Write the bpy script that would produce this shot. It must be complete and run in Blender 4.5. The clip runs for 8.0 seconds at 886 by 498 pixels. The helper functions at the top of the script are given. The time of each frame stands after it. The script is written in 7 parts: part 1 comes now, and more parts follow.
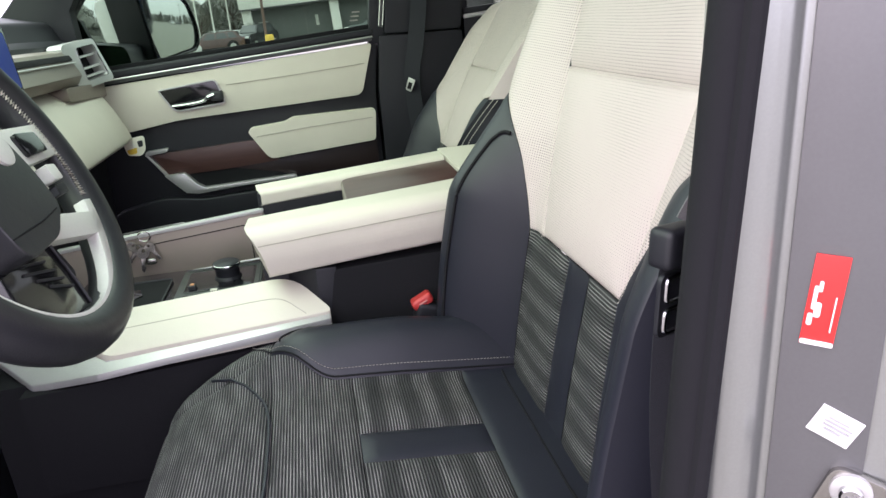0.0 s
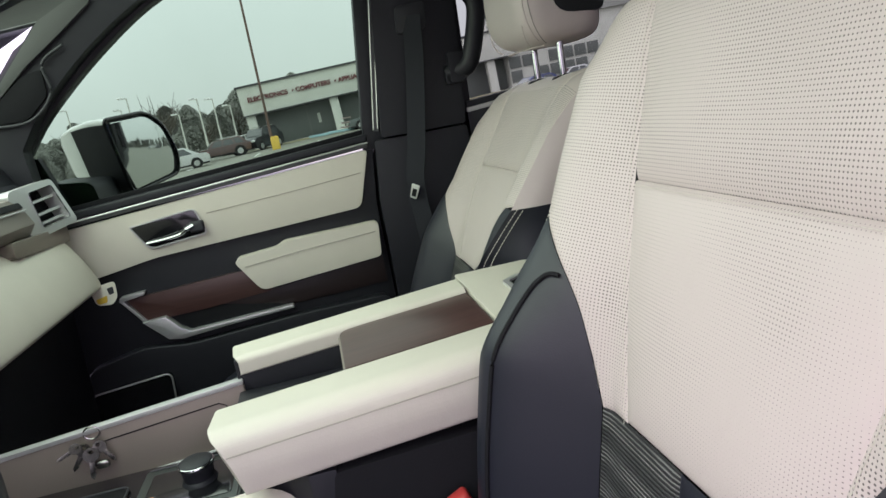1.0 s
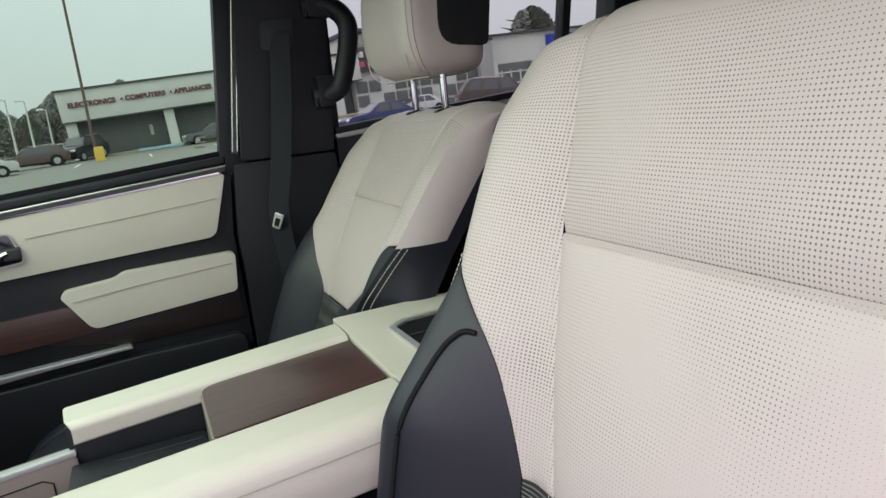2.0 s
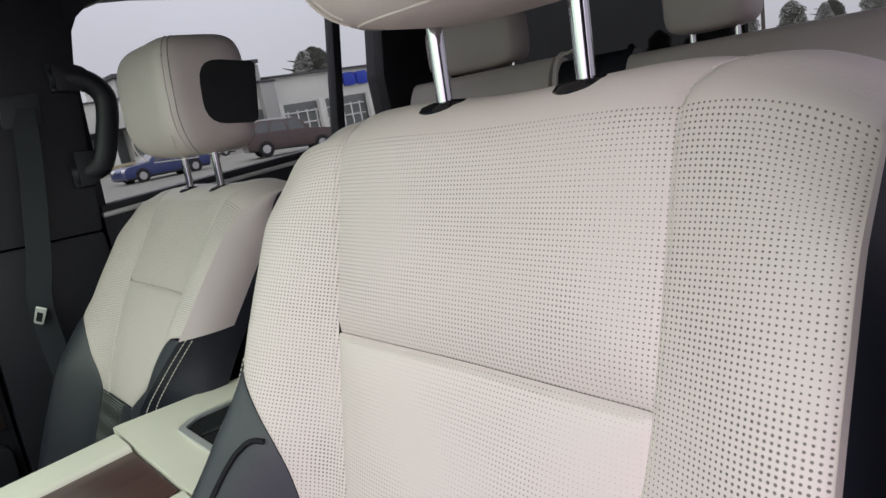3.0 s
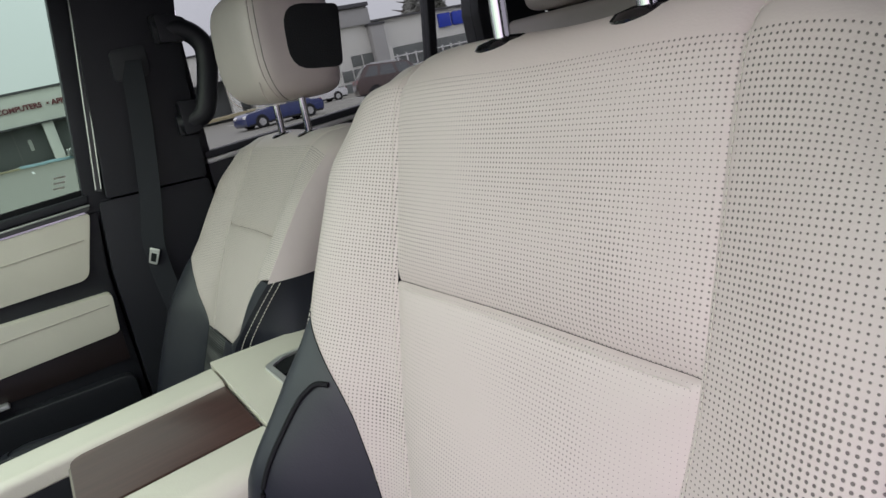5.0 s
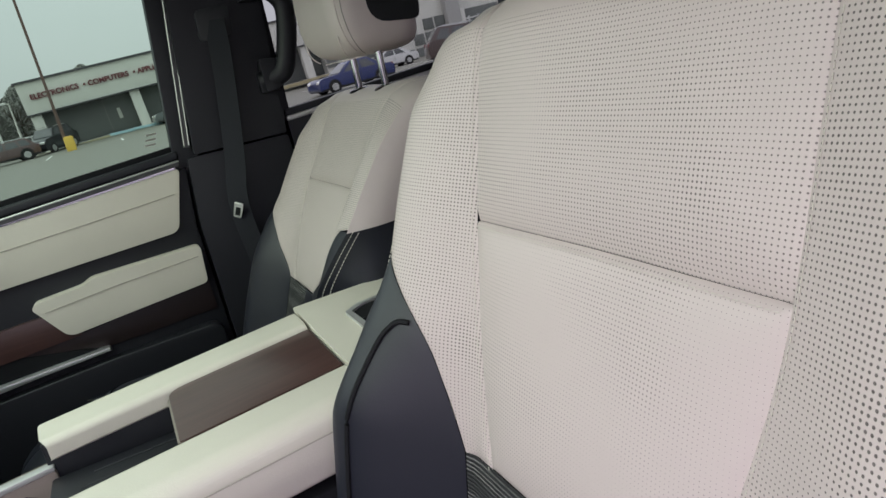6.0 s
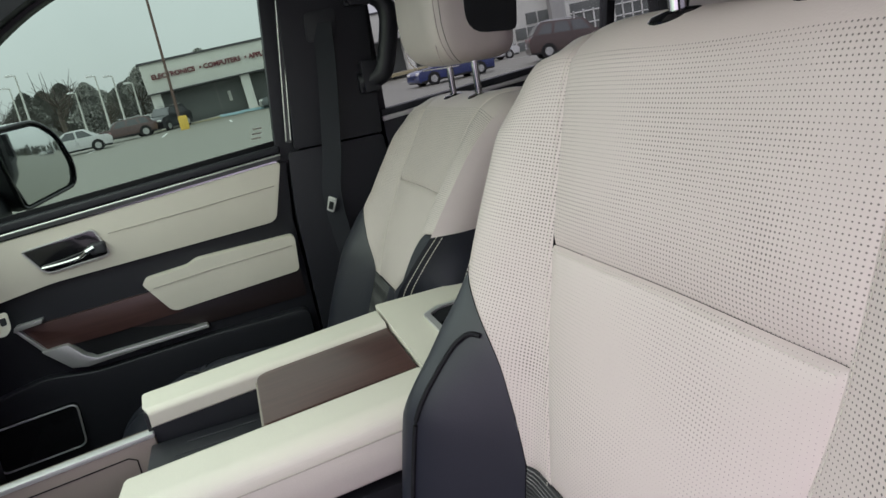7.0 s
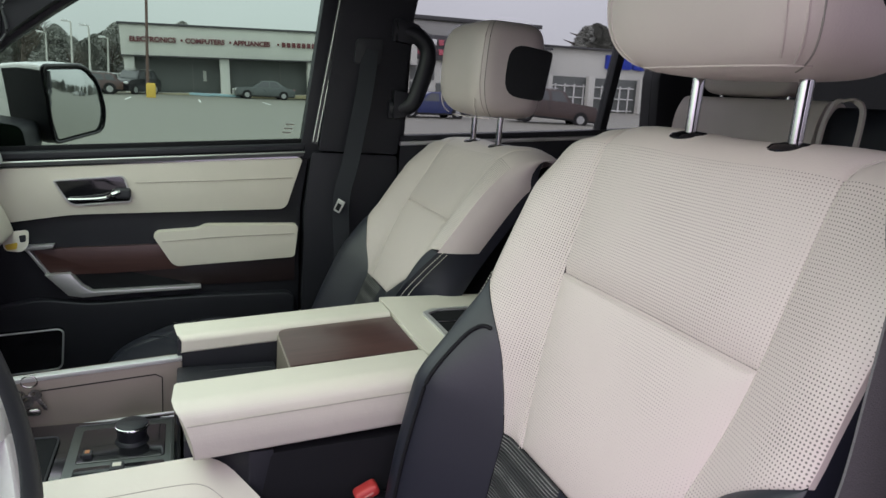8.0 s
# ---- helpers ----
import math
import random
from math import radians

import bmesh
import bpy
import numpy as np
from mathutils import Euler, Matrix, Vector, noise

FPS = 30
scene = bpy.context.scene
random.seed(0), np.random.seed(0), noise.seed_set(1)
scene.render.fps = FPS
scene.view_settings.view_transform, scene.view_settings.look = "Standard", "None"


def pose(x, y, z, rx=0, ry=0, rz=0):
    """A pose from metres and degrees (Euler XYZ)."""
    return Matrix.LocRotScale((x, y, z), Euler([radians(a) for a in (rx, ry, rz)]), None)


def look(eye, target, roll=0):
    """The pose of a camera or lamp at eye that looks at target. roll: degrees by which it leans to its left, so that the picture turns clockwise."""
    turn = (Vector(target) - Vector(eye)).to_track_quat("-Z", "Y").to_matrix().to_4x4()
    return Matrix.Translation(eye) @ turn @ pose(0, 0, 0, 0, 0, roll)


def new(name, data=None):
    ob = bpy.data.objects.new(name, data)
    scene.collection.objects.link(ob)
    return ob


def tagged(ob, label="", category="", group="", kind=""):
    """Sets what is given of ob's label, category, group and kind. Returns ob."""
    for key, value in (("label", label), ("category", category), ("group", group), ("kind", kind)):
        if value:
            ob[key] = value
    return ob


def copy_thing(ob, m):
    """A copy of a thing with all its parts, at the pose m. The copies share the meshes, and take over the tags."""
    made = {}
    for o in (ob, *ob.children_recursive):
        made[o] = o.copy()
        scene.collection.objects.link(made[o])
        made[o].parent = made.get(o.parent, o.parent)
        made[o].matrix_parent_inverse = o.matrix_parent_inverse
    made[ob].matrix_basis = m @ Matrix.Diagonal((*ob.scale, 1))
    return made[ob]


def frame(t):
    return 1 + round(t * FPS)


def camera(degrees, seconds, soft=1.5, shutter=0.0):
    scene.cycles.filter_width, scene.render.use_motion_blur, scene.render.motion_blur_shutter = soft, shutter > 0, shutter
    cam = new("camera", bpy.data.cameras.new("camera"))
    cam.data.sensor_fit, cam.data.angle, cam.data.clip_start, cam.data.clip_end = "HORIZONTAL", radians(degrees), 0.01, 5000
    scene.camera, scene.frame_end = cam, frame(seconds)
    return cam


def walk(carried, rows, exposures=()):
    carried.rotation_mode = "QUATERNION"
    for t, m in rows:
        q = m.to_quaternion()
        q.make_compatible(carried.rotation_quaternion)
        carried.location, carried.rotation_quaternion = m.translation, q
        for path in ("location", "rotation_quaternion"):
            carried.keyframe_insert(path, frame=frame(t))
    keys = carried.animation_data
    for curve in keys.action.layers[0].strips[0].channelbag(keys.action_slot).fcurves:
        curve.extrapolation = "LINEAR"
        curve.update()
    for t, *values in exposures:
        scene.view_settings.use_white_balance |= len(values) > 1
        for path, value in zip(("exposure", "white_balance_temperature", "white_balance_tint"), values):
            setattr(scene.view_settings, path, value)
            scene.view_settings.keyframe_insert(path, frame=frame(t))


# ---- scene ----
cam = camera(67.2, 8.0)
PATH = [
    (0, (-0.081, -0.042, 1.566), (0.251, 1.814, 0.902), -4.4),
    (0.5, (-0.094, 0.082, 1.578), (0.253, 1.954, 0.964), -7.8),
    (1, (-0.029, 0.239, 1.593), (0.298, 2.164, 1.159), -10.1),
    (1.5, (-0.017, 0.301, 1.614), (0.35, 2.223, 1.202), -13.7),
    (2, (-0.062, 0.337, 1.61), (0.718, 2.128, 1.18), -6.1),
    (2.2, (-0.068, 0.331, 1.625), (0.945, 1.993, 1.163), -6.3),
    (3.3, (-0.021, 0.289, 1.672), (1.274, 1.77, 1.307), -9.0),
    (3.5, (-0.01, 0.275, 1.674), (1.243, 1.797, 1.333), -10.3),
    (4, (0.002, 0.322, 1.674), (1.193, 1.875, 1.261), -9.0),
    (4.2, (0.008, 0.334, 1.669), (1.177, 1.886, 1.194), -9.0),
    (5.3, (0.008, 0.286, 1.66), (0.927, 1.986, 1.146), -11.6),
    (5.5, (0.001, 0.282, 1.662), (0.889, 1.997, 1.14), -12.2),
    (6, (-0.009, 0.295, 1.643), (0.766, 2.048, 1.073), -12.1),
    (6.5, (-0.004, 0.282, 1.641), (0.662, 2.088, 1.098), -11.0),
    (7, (-0.004, 0.27, 1.67), (0.532, 2.12, 1.131), -10.2),
    (7.5, (-0.107, 0.183, 1.704), (0.604, 1.958, 1.116), -0.0),
    (8, (-0.187, 0.111, 1.692), (0.536, 1.923, 1.249), 4.6),
]
walk(cam, [(t, look(eye, target, roll)) for t, eye, target, roll in PATH], [(0.0, 1.58, 6150, 30), (0.6, 1.40, 6150, 32), (1.2, 1.20, 6150, 35), (3.5, 1.16, 6080, 36), (6.0, 0.95, 6080, 36), (8.0, 1.04, 6080, 38)])

# ---------------------------------------------------------------- world and light
world = bpy.data.worlds.new("overcast")
scene.world = world
world.use_nodes = True
wt = world.node_tree
wt.nodes.clear()
w_out = wt.nodes.new("ShaderNodeOutputWorld")
w_bg = wt.nodes.new("ShaderNodeBackground")
w_sky = wt.nodes.new("ShaderNodeTexSky")
w_sky.sky_type = "NISHITA"
w_sky.sun_disc = False
w_sky.sun_elevation = radians(31)
w_sky.sun_rotation = radians(236)
w_sky.dust_density = 4.0
w_mix = wt.nodes.new("ShaderNodeMix")
w_mix.data_type = "RGBA"
w_mix.inputs["Factor"].default_value = 0.93
w_mix.inputs["B"].default_value = (6.05, 6.05, 6.2, 1)
w_cloud = wt.nodes.new("ShaderNodeTexNoise")
w_cloud.inputs["Scale"].default_value = 3.0
w_cloud.inputs["Detail"].default_value = 4.0
w_cr = wt.nodes.new("ShaderNodeMapRange")
w_cr.inputs["To Min"].default_value = 0.88
w_cr.inputs["To Max"].default_value = 1.12
w_mul = wt.nodes.new("ShaderNodeVectorMath")
w_mul.operation = "SCALE"
wt.links.new(w_sky.outputs["Color"], w_mix.inputs["A"])
wt.links.new(w_cloud.outputs["Fac"], w_cr.inputs["Value"])
wt.links.new(w_mix.outputs["Result"], w_mul.inputs[0])
wt.links.new(w_cr.outputs["Result"], w_mul.inputs["Scale"])
# an overcast sky is brighter overhead than at the horizon
w_co = wt.nodes.new("ShaderNodeTexCoord")
w_sep = wt.nodes.new("ShaderNodeSeparateXYZ")
w_up = wt.nodes.new("ShaderNodeMapRange")
w_up.inputs["To Min"].default_value = 0.68
w_up.inputs["To Max"].default_value = 1.70
w_grad = wt.nodes.new("ShaderNodeVectorMath")
w_grad.operation = "SCALE"
wt.links.new(w_co.outputs["Generated"], w_sep.inputs[0])
wt.links.new(w_sep.outputs["Z"], w_up.inputs["Value"])
wt.links.new(w_mul.outputs["Vector"], w_grad.inputs[0])
wt.links.new(w_up.outputs["Result"], w_grad.inputs["Scale"])
wt.links.new(w_grad.outputs["Vector"], w_bg.inputs["Color"])
w_bg.inputs["Strength"].default_value = 0.18
wt.links.new(w_bg.outputs["Background"], w_out.inputs["Surface"])

sun = new("sun", bpy.data.lights.new("sun", "SUN"))
sun.data.energy = 0.40
sun.data.angle = radians(70)
sun.data.color = (1.0, 0.94, 0.90)
sun.matrix_world = look((-15, -2, 11), (0, 0.6, 1.3))

# ---------------------------------------------------------------- materials
def nodes_of(name):
    m = bpy.data.materials.new(name)
    m.use_nodes = True
    t = m.node_tree
    return m, t, t.nodes["Principled BSDF"]


def paint(name, color, rough=0.5, metal=0.0, grain=0.06, scale=60.0, bump=0.15, wear=0.05, coat=0.0, big=4.0, spec=0.5):
    """A surface with variation at two scales and a fine relief."""
    m, t, b = nodes_of(name)
    n, l = t.nodes, t.links
    co = n.new("ShaderNodeTexCoord")
    fine = n.new("ShaderNodeTexNoise")
    fine.inputs["Scale"].default_value = scale
    fine.inputs["Detail"].default_value = 4.0
    wide = n.new("ShaderNodeTexNoise")
    wide.inputs["Scale"].default_value = big
    wide.inputs["Detail"].default_value = 3.0
    for k in (fine, wide):
        l.new(co.outputs["Object"], k.inputs["Vector"])
    add = n.new("ShaderNodeMath")
    add.operation = "MULTIPLY_ADD"
    add.inputs[1].default_value = grain * 2
    sub = n.new("ShaderNodeMath")
    sub.operation = "MULTIPLY_ADD"
    sub.inputs[1].default_value = wear * 2
    sub.inputs[2].default_value = 1.0 - wear - grain
    l.new(wide.outputs["Fac"], sub.inputs[0])
    l.new(fine.outputs["Fac"], add.inputs[0])
    l.new(sub.outputs[0], add.inputs[2])
    sc = n.new("ShaderNodeVectorMath")
    sc.operation = "SCALE"
    sc.inputs[0].default_value = color
    l.new(add.outputs[0], sc.inputs["Scale"])
    l.new(sc.outputs[0], b.inputs["Base Color"])
    rr = n.new("ShaderNodeMapRange")
    rr.inputs["To Min"].default_value = max(0.02, rough - 0.07)
    rr.inputs["To Max"].default_value = min(1.0, rough + 0.07)
    l.new(wide.outputs["Fac"], rr.inputs["Value"])
    l.new(rr.outputs["Result"], b.inputs["Roughness"])
    b.inputs["Metallic"].default_value = metal
    b.inputs["Coat Weight"].default_value = coat
    b.inputs["Coat Roughness"].default_value = 0.08
    b.inputs["Specular IOR Level"].default_value = spec
    if bump:
        bp = n.new("ShaderNodeBump")
        bp.inputs["Strength"].default_value = bump
        bp.inputs["Distance"].default_value = 0.002
        l.new(fine.outputs["Fac"], bp.inputs["Height"])
        l.new(bp.outputs["Normal"], b.inputs["Normal"])
    return m


def leather(name, color, rough=0.45, perforated=False, spec=0.5, grain=0.09, pitch=0.0034, hole=0.215, dark=0.25, closed=0.5):
    """Grained leather; perforated leather takes its rows of holes from the cut panel's own coordinates."""
    m, t, b = nodes_of(name)
    n, l = t.nodes, t.links
    co = n.new("ShaderNodeTexCoord")
    vor = n.new("ShaderNodeTexVoronoi")
    vor.inputs["Scale"].default_value = 520.0
    wide = n.new("ShaderNodeTexNoise")
    wide.inputs["Scale"].default_value = 9.0
    wide.inputs["Detail"].default_value = 5.0
    for k in (vor, wide):
        l.new(co.outputs["Object"], k.inputs["Vector"])
    mr = n.new("ShaderNodeMapRange")
    mr.inputs["To Min"].default_value = 0.92
    mr.inputs["To Max"].default_value = 1.08
    l.new(wide.outputs["Fac"], mr.inputs["Value"])
    sc = n.new("ShaderNodeVectorMath")
    sc.operation = "SCALE"
    sc.inputs[0].default_value = color
    l.new(mr.outputs["Result"], sc.inputs["Scale"])
    colour = sc.outputs[0]
    bp = n.new("ShaderNodeBump")
    bp.inputs["Strength"].default_value = grain
    bp.inputs["Distance"].default_value = 0.001
    l.new(vor.outputs["Distance"], bp.inputs["Height"])
    fold = n.new("ShaderNodeTexNoise")
    fold.inputs["Scale"].default_value = 34.0
    fold.inputs["Detail"].default_value = 3.0
    fold.inputs["Distortion"].default_value = 0.4
    l.new(co.outputs["Object"], fold.inputs["Vector"])
    soft = n.new("ShaderNodeBump")
    soft.inputs["Strength"].default_value = grain
    soft.inputs["Distance"].default_value = 0.006
    l.new(fold.outputs["Fac"], soft.inputs["Height"])
    l.new(bp.outputs["Normal"], soft.inputs["Normal"])
    normal = soft.outputs["Normal"]
    if perforated:
        sep = n.new("ShaderNodeSeparateXYZ")
        l.new(co.outputs["UV"], sep.inputs[0])
        sq = []
        for ax in ("X", "Y"):
            d = n.new("ShaderNodeMath")
            d.operation = "DIVIDE"
            d.inputs[1].default_value = pitch
            l.new(sep.outputs[ax], d.inputs[0])
            f = n.new("ShaderNodeMath")
            f.operation = "FRACT"
            l.new(d.outputs[0], f.inputs[0])
            s = n.new("ShaderNodeMath")
            s.operation = "SUBTRACT"
            s.inputs[1].default_value = 0.5
            l.new(f.outputs[0], s.inputs[0])
            p = n.new("ShaderNodeMath")
            p.operation = "MULTIPLY"
            l.new(s.outputs[0], p.inputs[0])
            l.new(s.outputs[0], p.inputs[1])
            sq.append(p)
        a = n.new("ShaderNodeMath")
        l.new(sq[0].outputs[0], a.inputs[0])
        l.new(sq[1].outputs[0], a.inputs[1])
        r = n.new("ShaderNodeMath")
        r.operation = "SQRT"
        l.new(a.outputs[0], r.inputs[0])
        # stretched leather closes some holes: the size wanders a little
        hs = n.new("ShaderNodeMapRange")
        hs.inputs["From Min"].default_value = 0.35
        hs.inputs["From Max"].default_value = 0.62
        hs.inputs["To Min"].default_value = hole * closed
        hs.inputs["To Max"].default_value = hole * 1.1
        l.new(wide.outputs["Fac"], hs.inputs["Value"])
        lo = n.new("ShaderNodeMath")
        lo.operation = "DIVIDE"
        l.new(r.outputs[0], lo.inputs[0])
        l.new(hs.outputs["Result"], lo.inputs[1])
        k = n.new("ShaderNodeMapRange")
        k.inputs["From Min"].default_value = 0.75
        k.inputs["From Max"].default_value = 1.15
        l.new(lo.outputs[0], k.inputs["Value"])
        mx = n.new("ShaderNodeMix")
        mx.data_type = "RGBA"
        mx.inputs["A"].default_value = (color[0] * dark, color[1] * dark, color[2] * dark, 1)
        l.new(k.outputs["Result"], mx.inputs["Factor"])
        l.new(colour, mx.inputs["B"])
        colour = mx.outputs["Result"]
        b2 = n.new("ShaderNodeBump")
        b2.inputs["Strength"].default_value = 0.5
        b2.inputs["Distance"].default_value = 0.001
        l.new(k.outputs["Result"], b2.inputs["Height"])
        l.new(normal, b2.inputs["Normal"])
        normal = b2.outputs["Normal"]
    l.new(colour, b.inputs["Base Color"])
    l.new(normal, b.inputs["Normal"])
    b.inputs["Roughness"].default_value = rough
    b.inputs["Specular IOR Level"].default_value = spec
    return m


def ribbed(name, dark, light, pitch=0.0037, axis="Y", band_pitch=0.0):
    """Woven seat cloth: raised pale cords across the seat on a black ground, in uneven bands."""
    m, t, b = nodes_of(name)
    n, l = t.nodes, t.links
    co = n.new("ShaderNodeTexCoord")
    sep = n.new("ShaderNodeSeparateXYZ")
    l.new(co.outputs["UV"], sep.inputs[0])
    d = n.new("ShaderNodeMath")
    d.operation = "MULTIPLY"
    d.inputs[1].default_value = 2 * math.pi / pitch
    l.new(sep.outputs[axis], d.inputs[0])
    s = n.new("ShaderNodeMath")
    s.operation = "SINE"
    l.new(d.outputs[0], s.inputs[0])
    k = n.new("ShaderNodeMapRange")
    k.inputs["From Min"].default_value = -0.1
    k.inputs["From Max"].default_value = 0.9
    l.new(s.outputs[0], k.inputs["Value"])
    mp = n.new("ShaderNodeMapping")
    mp.inputs["Scale"].default_value = (14.0, 60.0, 1.0) if axis == "Y" else (60.0, 14.0, 1.0)
    l.new(co.outputs["UV"], mp.inputs["Vector"])
    band = n.new("ShaderNodeTexNoise")
    band.inputs["Scale"].default_value = 1.0
    band.inputs["Detail"].default_value = 3.0
    l.new(mp.outputs[0], band.inputs["Vector"])
    br = n.new("ShaderNodeMapRange")
    br.inputs["From Min"].default_value = 0.32
    br.inputs["From Max"].default_value = 0.66
    br.inputs["To Min"].default_value = 0.3
    br.inputs["To Max"].default_value = 1.0
    l.new(band.outputs["Fac"], br.inputs["Value"])
    thread = n.new("ShaderNodeTexNoise")
    thread.inputs["Scale"].default_value = 900.0
    l.new(co.outputs["Object"], thread.inputs["Vector"])
    q = n.new("ShaderNodeMath")
    q.operation = "MULTIPLY"
    l.new(k.outputs["Result"], q.inputs[0])
    l.new(br.outputs["Result"], q.inputs[1])
    q2 = n.new("ShaderNodeMath")
    q2.operation = "MULTIPLY"
    l.new(q.outputs[0], q2.inputs[0])
    tr = n.new("ShaderNodeMapRange")
    tr.inputs["To Min"].default_value = 0.6
    tr.inputs["To Max"].default_value = 1.3
    l.new(thread.outputs["Fac"], tr.inputs["Value"])
    l.new(tr.outputs["Result"], q2.inputs[1])
    if band_pitch:
        # raised channels across the panel: dense pale cords on the crests, black between them
        bd = n.new("ShaderNodeMath")
        bd.operation = "MULTIPLY"
        bd.inputs[1].default_value = 2 * math.pi / band_pitch
        l.new(sep.outputs[axis], bd.inputs[0])
        bs = n.new("ShaderNodeMath")
        bs.operation = "SINE"
        l.new(bd.outputs[0], bs.inputs[0])
        bm_ = n.new("ShaderNodeMapRange")
        bm_.inputs["From Min"].default_value = -0.6
        bm_.inputs["From Max"].default_value = 0.5
        bm_.inputs["To Min"].default_value = 0.25
        bm_.inputs["To Max"].default_value = 1.25
        l.new(bs.outputs[0], bm_.inputs["Value"])
        q3 = n.new("ShaderNodeMath")
        q3.operation = "MULTIPLY"
        l.new(q2.outputs[0], q3.inputs[0])
        l.new(bm_.outputs["Result"], q3.inputs[1])
        q2 = q3
    mx = n.new("ShaderNodeMix")
    mx.data_type = "RGBA"
    mx.inputs["A"].default_value = (*dark, 1)
    mx.inputs["B"].default_value = (*light, 1)
    l.new(q2.outputs[0], mx.inputs["Factor"])
    l.new(mx.outputs["Result"], b.inputs["Base Color"])
    bp = n.new("ShaderNodeBump")
    bp.inputs["Strength"].default_value = 0.6
    bp.inputs["Distance"].default_value = 0.0015
    l.new(s.outputs[0], bp.inputs["Height"])
    l.new(bp.outputs["Normal"], b.inputs["Normal"])
    b.inputs["Roughness"].default_value = 0.75
    return m


def pane(name, tint, gloss=0.06):
    """Thin tinted glass: what is behind shows through, with a mirror sheen by Fresnel."""
    m = bpy.data.materials.new(name)
    m.use_nodes = True
    t = m.node_tree
    t.nodes.clear()
    n, l = t.nodes, t.links
    o = n.new("ShaderNodeOutputMaterial")
    tr = n.new("ShaderNodeBsdfTransparent")
    tr.inputs["Color"].default_value = (*tint, 1)
    gl = n.new("ShaderNodeBsdfGlossy")
    gl.inputs["Roughness"].default_value = 0.02
    fr = n.new("ShaderNodeFresnel")
    fr.inputs["IOR"].default_value = 1.08
    mx = n.new("ShaderNodeMixShader")
    l.new(fr.outputs[0], mx.inputs[0])
    l.new(tr.outputs[0], mx.inputs[1])
    l.new(gl.outputs[0], mx.inputs[2])
    l.new(mx.outputs[0], o.inputs["Surface"])
    return m


def wood(name, c1, c2, rough=0.35, along=(3.0, 60.0, 60.0)):
    m, t, b = nodes_of(name)
    n, l = t.nodes, t.links
    co = n.new("ShaderNodeTexCoord")
    mp = n.new("ShaderNodeMapping")
    mp.inputs["Scale"].default_value = along
    l.new(co.outputs["Object"], mp.inputs["Vector"])
    g = n.new("ShaderNodeTexNoise")
    g.inputs["Scale"].default_value = 2.0
    g.inputs["Detail"].default_value = 6.0
    g.inputs["Distortion"].default_value = 0.6
    l.new(mp.outputs[0], g.inputs["Vector"])
    mx = n.new("ShaderNodeMix")
    mx.data_type = "RGBA"
    mx.inputs["A"].default_value = (*c1, 1)
    mx.inputs["B"].default_value = (*c2, 1)
    l.new(g.outputs["Fac"], mx.inputs["Factor"])
    l.new(mx.outputs["Result"], b.inputs["Base Color"])
    b.inputs["Roughness"].default_value = rough
    bp = n.new("ShaderNodeBump")
    bp.inputs["Strength"].default_value = 0.08
    bp.inputs["Distance"].default_value = 0.001
    l.new(g.outputs["Fac"], bp.inputs["Height"])
    l.new(bp.outputs["Normal"], b.inputs["Normal"])
    return m


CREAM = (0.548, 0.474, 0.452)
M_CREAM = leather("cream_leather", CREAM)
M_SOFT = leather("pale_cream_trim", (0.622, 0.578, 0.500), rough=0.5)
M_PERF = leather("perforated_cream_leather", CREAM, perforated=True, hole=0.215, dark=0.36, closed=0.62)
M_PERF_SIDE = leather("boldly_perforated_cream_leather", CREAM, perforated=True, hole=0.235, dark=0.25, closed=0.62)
M_BLACK = leather("black_leather", (0.0140, 0.0152, 0.0235), rough=0.45, spec=0.42, grain=0.05)
M_RIB = ribbed("ribbed_cloth", (0.012, 0.012, 0.014), (0.27, 0.262, 0.262))
M_RIB_CUSHION = ribbed("channelled_ribbed_cloth", (0.012, 0.012, 0.014), (0.235, 0.228, 0.232), band_pitch=0.046)
M_RIB_BAND = ribbed("banded_ribbed_cloth", (0.014, 0.014, 0.016), (0.17, 0.17, 0.165), pitch=0.0042, band_pitch=0.036)
M_TRIM = paint("black_trim_plastic", (0.0125, 0.0130, 0.0175), 0.52, scale=400, bump=0.08, spec=0.4)
M_TRIM2 = paint("charcoal_trim_plastic", (0.025, 0.026, 0.031), 0.6, scale=400, bump=0.3)
M_SATIN = paint("satin_silver", (0.56, 0.555, 0.55), 0.40, metal=0.6, scale=300, bump=0.03)
M_CHROME = paint("chrome", (0.50, 0.50, 0.51), 0.10, metal=1.0, grain=0.02, bump=0.0)
M_WOOD = wood("brown_open_pore_wood", (0.040, 0.018, 0.016), (0.098, 0.047, 0.041))
M_TAUPE = paint("taupe_metallic_trim", (0.245, 0.208, 0.176), 0.36, metal=0.35, scale=500, bump=0.05, wear=0.04)
M_GLOSSBLACK = paint("gloss_black", (0.009, 0.009, 0.011), 0.12, bump=0.0, coat=0.4, spec=0.45)
M_RUBBER = paint("rubber", (0.009, 0.009, 0.011), 0.8, scale=200, spec=0.2)
M_CARPET = paint("carpet", (0.012, 0.012, 0.015), 0.95, scale=700, bump=0.9)
M_LINER = paint("headliner_fabric", (0.022, 0.022, 0.026), 0.95, scale=500, bump=0.5)
M_BODY = paint("silver_car_paint", (0.335, 0.350, 0.335), 0.34, metal=0.75, scale=600, bump=0.0, coat=0.8)
# dark webbing lightened to grey: its grazing sheen is put into the colour
M_WEB = paint("belt_webbing", (0.115, 0.110, 0.115), 0.6, scale=900, bump=0.35, grain=0.2)
M_STRAP = paint("dark_belt_webbing", (0.024, 0.025, 0.031), 0.8, scale=900, bump=0.5, spec=0.2)
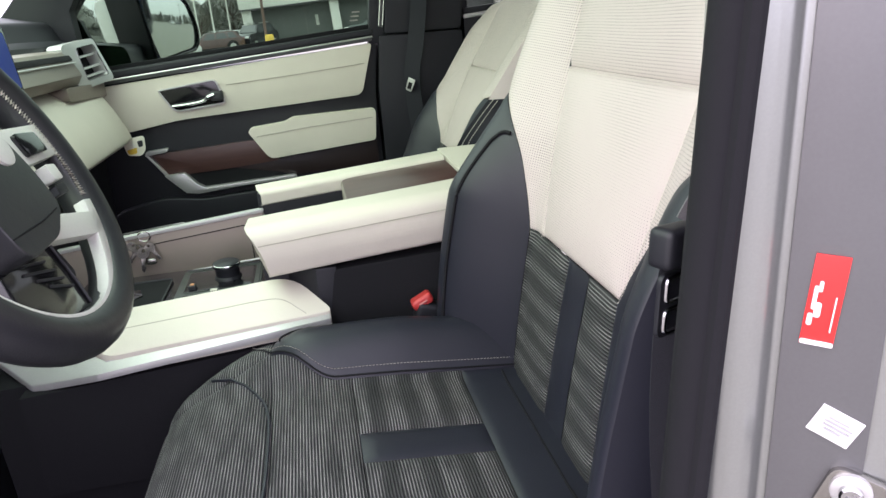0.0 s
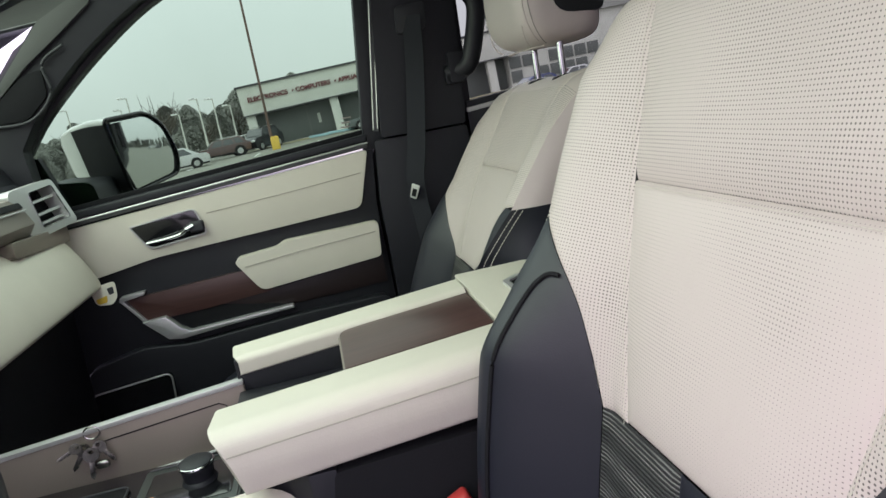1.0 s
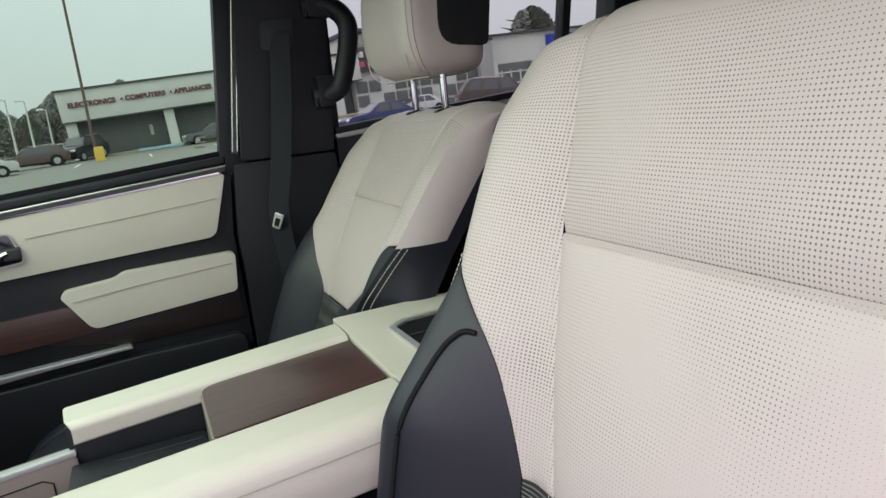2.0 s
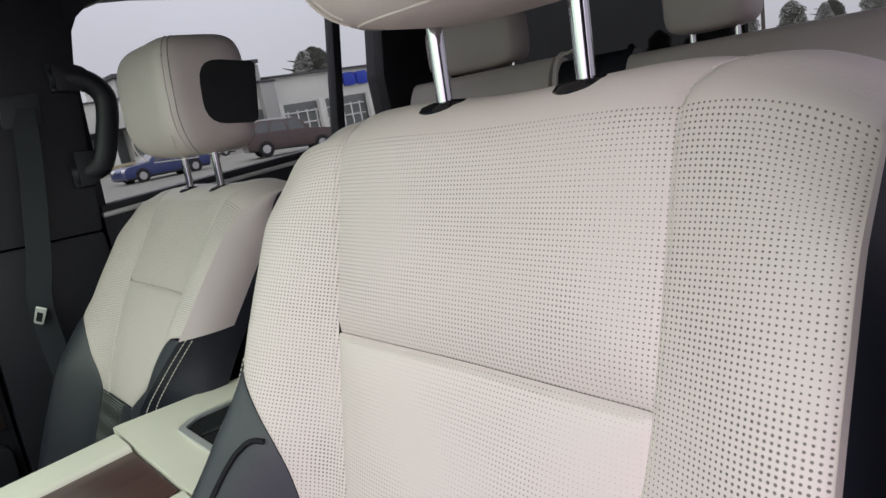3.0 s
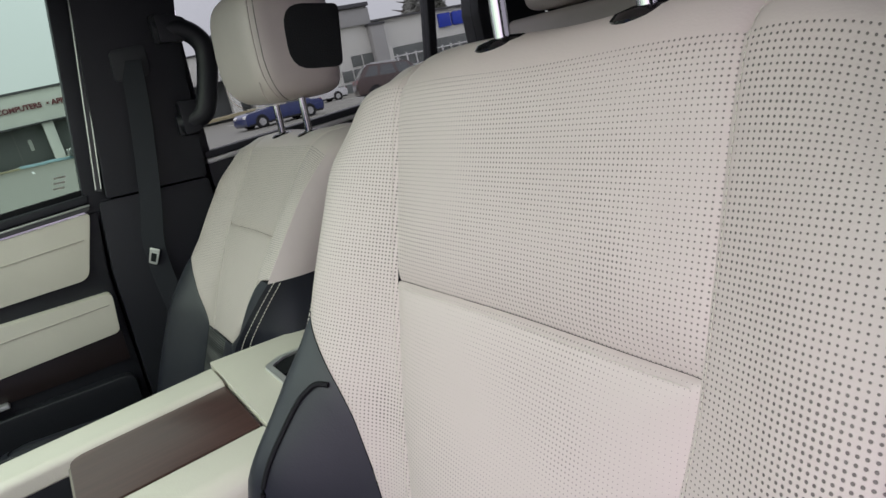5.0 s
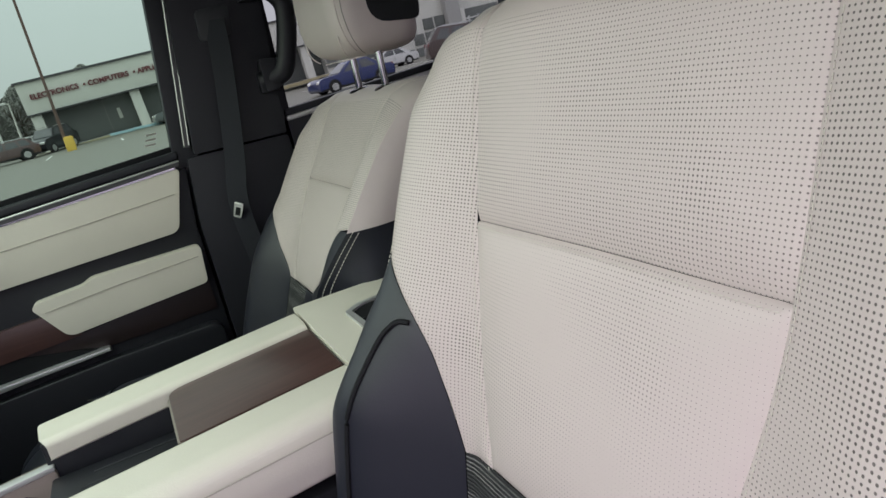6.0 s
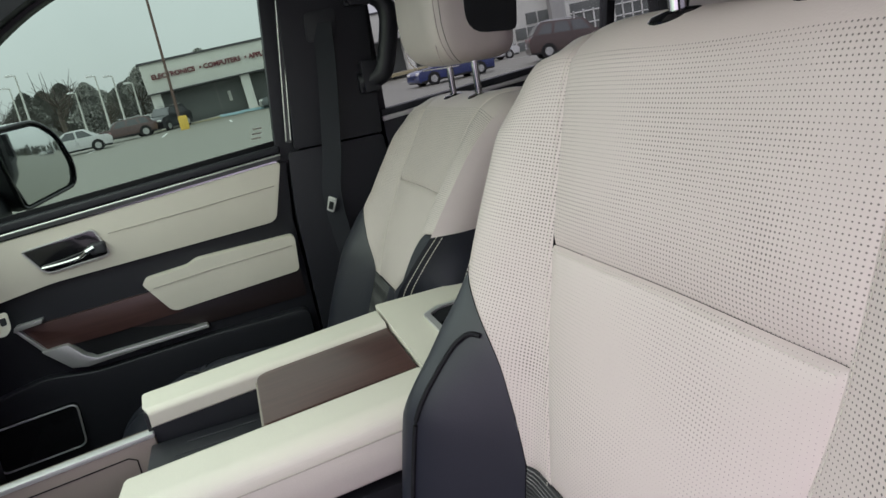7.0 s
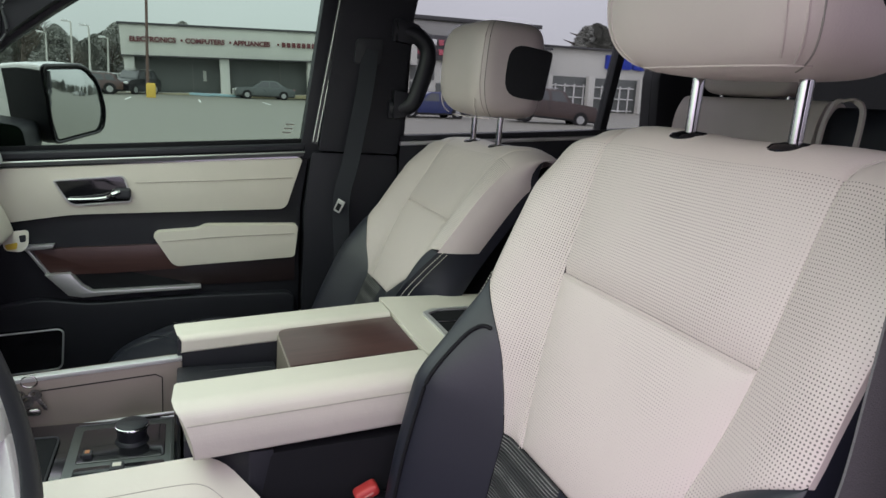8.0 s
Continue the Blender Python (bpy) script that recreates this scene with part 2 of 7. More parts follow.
M_RIM_LEATHER = leather("smooth_grey_leather", (0.022, 0.0225, 0.026), rough=0.42)
M_PALESILVER = paint("pale_silver_plastic", (0.70, 0.69, 0.66), 0.40, metal=0.1, scale=300, bump=0.03)
M_SLEEVE = paint("blue_grey_sleeve", (0.062, 0.065, 0.082), 0.40, scale=900, bump=0.12)
M_PILLAR = paint("grey_pillar_cloth", (0.085, 0.088, 0.085), 0.85, scale=500, bump=0.4)
M_RED = paint("red_plastic", (0.52, 0.045, 0.040), 0.5, bump=0.05)
M_STITCH = paint("pale_thread", (0.6, 0.57, 0.5), 0.8, bump=0.3)
M_STITCHL = paint("sand_thread", (0.40, 0.36, 0.31), 0.8, bump=0.3)
M_DARKSATIN = paint("dark_satin_metal", (0.085, 0.086, 0.09), 0.5, metal=0.3, scale=300, bump=0.03)
M_STITCHD = paint("grey_thread", (0.26, 0.24, 0.22), 0.8, bump=0.3)
M_WINDOW = pane("green_tinted_glass", (0.515, 0.612, 0.522))
M_CLEAR = pane("grey_privacy_glass", (0.515, 0.545, 0.510))
M_SCREEN = pane("clear_glass", (0.735, 1.0, 0.69))
M_SIDEGLASS = pane("clear_side_glass", (0.55, 0.56, 0.55))
M_KEY = paint("worn_key_steel", (0.34, 0.33, 0.31), 0.25, metal=1.0)
# door wood below the armrest, darkened in colour for the shade there
M_BROWN = leather("shaded_brown_wood", (0.020, 0.011, 0.011))
M_PRIV = pane("dark_privacy_glass", (0.092, 0.098, 0.092))


# ---------------------------------------------------------------- mesh helpers
def finish(bm, sharp=38):
    bmesh.ops.recalc_face_normals(bm, faces=bm.faces)
    for f in bm.faces:
        f.smooth = True
    for e in bm.edges:
        e.smooth = not (len(e.link_faces) == 2 and e.calc_face_angle(0) > radians(sharp))
    return bm


def part(name, bm, material, parent=None, label="", sharp=38, raw=False):
    """Links a bmesh as one mesh object, under a thing or a part, in world coordinates."""
    if not raw:
        finish(bm, sharp)
    me = bpy.data.meshes.new(name)
    bm.to_mesh(me)
    bm.free()
    me.materials.append(material)
    ob = new(name, me)
    if parent is not None:
        ob.parent = parent
        if parent.type == "EMPTY":
            ob.matrix_parent_inverse = Matrix.Translation(-parent.location)
    if label:
        ob["label"] = label
    return ob


def thing(name, at, label, category, group="", kind=""):
    e = new(name)
    e.empty_display_size = 0.05
    e.location = at
    return tagged(e, label, category, group, kind)


def solid(name, bm, material, label, category="", kind="", group=""):
    return tagged(part(name, bm, material), label, category, group, kind)


def bevelled(bm, offset, segs=2):
    if offset > 0:
        bmesh.ops.bevel(bm, geom=list(bm.edges), offset=offset, segments=segs, profile=0.6, affect="EDGES", clamp_overlap=True)
    return bm


def box(c, s, bevel=0.0, segs=2, turn=None):
    bm = bmesh.new()
    bmesh.ops.create_cube(bm, size=1.0)
    for v in bm.verts:
        v.co = Vector((v.co.x * s[0], v.co.y * s[1], v.co.z * s[2]))
    bevelled(bm, bevel, segs)
    m = Matrix.Translation(c)
    if turn:
        m = m @ Euler([radians(a) for a in turn]).to_matrix().to_4x4()
    bm.transform(m)
    return bm


def prism(pts, axes, a, b, bevel=0.0, segs=2, hole=None):
    """A plate: the outline pts in the plane 'xz', 'xy' or 'yz', from a to b along the axis left over."""
    bm = bmesh.new()
    def place(p, d):
        return {"xz": (p[0], d, p[1]), "xy": (p[0], p[1], d), "yz": (d, p[0], p[1])}[axes]
    lo = [bm.verts.new(place(p, a)) for p in pts]
    hi = [bm.verts.new(place(p, b)) for p in pts]
    n = len(pts)
    bm.faces.new(lo)
    bm.faces.new(hi[::-1])
    for i in range(n):
        bm.faces.new((lo[i], hi[i], hi[(i + 1) % n], lo[(i + 1) % n]))
    bmesh.ops.recalc_face_normals(bm, faces=bm.faces)
    bevelled(bm, bevel, segs)
    return bm


def rounded(pts, r, n=5):
    """An outline with its corners rounded; r is one radius or one for each corner."""
    out = []
    m = len(pts)
    for i in range(m):
        p0, p1, p2 = Vector(pts[i - 1]), Vector(pts[i]), Vector(pts[(i + 1) % m])
        rr = r[i] if isinstance(r, (list, tuple)) else r
        d0, d2 = (p0 - p1), (p2 - p1)
        k = min(rr, d0.length * 0.45, d2.length * 0.45)
        if k <= 1e-5:
            out.append(tuple(p1))
            continue
        a, b = p1 + d0.normalized() * k, p1 + d2.normalized() * k
        for j in range(n + 1):
            t = j / n
            out.append(tuple(a * (1 - t) ** 2 + p1 * 2 * t * (1 - t) + b * t * t))
    return out


def smooth_line(pts, n=6, closed=False):
    """A Catmull-Rom line through pts."""
    P = [Vector(p) for p in pts]
    out = []
    m = len(P)
    for i in range(m if closed else m - 1):
        p1, p2 = P[i], P[(i + 1) % m]
        p0 = P[i - 1] if (closed or i > 0) else p1
        p3 = P[(i + 2) % m] if (closed or i + 2 < m) else p2
        for j in range(n):
            t = j / n
            out.append(0.5 * (2 * p1 + (p2 - p0) * t + (2 * p0 - 5 * p1 + 4 * p2 - p3) * t * t + (3 * p1 - p0 - 3 * p2 + p3) * t ** 3))
    if not closed:
        out.append(P[-1])
    return out


def tube(pts, r, sides=8, closed=False, flat=1.0, up=(0, 0, 1)):
    """A rod along pts; r is one radius or one for each point; flat squeezes it across 'up'."""
    bm = bmesh.new()
    P = [Vector(p) for p in pts]
    m = len(P)
    rings = []
    for i, p in enumerate(P):
        a = P[(i - 1) % m] if (closed or i > 0) else p
        b = P[(i + 1) % m] if (closed or i < m - 1) else p
        d = (b - a).normalized()
        u = Vector(up)
        if abs(d.dot(u)) > 0.95:
            u = Vector((1, 0, 0)) if abs(d.x) < 0.9 else Vector((0, 1, 0))
        s = d.cross(u).normalized()
        w = s.cross(d).normalized()
        rr = r[i] if isinstance(r, (list, tuple)) else r
        rings.append([bm.verts.new(p + s * (math.cos(2 * math.pi * k / sides) * rr) + w * (math.sin(2 * math.pi * k / sides) * rr * flat)) for k in range(sides)])
    for i in range(m if closed else m - 1):
        A, B = rings[i], rings[(i + 1) % m]
        for k in range(sides):
            bm.faces.new((A[k], A[(k + 1) % sides], B[(k + 1) % sides], B[k]))
    if not closed:
        bm.faces.new(rings[0][::-1])
        bm.faces.new(rings[-1])
    return bm


def ribbon(pts, wide, thick, across, crown=0.0):
    """A strap along pts; across is the direction of its width, crown how far its middle bows out."""
    bm = bmesh.new()
    P = [Vector(p) for p in pts]
    A = Vector(across).normalized()
    us = [-1 + 0.25 * k for k in range(9)] if crown else [-1, 1]
    rows = []
    for i, p in enumerate(P):
        d = (P[min(i + 1, len(P) - 1)] - P[max(i - 1, 0)]).normalized()
        w = (A - d * A.dot(d)).normalized() * wide / 2
        nrm = d.cross(w).normalized()
        ring = [p + w * u + nrm * (crown * (1 - u * u) + thick / 2) for u in us[::-1]] + [p + w * u + nrm * (crown * (1 - u * u) - thick / 2) for u in us]
        rows.append([bm.verts.new(q) for q in ring])
    n = len(rows[0])
    for a, b in zip(rows, rows[1:]):
        for k in range(n):
            bm.faces.new((a[k], a[(k + 1) % n], b[(k + 1) % n], b[k]))
    bm.faces.new(rows[0][::-1])
    bm.faces.new(rows[-1])
    return bm


def sheet(rows, uv=None):
    """A surface through rows of points, with uv given in metres."""
    bm = bmesh.new()
    lay = bm.loops.layers.uv.new("UVMap")
    V = [[bm.verts.new(p) for p in r] for r in rows]
    T = {}
    for i, r in enumerate(V):
        for j, v in enumerate(r):
            T[v] = uv[i][j] if uv else (j, i)
    for a, b in zip(V, V[1:]):
        for j in range(len(a) - 1):
            quad = [a[j], a[j + 1], b[j + 1], b[j]]
            keep = []
            for q in quad:
                if all((q.co - k.co).length > 1e-6 for k in keep):
                    keep.append(q)
            if len(keep) > 2:
                f = bm.faces.new(keep)
                for lp in f.loops:
                    lp[lay].uv = T[lp.vert]
    return bm


def lathe(profile, c, axis="z", n=24):
    """A turned solid: profile of (radius, height) about an axis through c."""
    bm = bmesh.new()
    rings = []
    for r, h in profile:
        ring = []
        for k in range(n):
            a = 2 * math.pi * k / n
            u, v = r * math.cos(a), r * math.sin(a)
            q = {"z": (u, v, h), "x": (h, u, v), "y": (u, h, v)}[axis]
            ring.append(bm.verts.new(Vector(q) + Vector(c)))
        rings.append(ring)
    for A, B in zip(rings, rings[1:]):
        for k in range(n):
            bm.faces.new((A[k], A[(k + 1) % n], B[(k + 1) % n], B[k]))
    bm.faces.new(rings[0][::-1])
    bm.faces.new(rings[-1])
    return bm


def blob(c, s, power=3.0, nu=28, nv=18):
    """A cushion-like superellipsoid."""
    bm = bmesh.new()
    def q(v):
        return math.copysign(abs(v) ** (2.0 / power), v)
    rows = []
    for i in range(nv + 1):
        th = -math.pi / 2 + math.pi * i / nv
        rows.append([(c[0] + s[0] * q(math.cos(th)) * q(math.cos(2 * math.pi * j / nu)),
                      c[1] + s[1] * q(math.cos(th)) * q(math.sin(2 * math.pi * j / nu)),
                      c[2] + s[2] * q(math.sin(th))) for j in range(nu)])
    R = [[bm.verts.new(p) for p in r] for r in rows[1:-1]]
    a, b = bm.verts.new(rows[0][0]), bm.verts.new(rows[-1][0])
    for x, y in zip(R, R[1:]):
        for j in range(nu):
            bm.faces.new((x[j], x[(j + 1) % nu], y[(j + 1) % nu], y[j]))
    for j in range(nu):
        bm.faces.new((a, R[0][(j + 1) % nu], R[0][j]))
        bm.faces.new((b, R[-1][j], R[-1][(j + 1) % nu]))
    return bm


def ring_plate(outer, inner, a, b):
    """A frame between two outlines with as many corners each, in the xy plane, from a to b in z."""
    bm = bmesh.new()
    loops = [[bm.verts.new((p[0], p[1], d)) for p in line] for line, d in ((outer, a), (outer, b), (inner, b), (inner, a))]
    n = len(outer)
    for A, B in zip(loops, loops[1:] + loops[:1]):
        for k in range(n):
            bm.faces.new((A[k], A[(k + 1) % n], B[(k + 1) % n], B[k]))
    return bm


def join(*bms):
    """Several pieces of one part in one bmesh."""
    out = bmesh.new()
    for b in bms:
        me = bpy.data.meshes.new("tmp")
        b.to_mesh(me)
        b.free()
        out.from_mesh(me)
        bpy.data.meshes.remove(me)
    return out


def interp(x, table):
    if x <= table[0][0]:
        return table[0][1]
    for (a, u), (b, v) in zip(table, table[1:]):
        if x <= b:
            t = (x - a) / (b - a)
            t = t * t * (3 - 2 * t) * 0.35 + t * 0.65
            return u + (v - u) * t
    return table[-1][1]


def bend(x, table):
    """A smooth curve through a table of (x, value), level with its neighbours at each entry."""
    if x <= table[0][0]:
        return table[0][1]
    if x >= table[-1][0]:
        return table[-1][1]
    n = len(table)
    slope = []
    for i in range(n):
        a, b = table[max(i - 1, 0)], table[min(i + 1, n - 1)]
        slope.append((b[1] - a[1]) / (b[0] - a[0]))
    for i in range(n - 1):
        (x0, v0), (x1, v1) = table[i], table[i + 1]
        if x <= x1:
            h = x1 - x0
            t = (x - x0) / h
            return v0 * (1 + 2 * t) * (1 - t) ** 2 + slope[i] * h * t * (1 - t) ** 2 + v1 * t * t * (3 - 2 * t) + slope[i + 1] * h * t * t * (t - 1)


# ---------------------------------------------------------------- front seats
SEAT_Y = 0.655
CONSOLE = 1       # the side of the seat that faces the console
BACK = smooth_line([(0.163, 0, 1.04), (0.182, 0, 1.16), (0.205, 0, 1.28), (0.227, 0, 1.385), (0.257, 0, 1.49), (0.286, 0, 1.58), (0.303, 0, 1.632),
                    (0.316, 0, 1.656), (0.341, 0, 1.671), (0.385, 0, 1.672), (0.420, 0, 1.656), (0.438, 0, 1.61)], 10)
BASE = smooth_line([(0.215, 0, 1.052), (0.08, 0, 1.066), (-0.08, 0, 1.083), (-0.2, 0, 1.090), (-0.285, 0, 1.080), (-0.332, 0, 1.046), (-0.352, 0, 0.99), (-0.350, 0, 0.92)], 10)


def lengths(line):
    s = [0.0]
    for p, q in zip(line, line[1:]):
        s.append(s[-1] + (q - p).length)
    return s


BACK_S, BASE_S = lengths(BACK), lengths(BASE)


def along(line, ss, s):
    s = max(0.0, min(ss[-1], s))
    for i in range(len(ss) - 1):
        if s <= ss[i + 1]:
            t = (s - ss[i]) / max(1e-9, ss[i + 1] - ss[i])
            return line[i].lerp(line[i + 1], t), (line[i + 1] - line[i]).normalized()
    return line[-1], (line[-1] - line[-2]).normalized()


def back_at(z):
    """Length along the front of the backrest at the height z."""
    for i in range(len(BACK) - 1):
        if BACK[i].z <= z <= BACK[i + 1].z:
            return BACK_S[i] + (BACK_S[i + 1] - BACK_S[i]) * (z - BACK[i].z) / (BACK[i + 1].z - BACK[i].z)
    return BACK_S[-1]


def base_at(x):
    for i in range(len(BASE) - 1):
        if BASE[i].x >= x >= BASE[i + 1].x:
            return BASE_S[i] + (BASE_S[i + 1] - BASE_S[i]) * (BASE[i].x - x) / max(1e-9, BASE[i].x - BASE[i + 1].x)
    return BASE_S[-1]


def step(x, a, b):
    t = max(0.0, min(1.0, (x - a) / (b - a)))
    return t * t * (3 - 2 * t)


def back_surface(s, a):
    p, d = along(BACK, BACK_S, s)
    nrm = Vector((-d.z, 0, d.x))
    b = interp(p.z, [(1.05, 0.058), (1.20, 0.062), (1.30, 0.062), (1.38, 0.052), (1.45, 0.034), (1.58, 0.024), (1.66, 0.012), (1.70, 0.004)])
    if s > back_at(1.66):
        b = 0.004
    k = abs(a)
    hollow = 0.006 * math.exp(-(a / 0.09) ** 2) * step(p.z, 1.3, 1.45)
    if CONSOLE < 0 and a < 0:
        b = bend(p.z, [(1.05, 0.056), (1.28, 0.054), (1.38, 0.044), (1.46, 0.034), (1.58, 0.020), (1.66, 0.008)])
        lift = b * step(k, 0.110, 0.200) - hollow
        return Vector((p.x + nrm.x * lift, SEAT_Y + a, p.z + nrm.z * lift - 0.036 * (max(0.0, k - 0.15) / 0.12) ** 2 * step(p.z, 1.56, 1.66))), nrm
    b += 0.012 * (1 - step(p.z, 1.30, 1.42))
    rise = step(k, 0.142, 0.248) * (1 - 0.6 * step(k, 0.250, 0.290)) * ((1.15 + 0.28 * (1 - step(p.z, 1.28, 1.43))) if a * CONSOLE > 0 else 0.88)
    q = p + nrm * (b * rise)
    drop = 0.036 * (max(0.0, k - 0.15) / 0.12) ** 2 * step(p.z, 1.56, 1.66)
    # shallow hollow for the shoulders
    q = q - nrm * hollow
    return Vector((q.x, SEAT_Y + a, q.z - drop)), nrm


def base_surface(s, a):
    p, d = along(BASE, BASE_S, s)
    nrm = Vector((d.z, 0, -d.x))
    b = interp(-p.x, [(-0.21, 0.034), (0.0, 0.042), (0.14, 0.036), (0.21, 0.014), (0.30, 0.0)])
    if a * CONSOLE > 0:
        b *= 1.5
    k = abs(a)
    rise = step(k, 0.135, 0.205) * (1 - 0.6 * step(k, 0.215, 0.285))
    q = p + nrm * (b * rise)
    drop = 0.03 * (max(0.0, k - 0.19) / 0.085) ** 2 * step(-p.x, 0.2, 0.32)
    return Vector((q.x + drop * 0.6, SEAT_Y + a, q.z - drop)), nrm


def panel(surface, s0, s1, left, right, ns=24, na=16, puff=0.005, seam=0.009, deep=0.004, open_end=False, open_start=False, ends=None):
    """One sewn panel of the cover: it sinks into the seams along its edge and swells between them."""
    rows, uv = [], []
    for i in range(ns + 1):
        t = 0.5 - 0.5 * math.cos(math.pi * i / ns) * (0.55 + 0.45 * abs(math.cos(math.pi * i / ns)))
        s = s0 + (s1 - s0) * max(0, min(1, t))
        l, r = left(s), right(s)
        row, ur = [], []
        for j in range(na + 1):
            w = 0.5 - 0.5 * math.cos(math.pi * j / na) * (0.55 + 0.45 * abs(math.cos(math.pi * j / na)))
            a = l + (r - l) * max(0, min(1, w))
            p, nrm = surface(s, a)
            es = min(1.0 if open_start else s - s0, 1.0 if open_end else s1 - s)
            ea = min(abs(a - l), abs(r - a))
            wide, sunk = ends or (seam, deep)
            lift = puff * (1 - math.exp(-min(es, ea) / 0.03)) - max(deep * math.exp(-ea / seam * 2.2), sunk * math.exp(-es / wide * 2.2))
            row.append(p + nrm * lift)
            ur.append((a, s))
        rows.append(row)
        uv.append(ur)
    return sheet(rows, uv)


def seam_line(surface, pts, r, lift=0.001):
    return tube([surface(s, a)[0] + surface(s, a)[1] * lift for s, a in pts], r, 6)


def stitch_run(P, r, gap):
    """Short thread stitches along a line of points."""
    run, out = 0.0, []
    for p, q in zip(P, P[1:]):
        d = q - p
        while run < d.length:
            c = p + d * (run / max(1e-9, d.length))
            u = d.normalized() * gap * 0.33
            out.append(tube([c - u, c + u], r, 5))
            run += gap
        run -= d.length
    return join(*out)


def stitches(surface, pts, mat_r=0.0011, lift=0.0015, gap=0.0075):
    """A row of stitches along a seam of a cover."""
    return stitch_run([surface(s, a)[0] + surface(s, a)[1] * lift for s, a in pts], mat_r, gap)


SEAM_INNER = [(1.26, 0.116), (1.385, 0.138), (1.49, 0.155), (1.58, 0.166), (1.66, 0.176)]
SEAM_OUTER = [(1.26, 0.106), (1.33, 0.126), (1.39, 0.141), (1.445, 0.152), (1.49, 0.156), (1.60, 0.155), (1.66, 0.155)]


def seam_half(s, g=1):
    """Half width of the insert, on the console side (g the same as CONSOLE) or the door side."""
    z = along(BACK, BACK_S, s)[0].z
    top = back_at(1.66)
    table = SEAM_INNER if g * CONSOLE > 0 else SEAM_OUTER
    if s > top:
        return table[-1][1] + 0.015 * step(s, top, top + 0.05)
    return bend(z, table)


def mark(s, g=1):
    """Half width of the cream leather, which narrows below the shoulder to the cloth."""
    z = along(BACK, BACK_S, s)[0].z
    if CONSOLE < 0 and g < 0:
        return bend(z, [(1.20, -0.064), (1.272, 0.016), (1.345, 0.101), (1.431, 0.206)])
    if CONSOLE < 0:
        return bend(z, [(1.272, 0.150), (1.33, 0.185), (1.39, 0.226), (1.425, 0.280)])
    if g < 0:
        return bend(z, [(1.272, 0.107), (1.33, 0.136), (1.372, 0.162), (1.405, 0.198), (1.44, 0.256)])
    return bend(z, [(1.272, 0.158), (1.33, 0.172), (1.38, 0.193), (1.42, 0.228), (1.452, 0.270)])


def insert_half(s, g):
    """The insert ends at its seam or, below, at the black bolster."""
    return min(seam_half(s, g), mark(s, g)) if s < S_WING[g] else seam_half(s, g)


EDGE = 0.280
BACK_EDGE = {1: 0.270, -1: 0.256}
S_LOW, S_FAB, S_SEAM, S_TOP, S_END = 0.0, back_at(1.272), back_at(1.49), back_at(1.652), back_at(9)
S_WING = {1: back_at(1.452), -1: back_at(1.44)}


def edge_at(s, g):
    """Half width of the backrest's front; the passenger's inner bolster tapers in below its wing."""
    if CONSOLE < 0 and g < 0 and s < S_WING[g]:
        return bend(along(BACK, BACK_S, s)[0].z, [(1.04, 0.165), (1.272, 0.170), (1.35, 0.203), (1.431, BACK_EDGE[g])])
    return BACK_EDGE[g]


def strap_edge(g):
    """Edges of the black strap down the middle of the cloth."""
    return 0.026 if g > 0 else -0.034


def cloth_edge(g):
    """Half width of the cloth low on the backrest."""
    return 0.150 if g * CONSOLE > 0 else 0.118


def side_skin(s0, s1, sign, start, end, n=26):
    """The side of the backrest, from the rounded front edge to the rear."""
    rows = []
    for i in range(n + 1):
        s = s0 + (s1 - s0) * i / n
        edge = edge_at(s, sign)
        p, nrm = back_surface(s, sign * edge)
        p = p + nrm * 0.001
        row = []
        depth = 0.115 if s < back_at(1.60) else max(0.02, 0.115 - (s - back_at(1.60)) * 0.9)
        for k in range(9):
            u = start + (end - start) * k / 8
            out = 0.012 * math.sin(min(1, u / 0.5) * math.pi / 2) - 0.02 * max(0, u - 0.6) + (BACK_EDGE[sign] - edge) * step(u, 0.0, 0.9)
            row.append(p + Vector((depth * u, sign * out, -0.2 * depth * u * step(p.z, 1.55, 1.66))))
        rows.append(row)
    return sheet(rows)


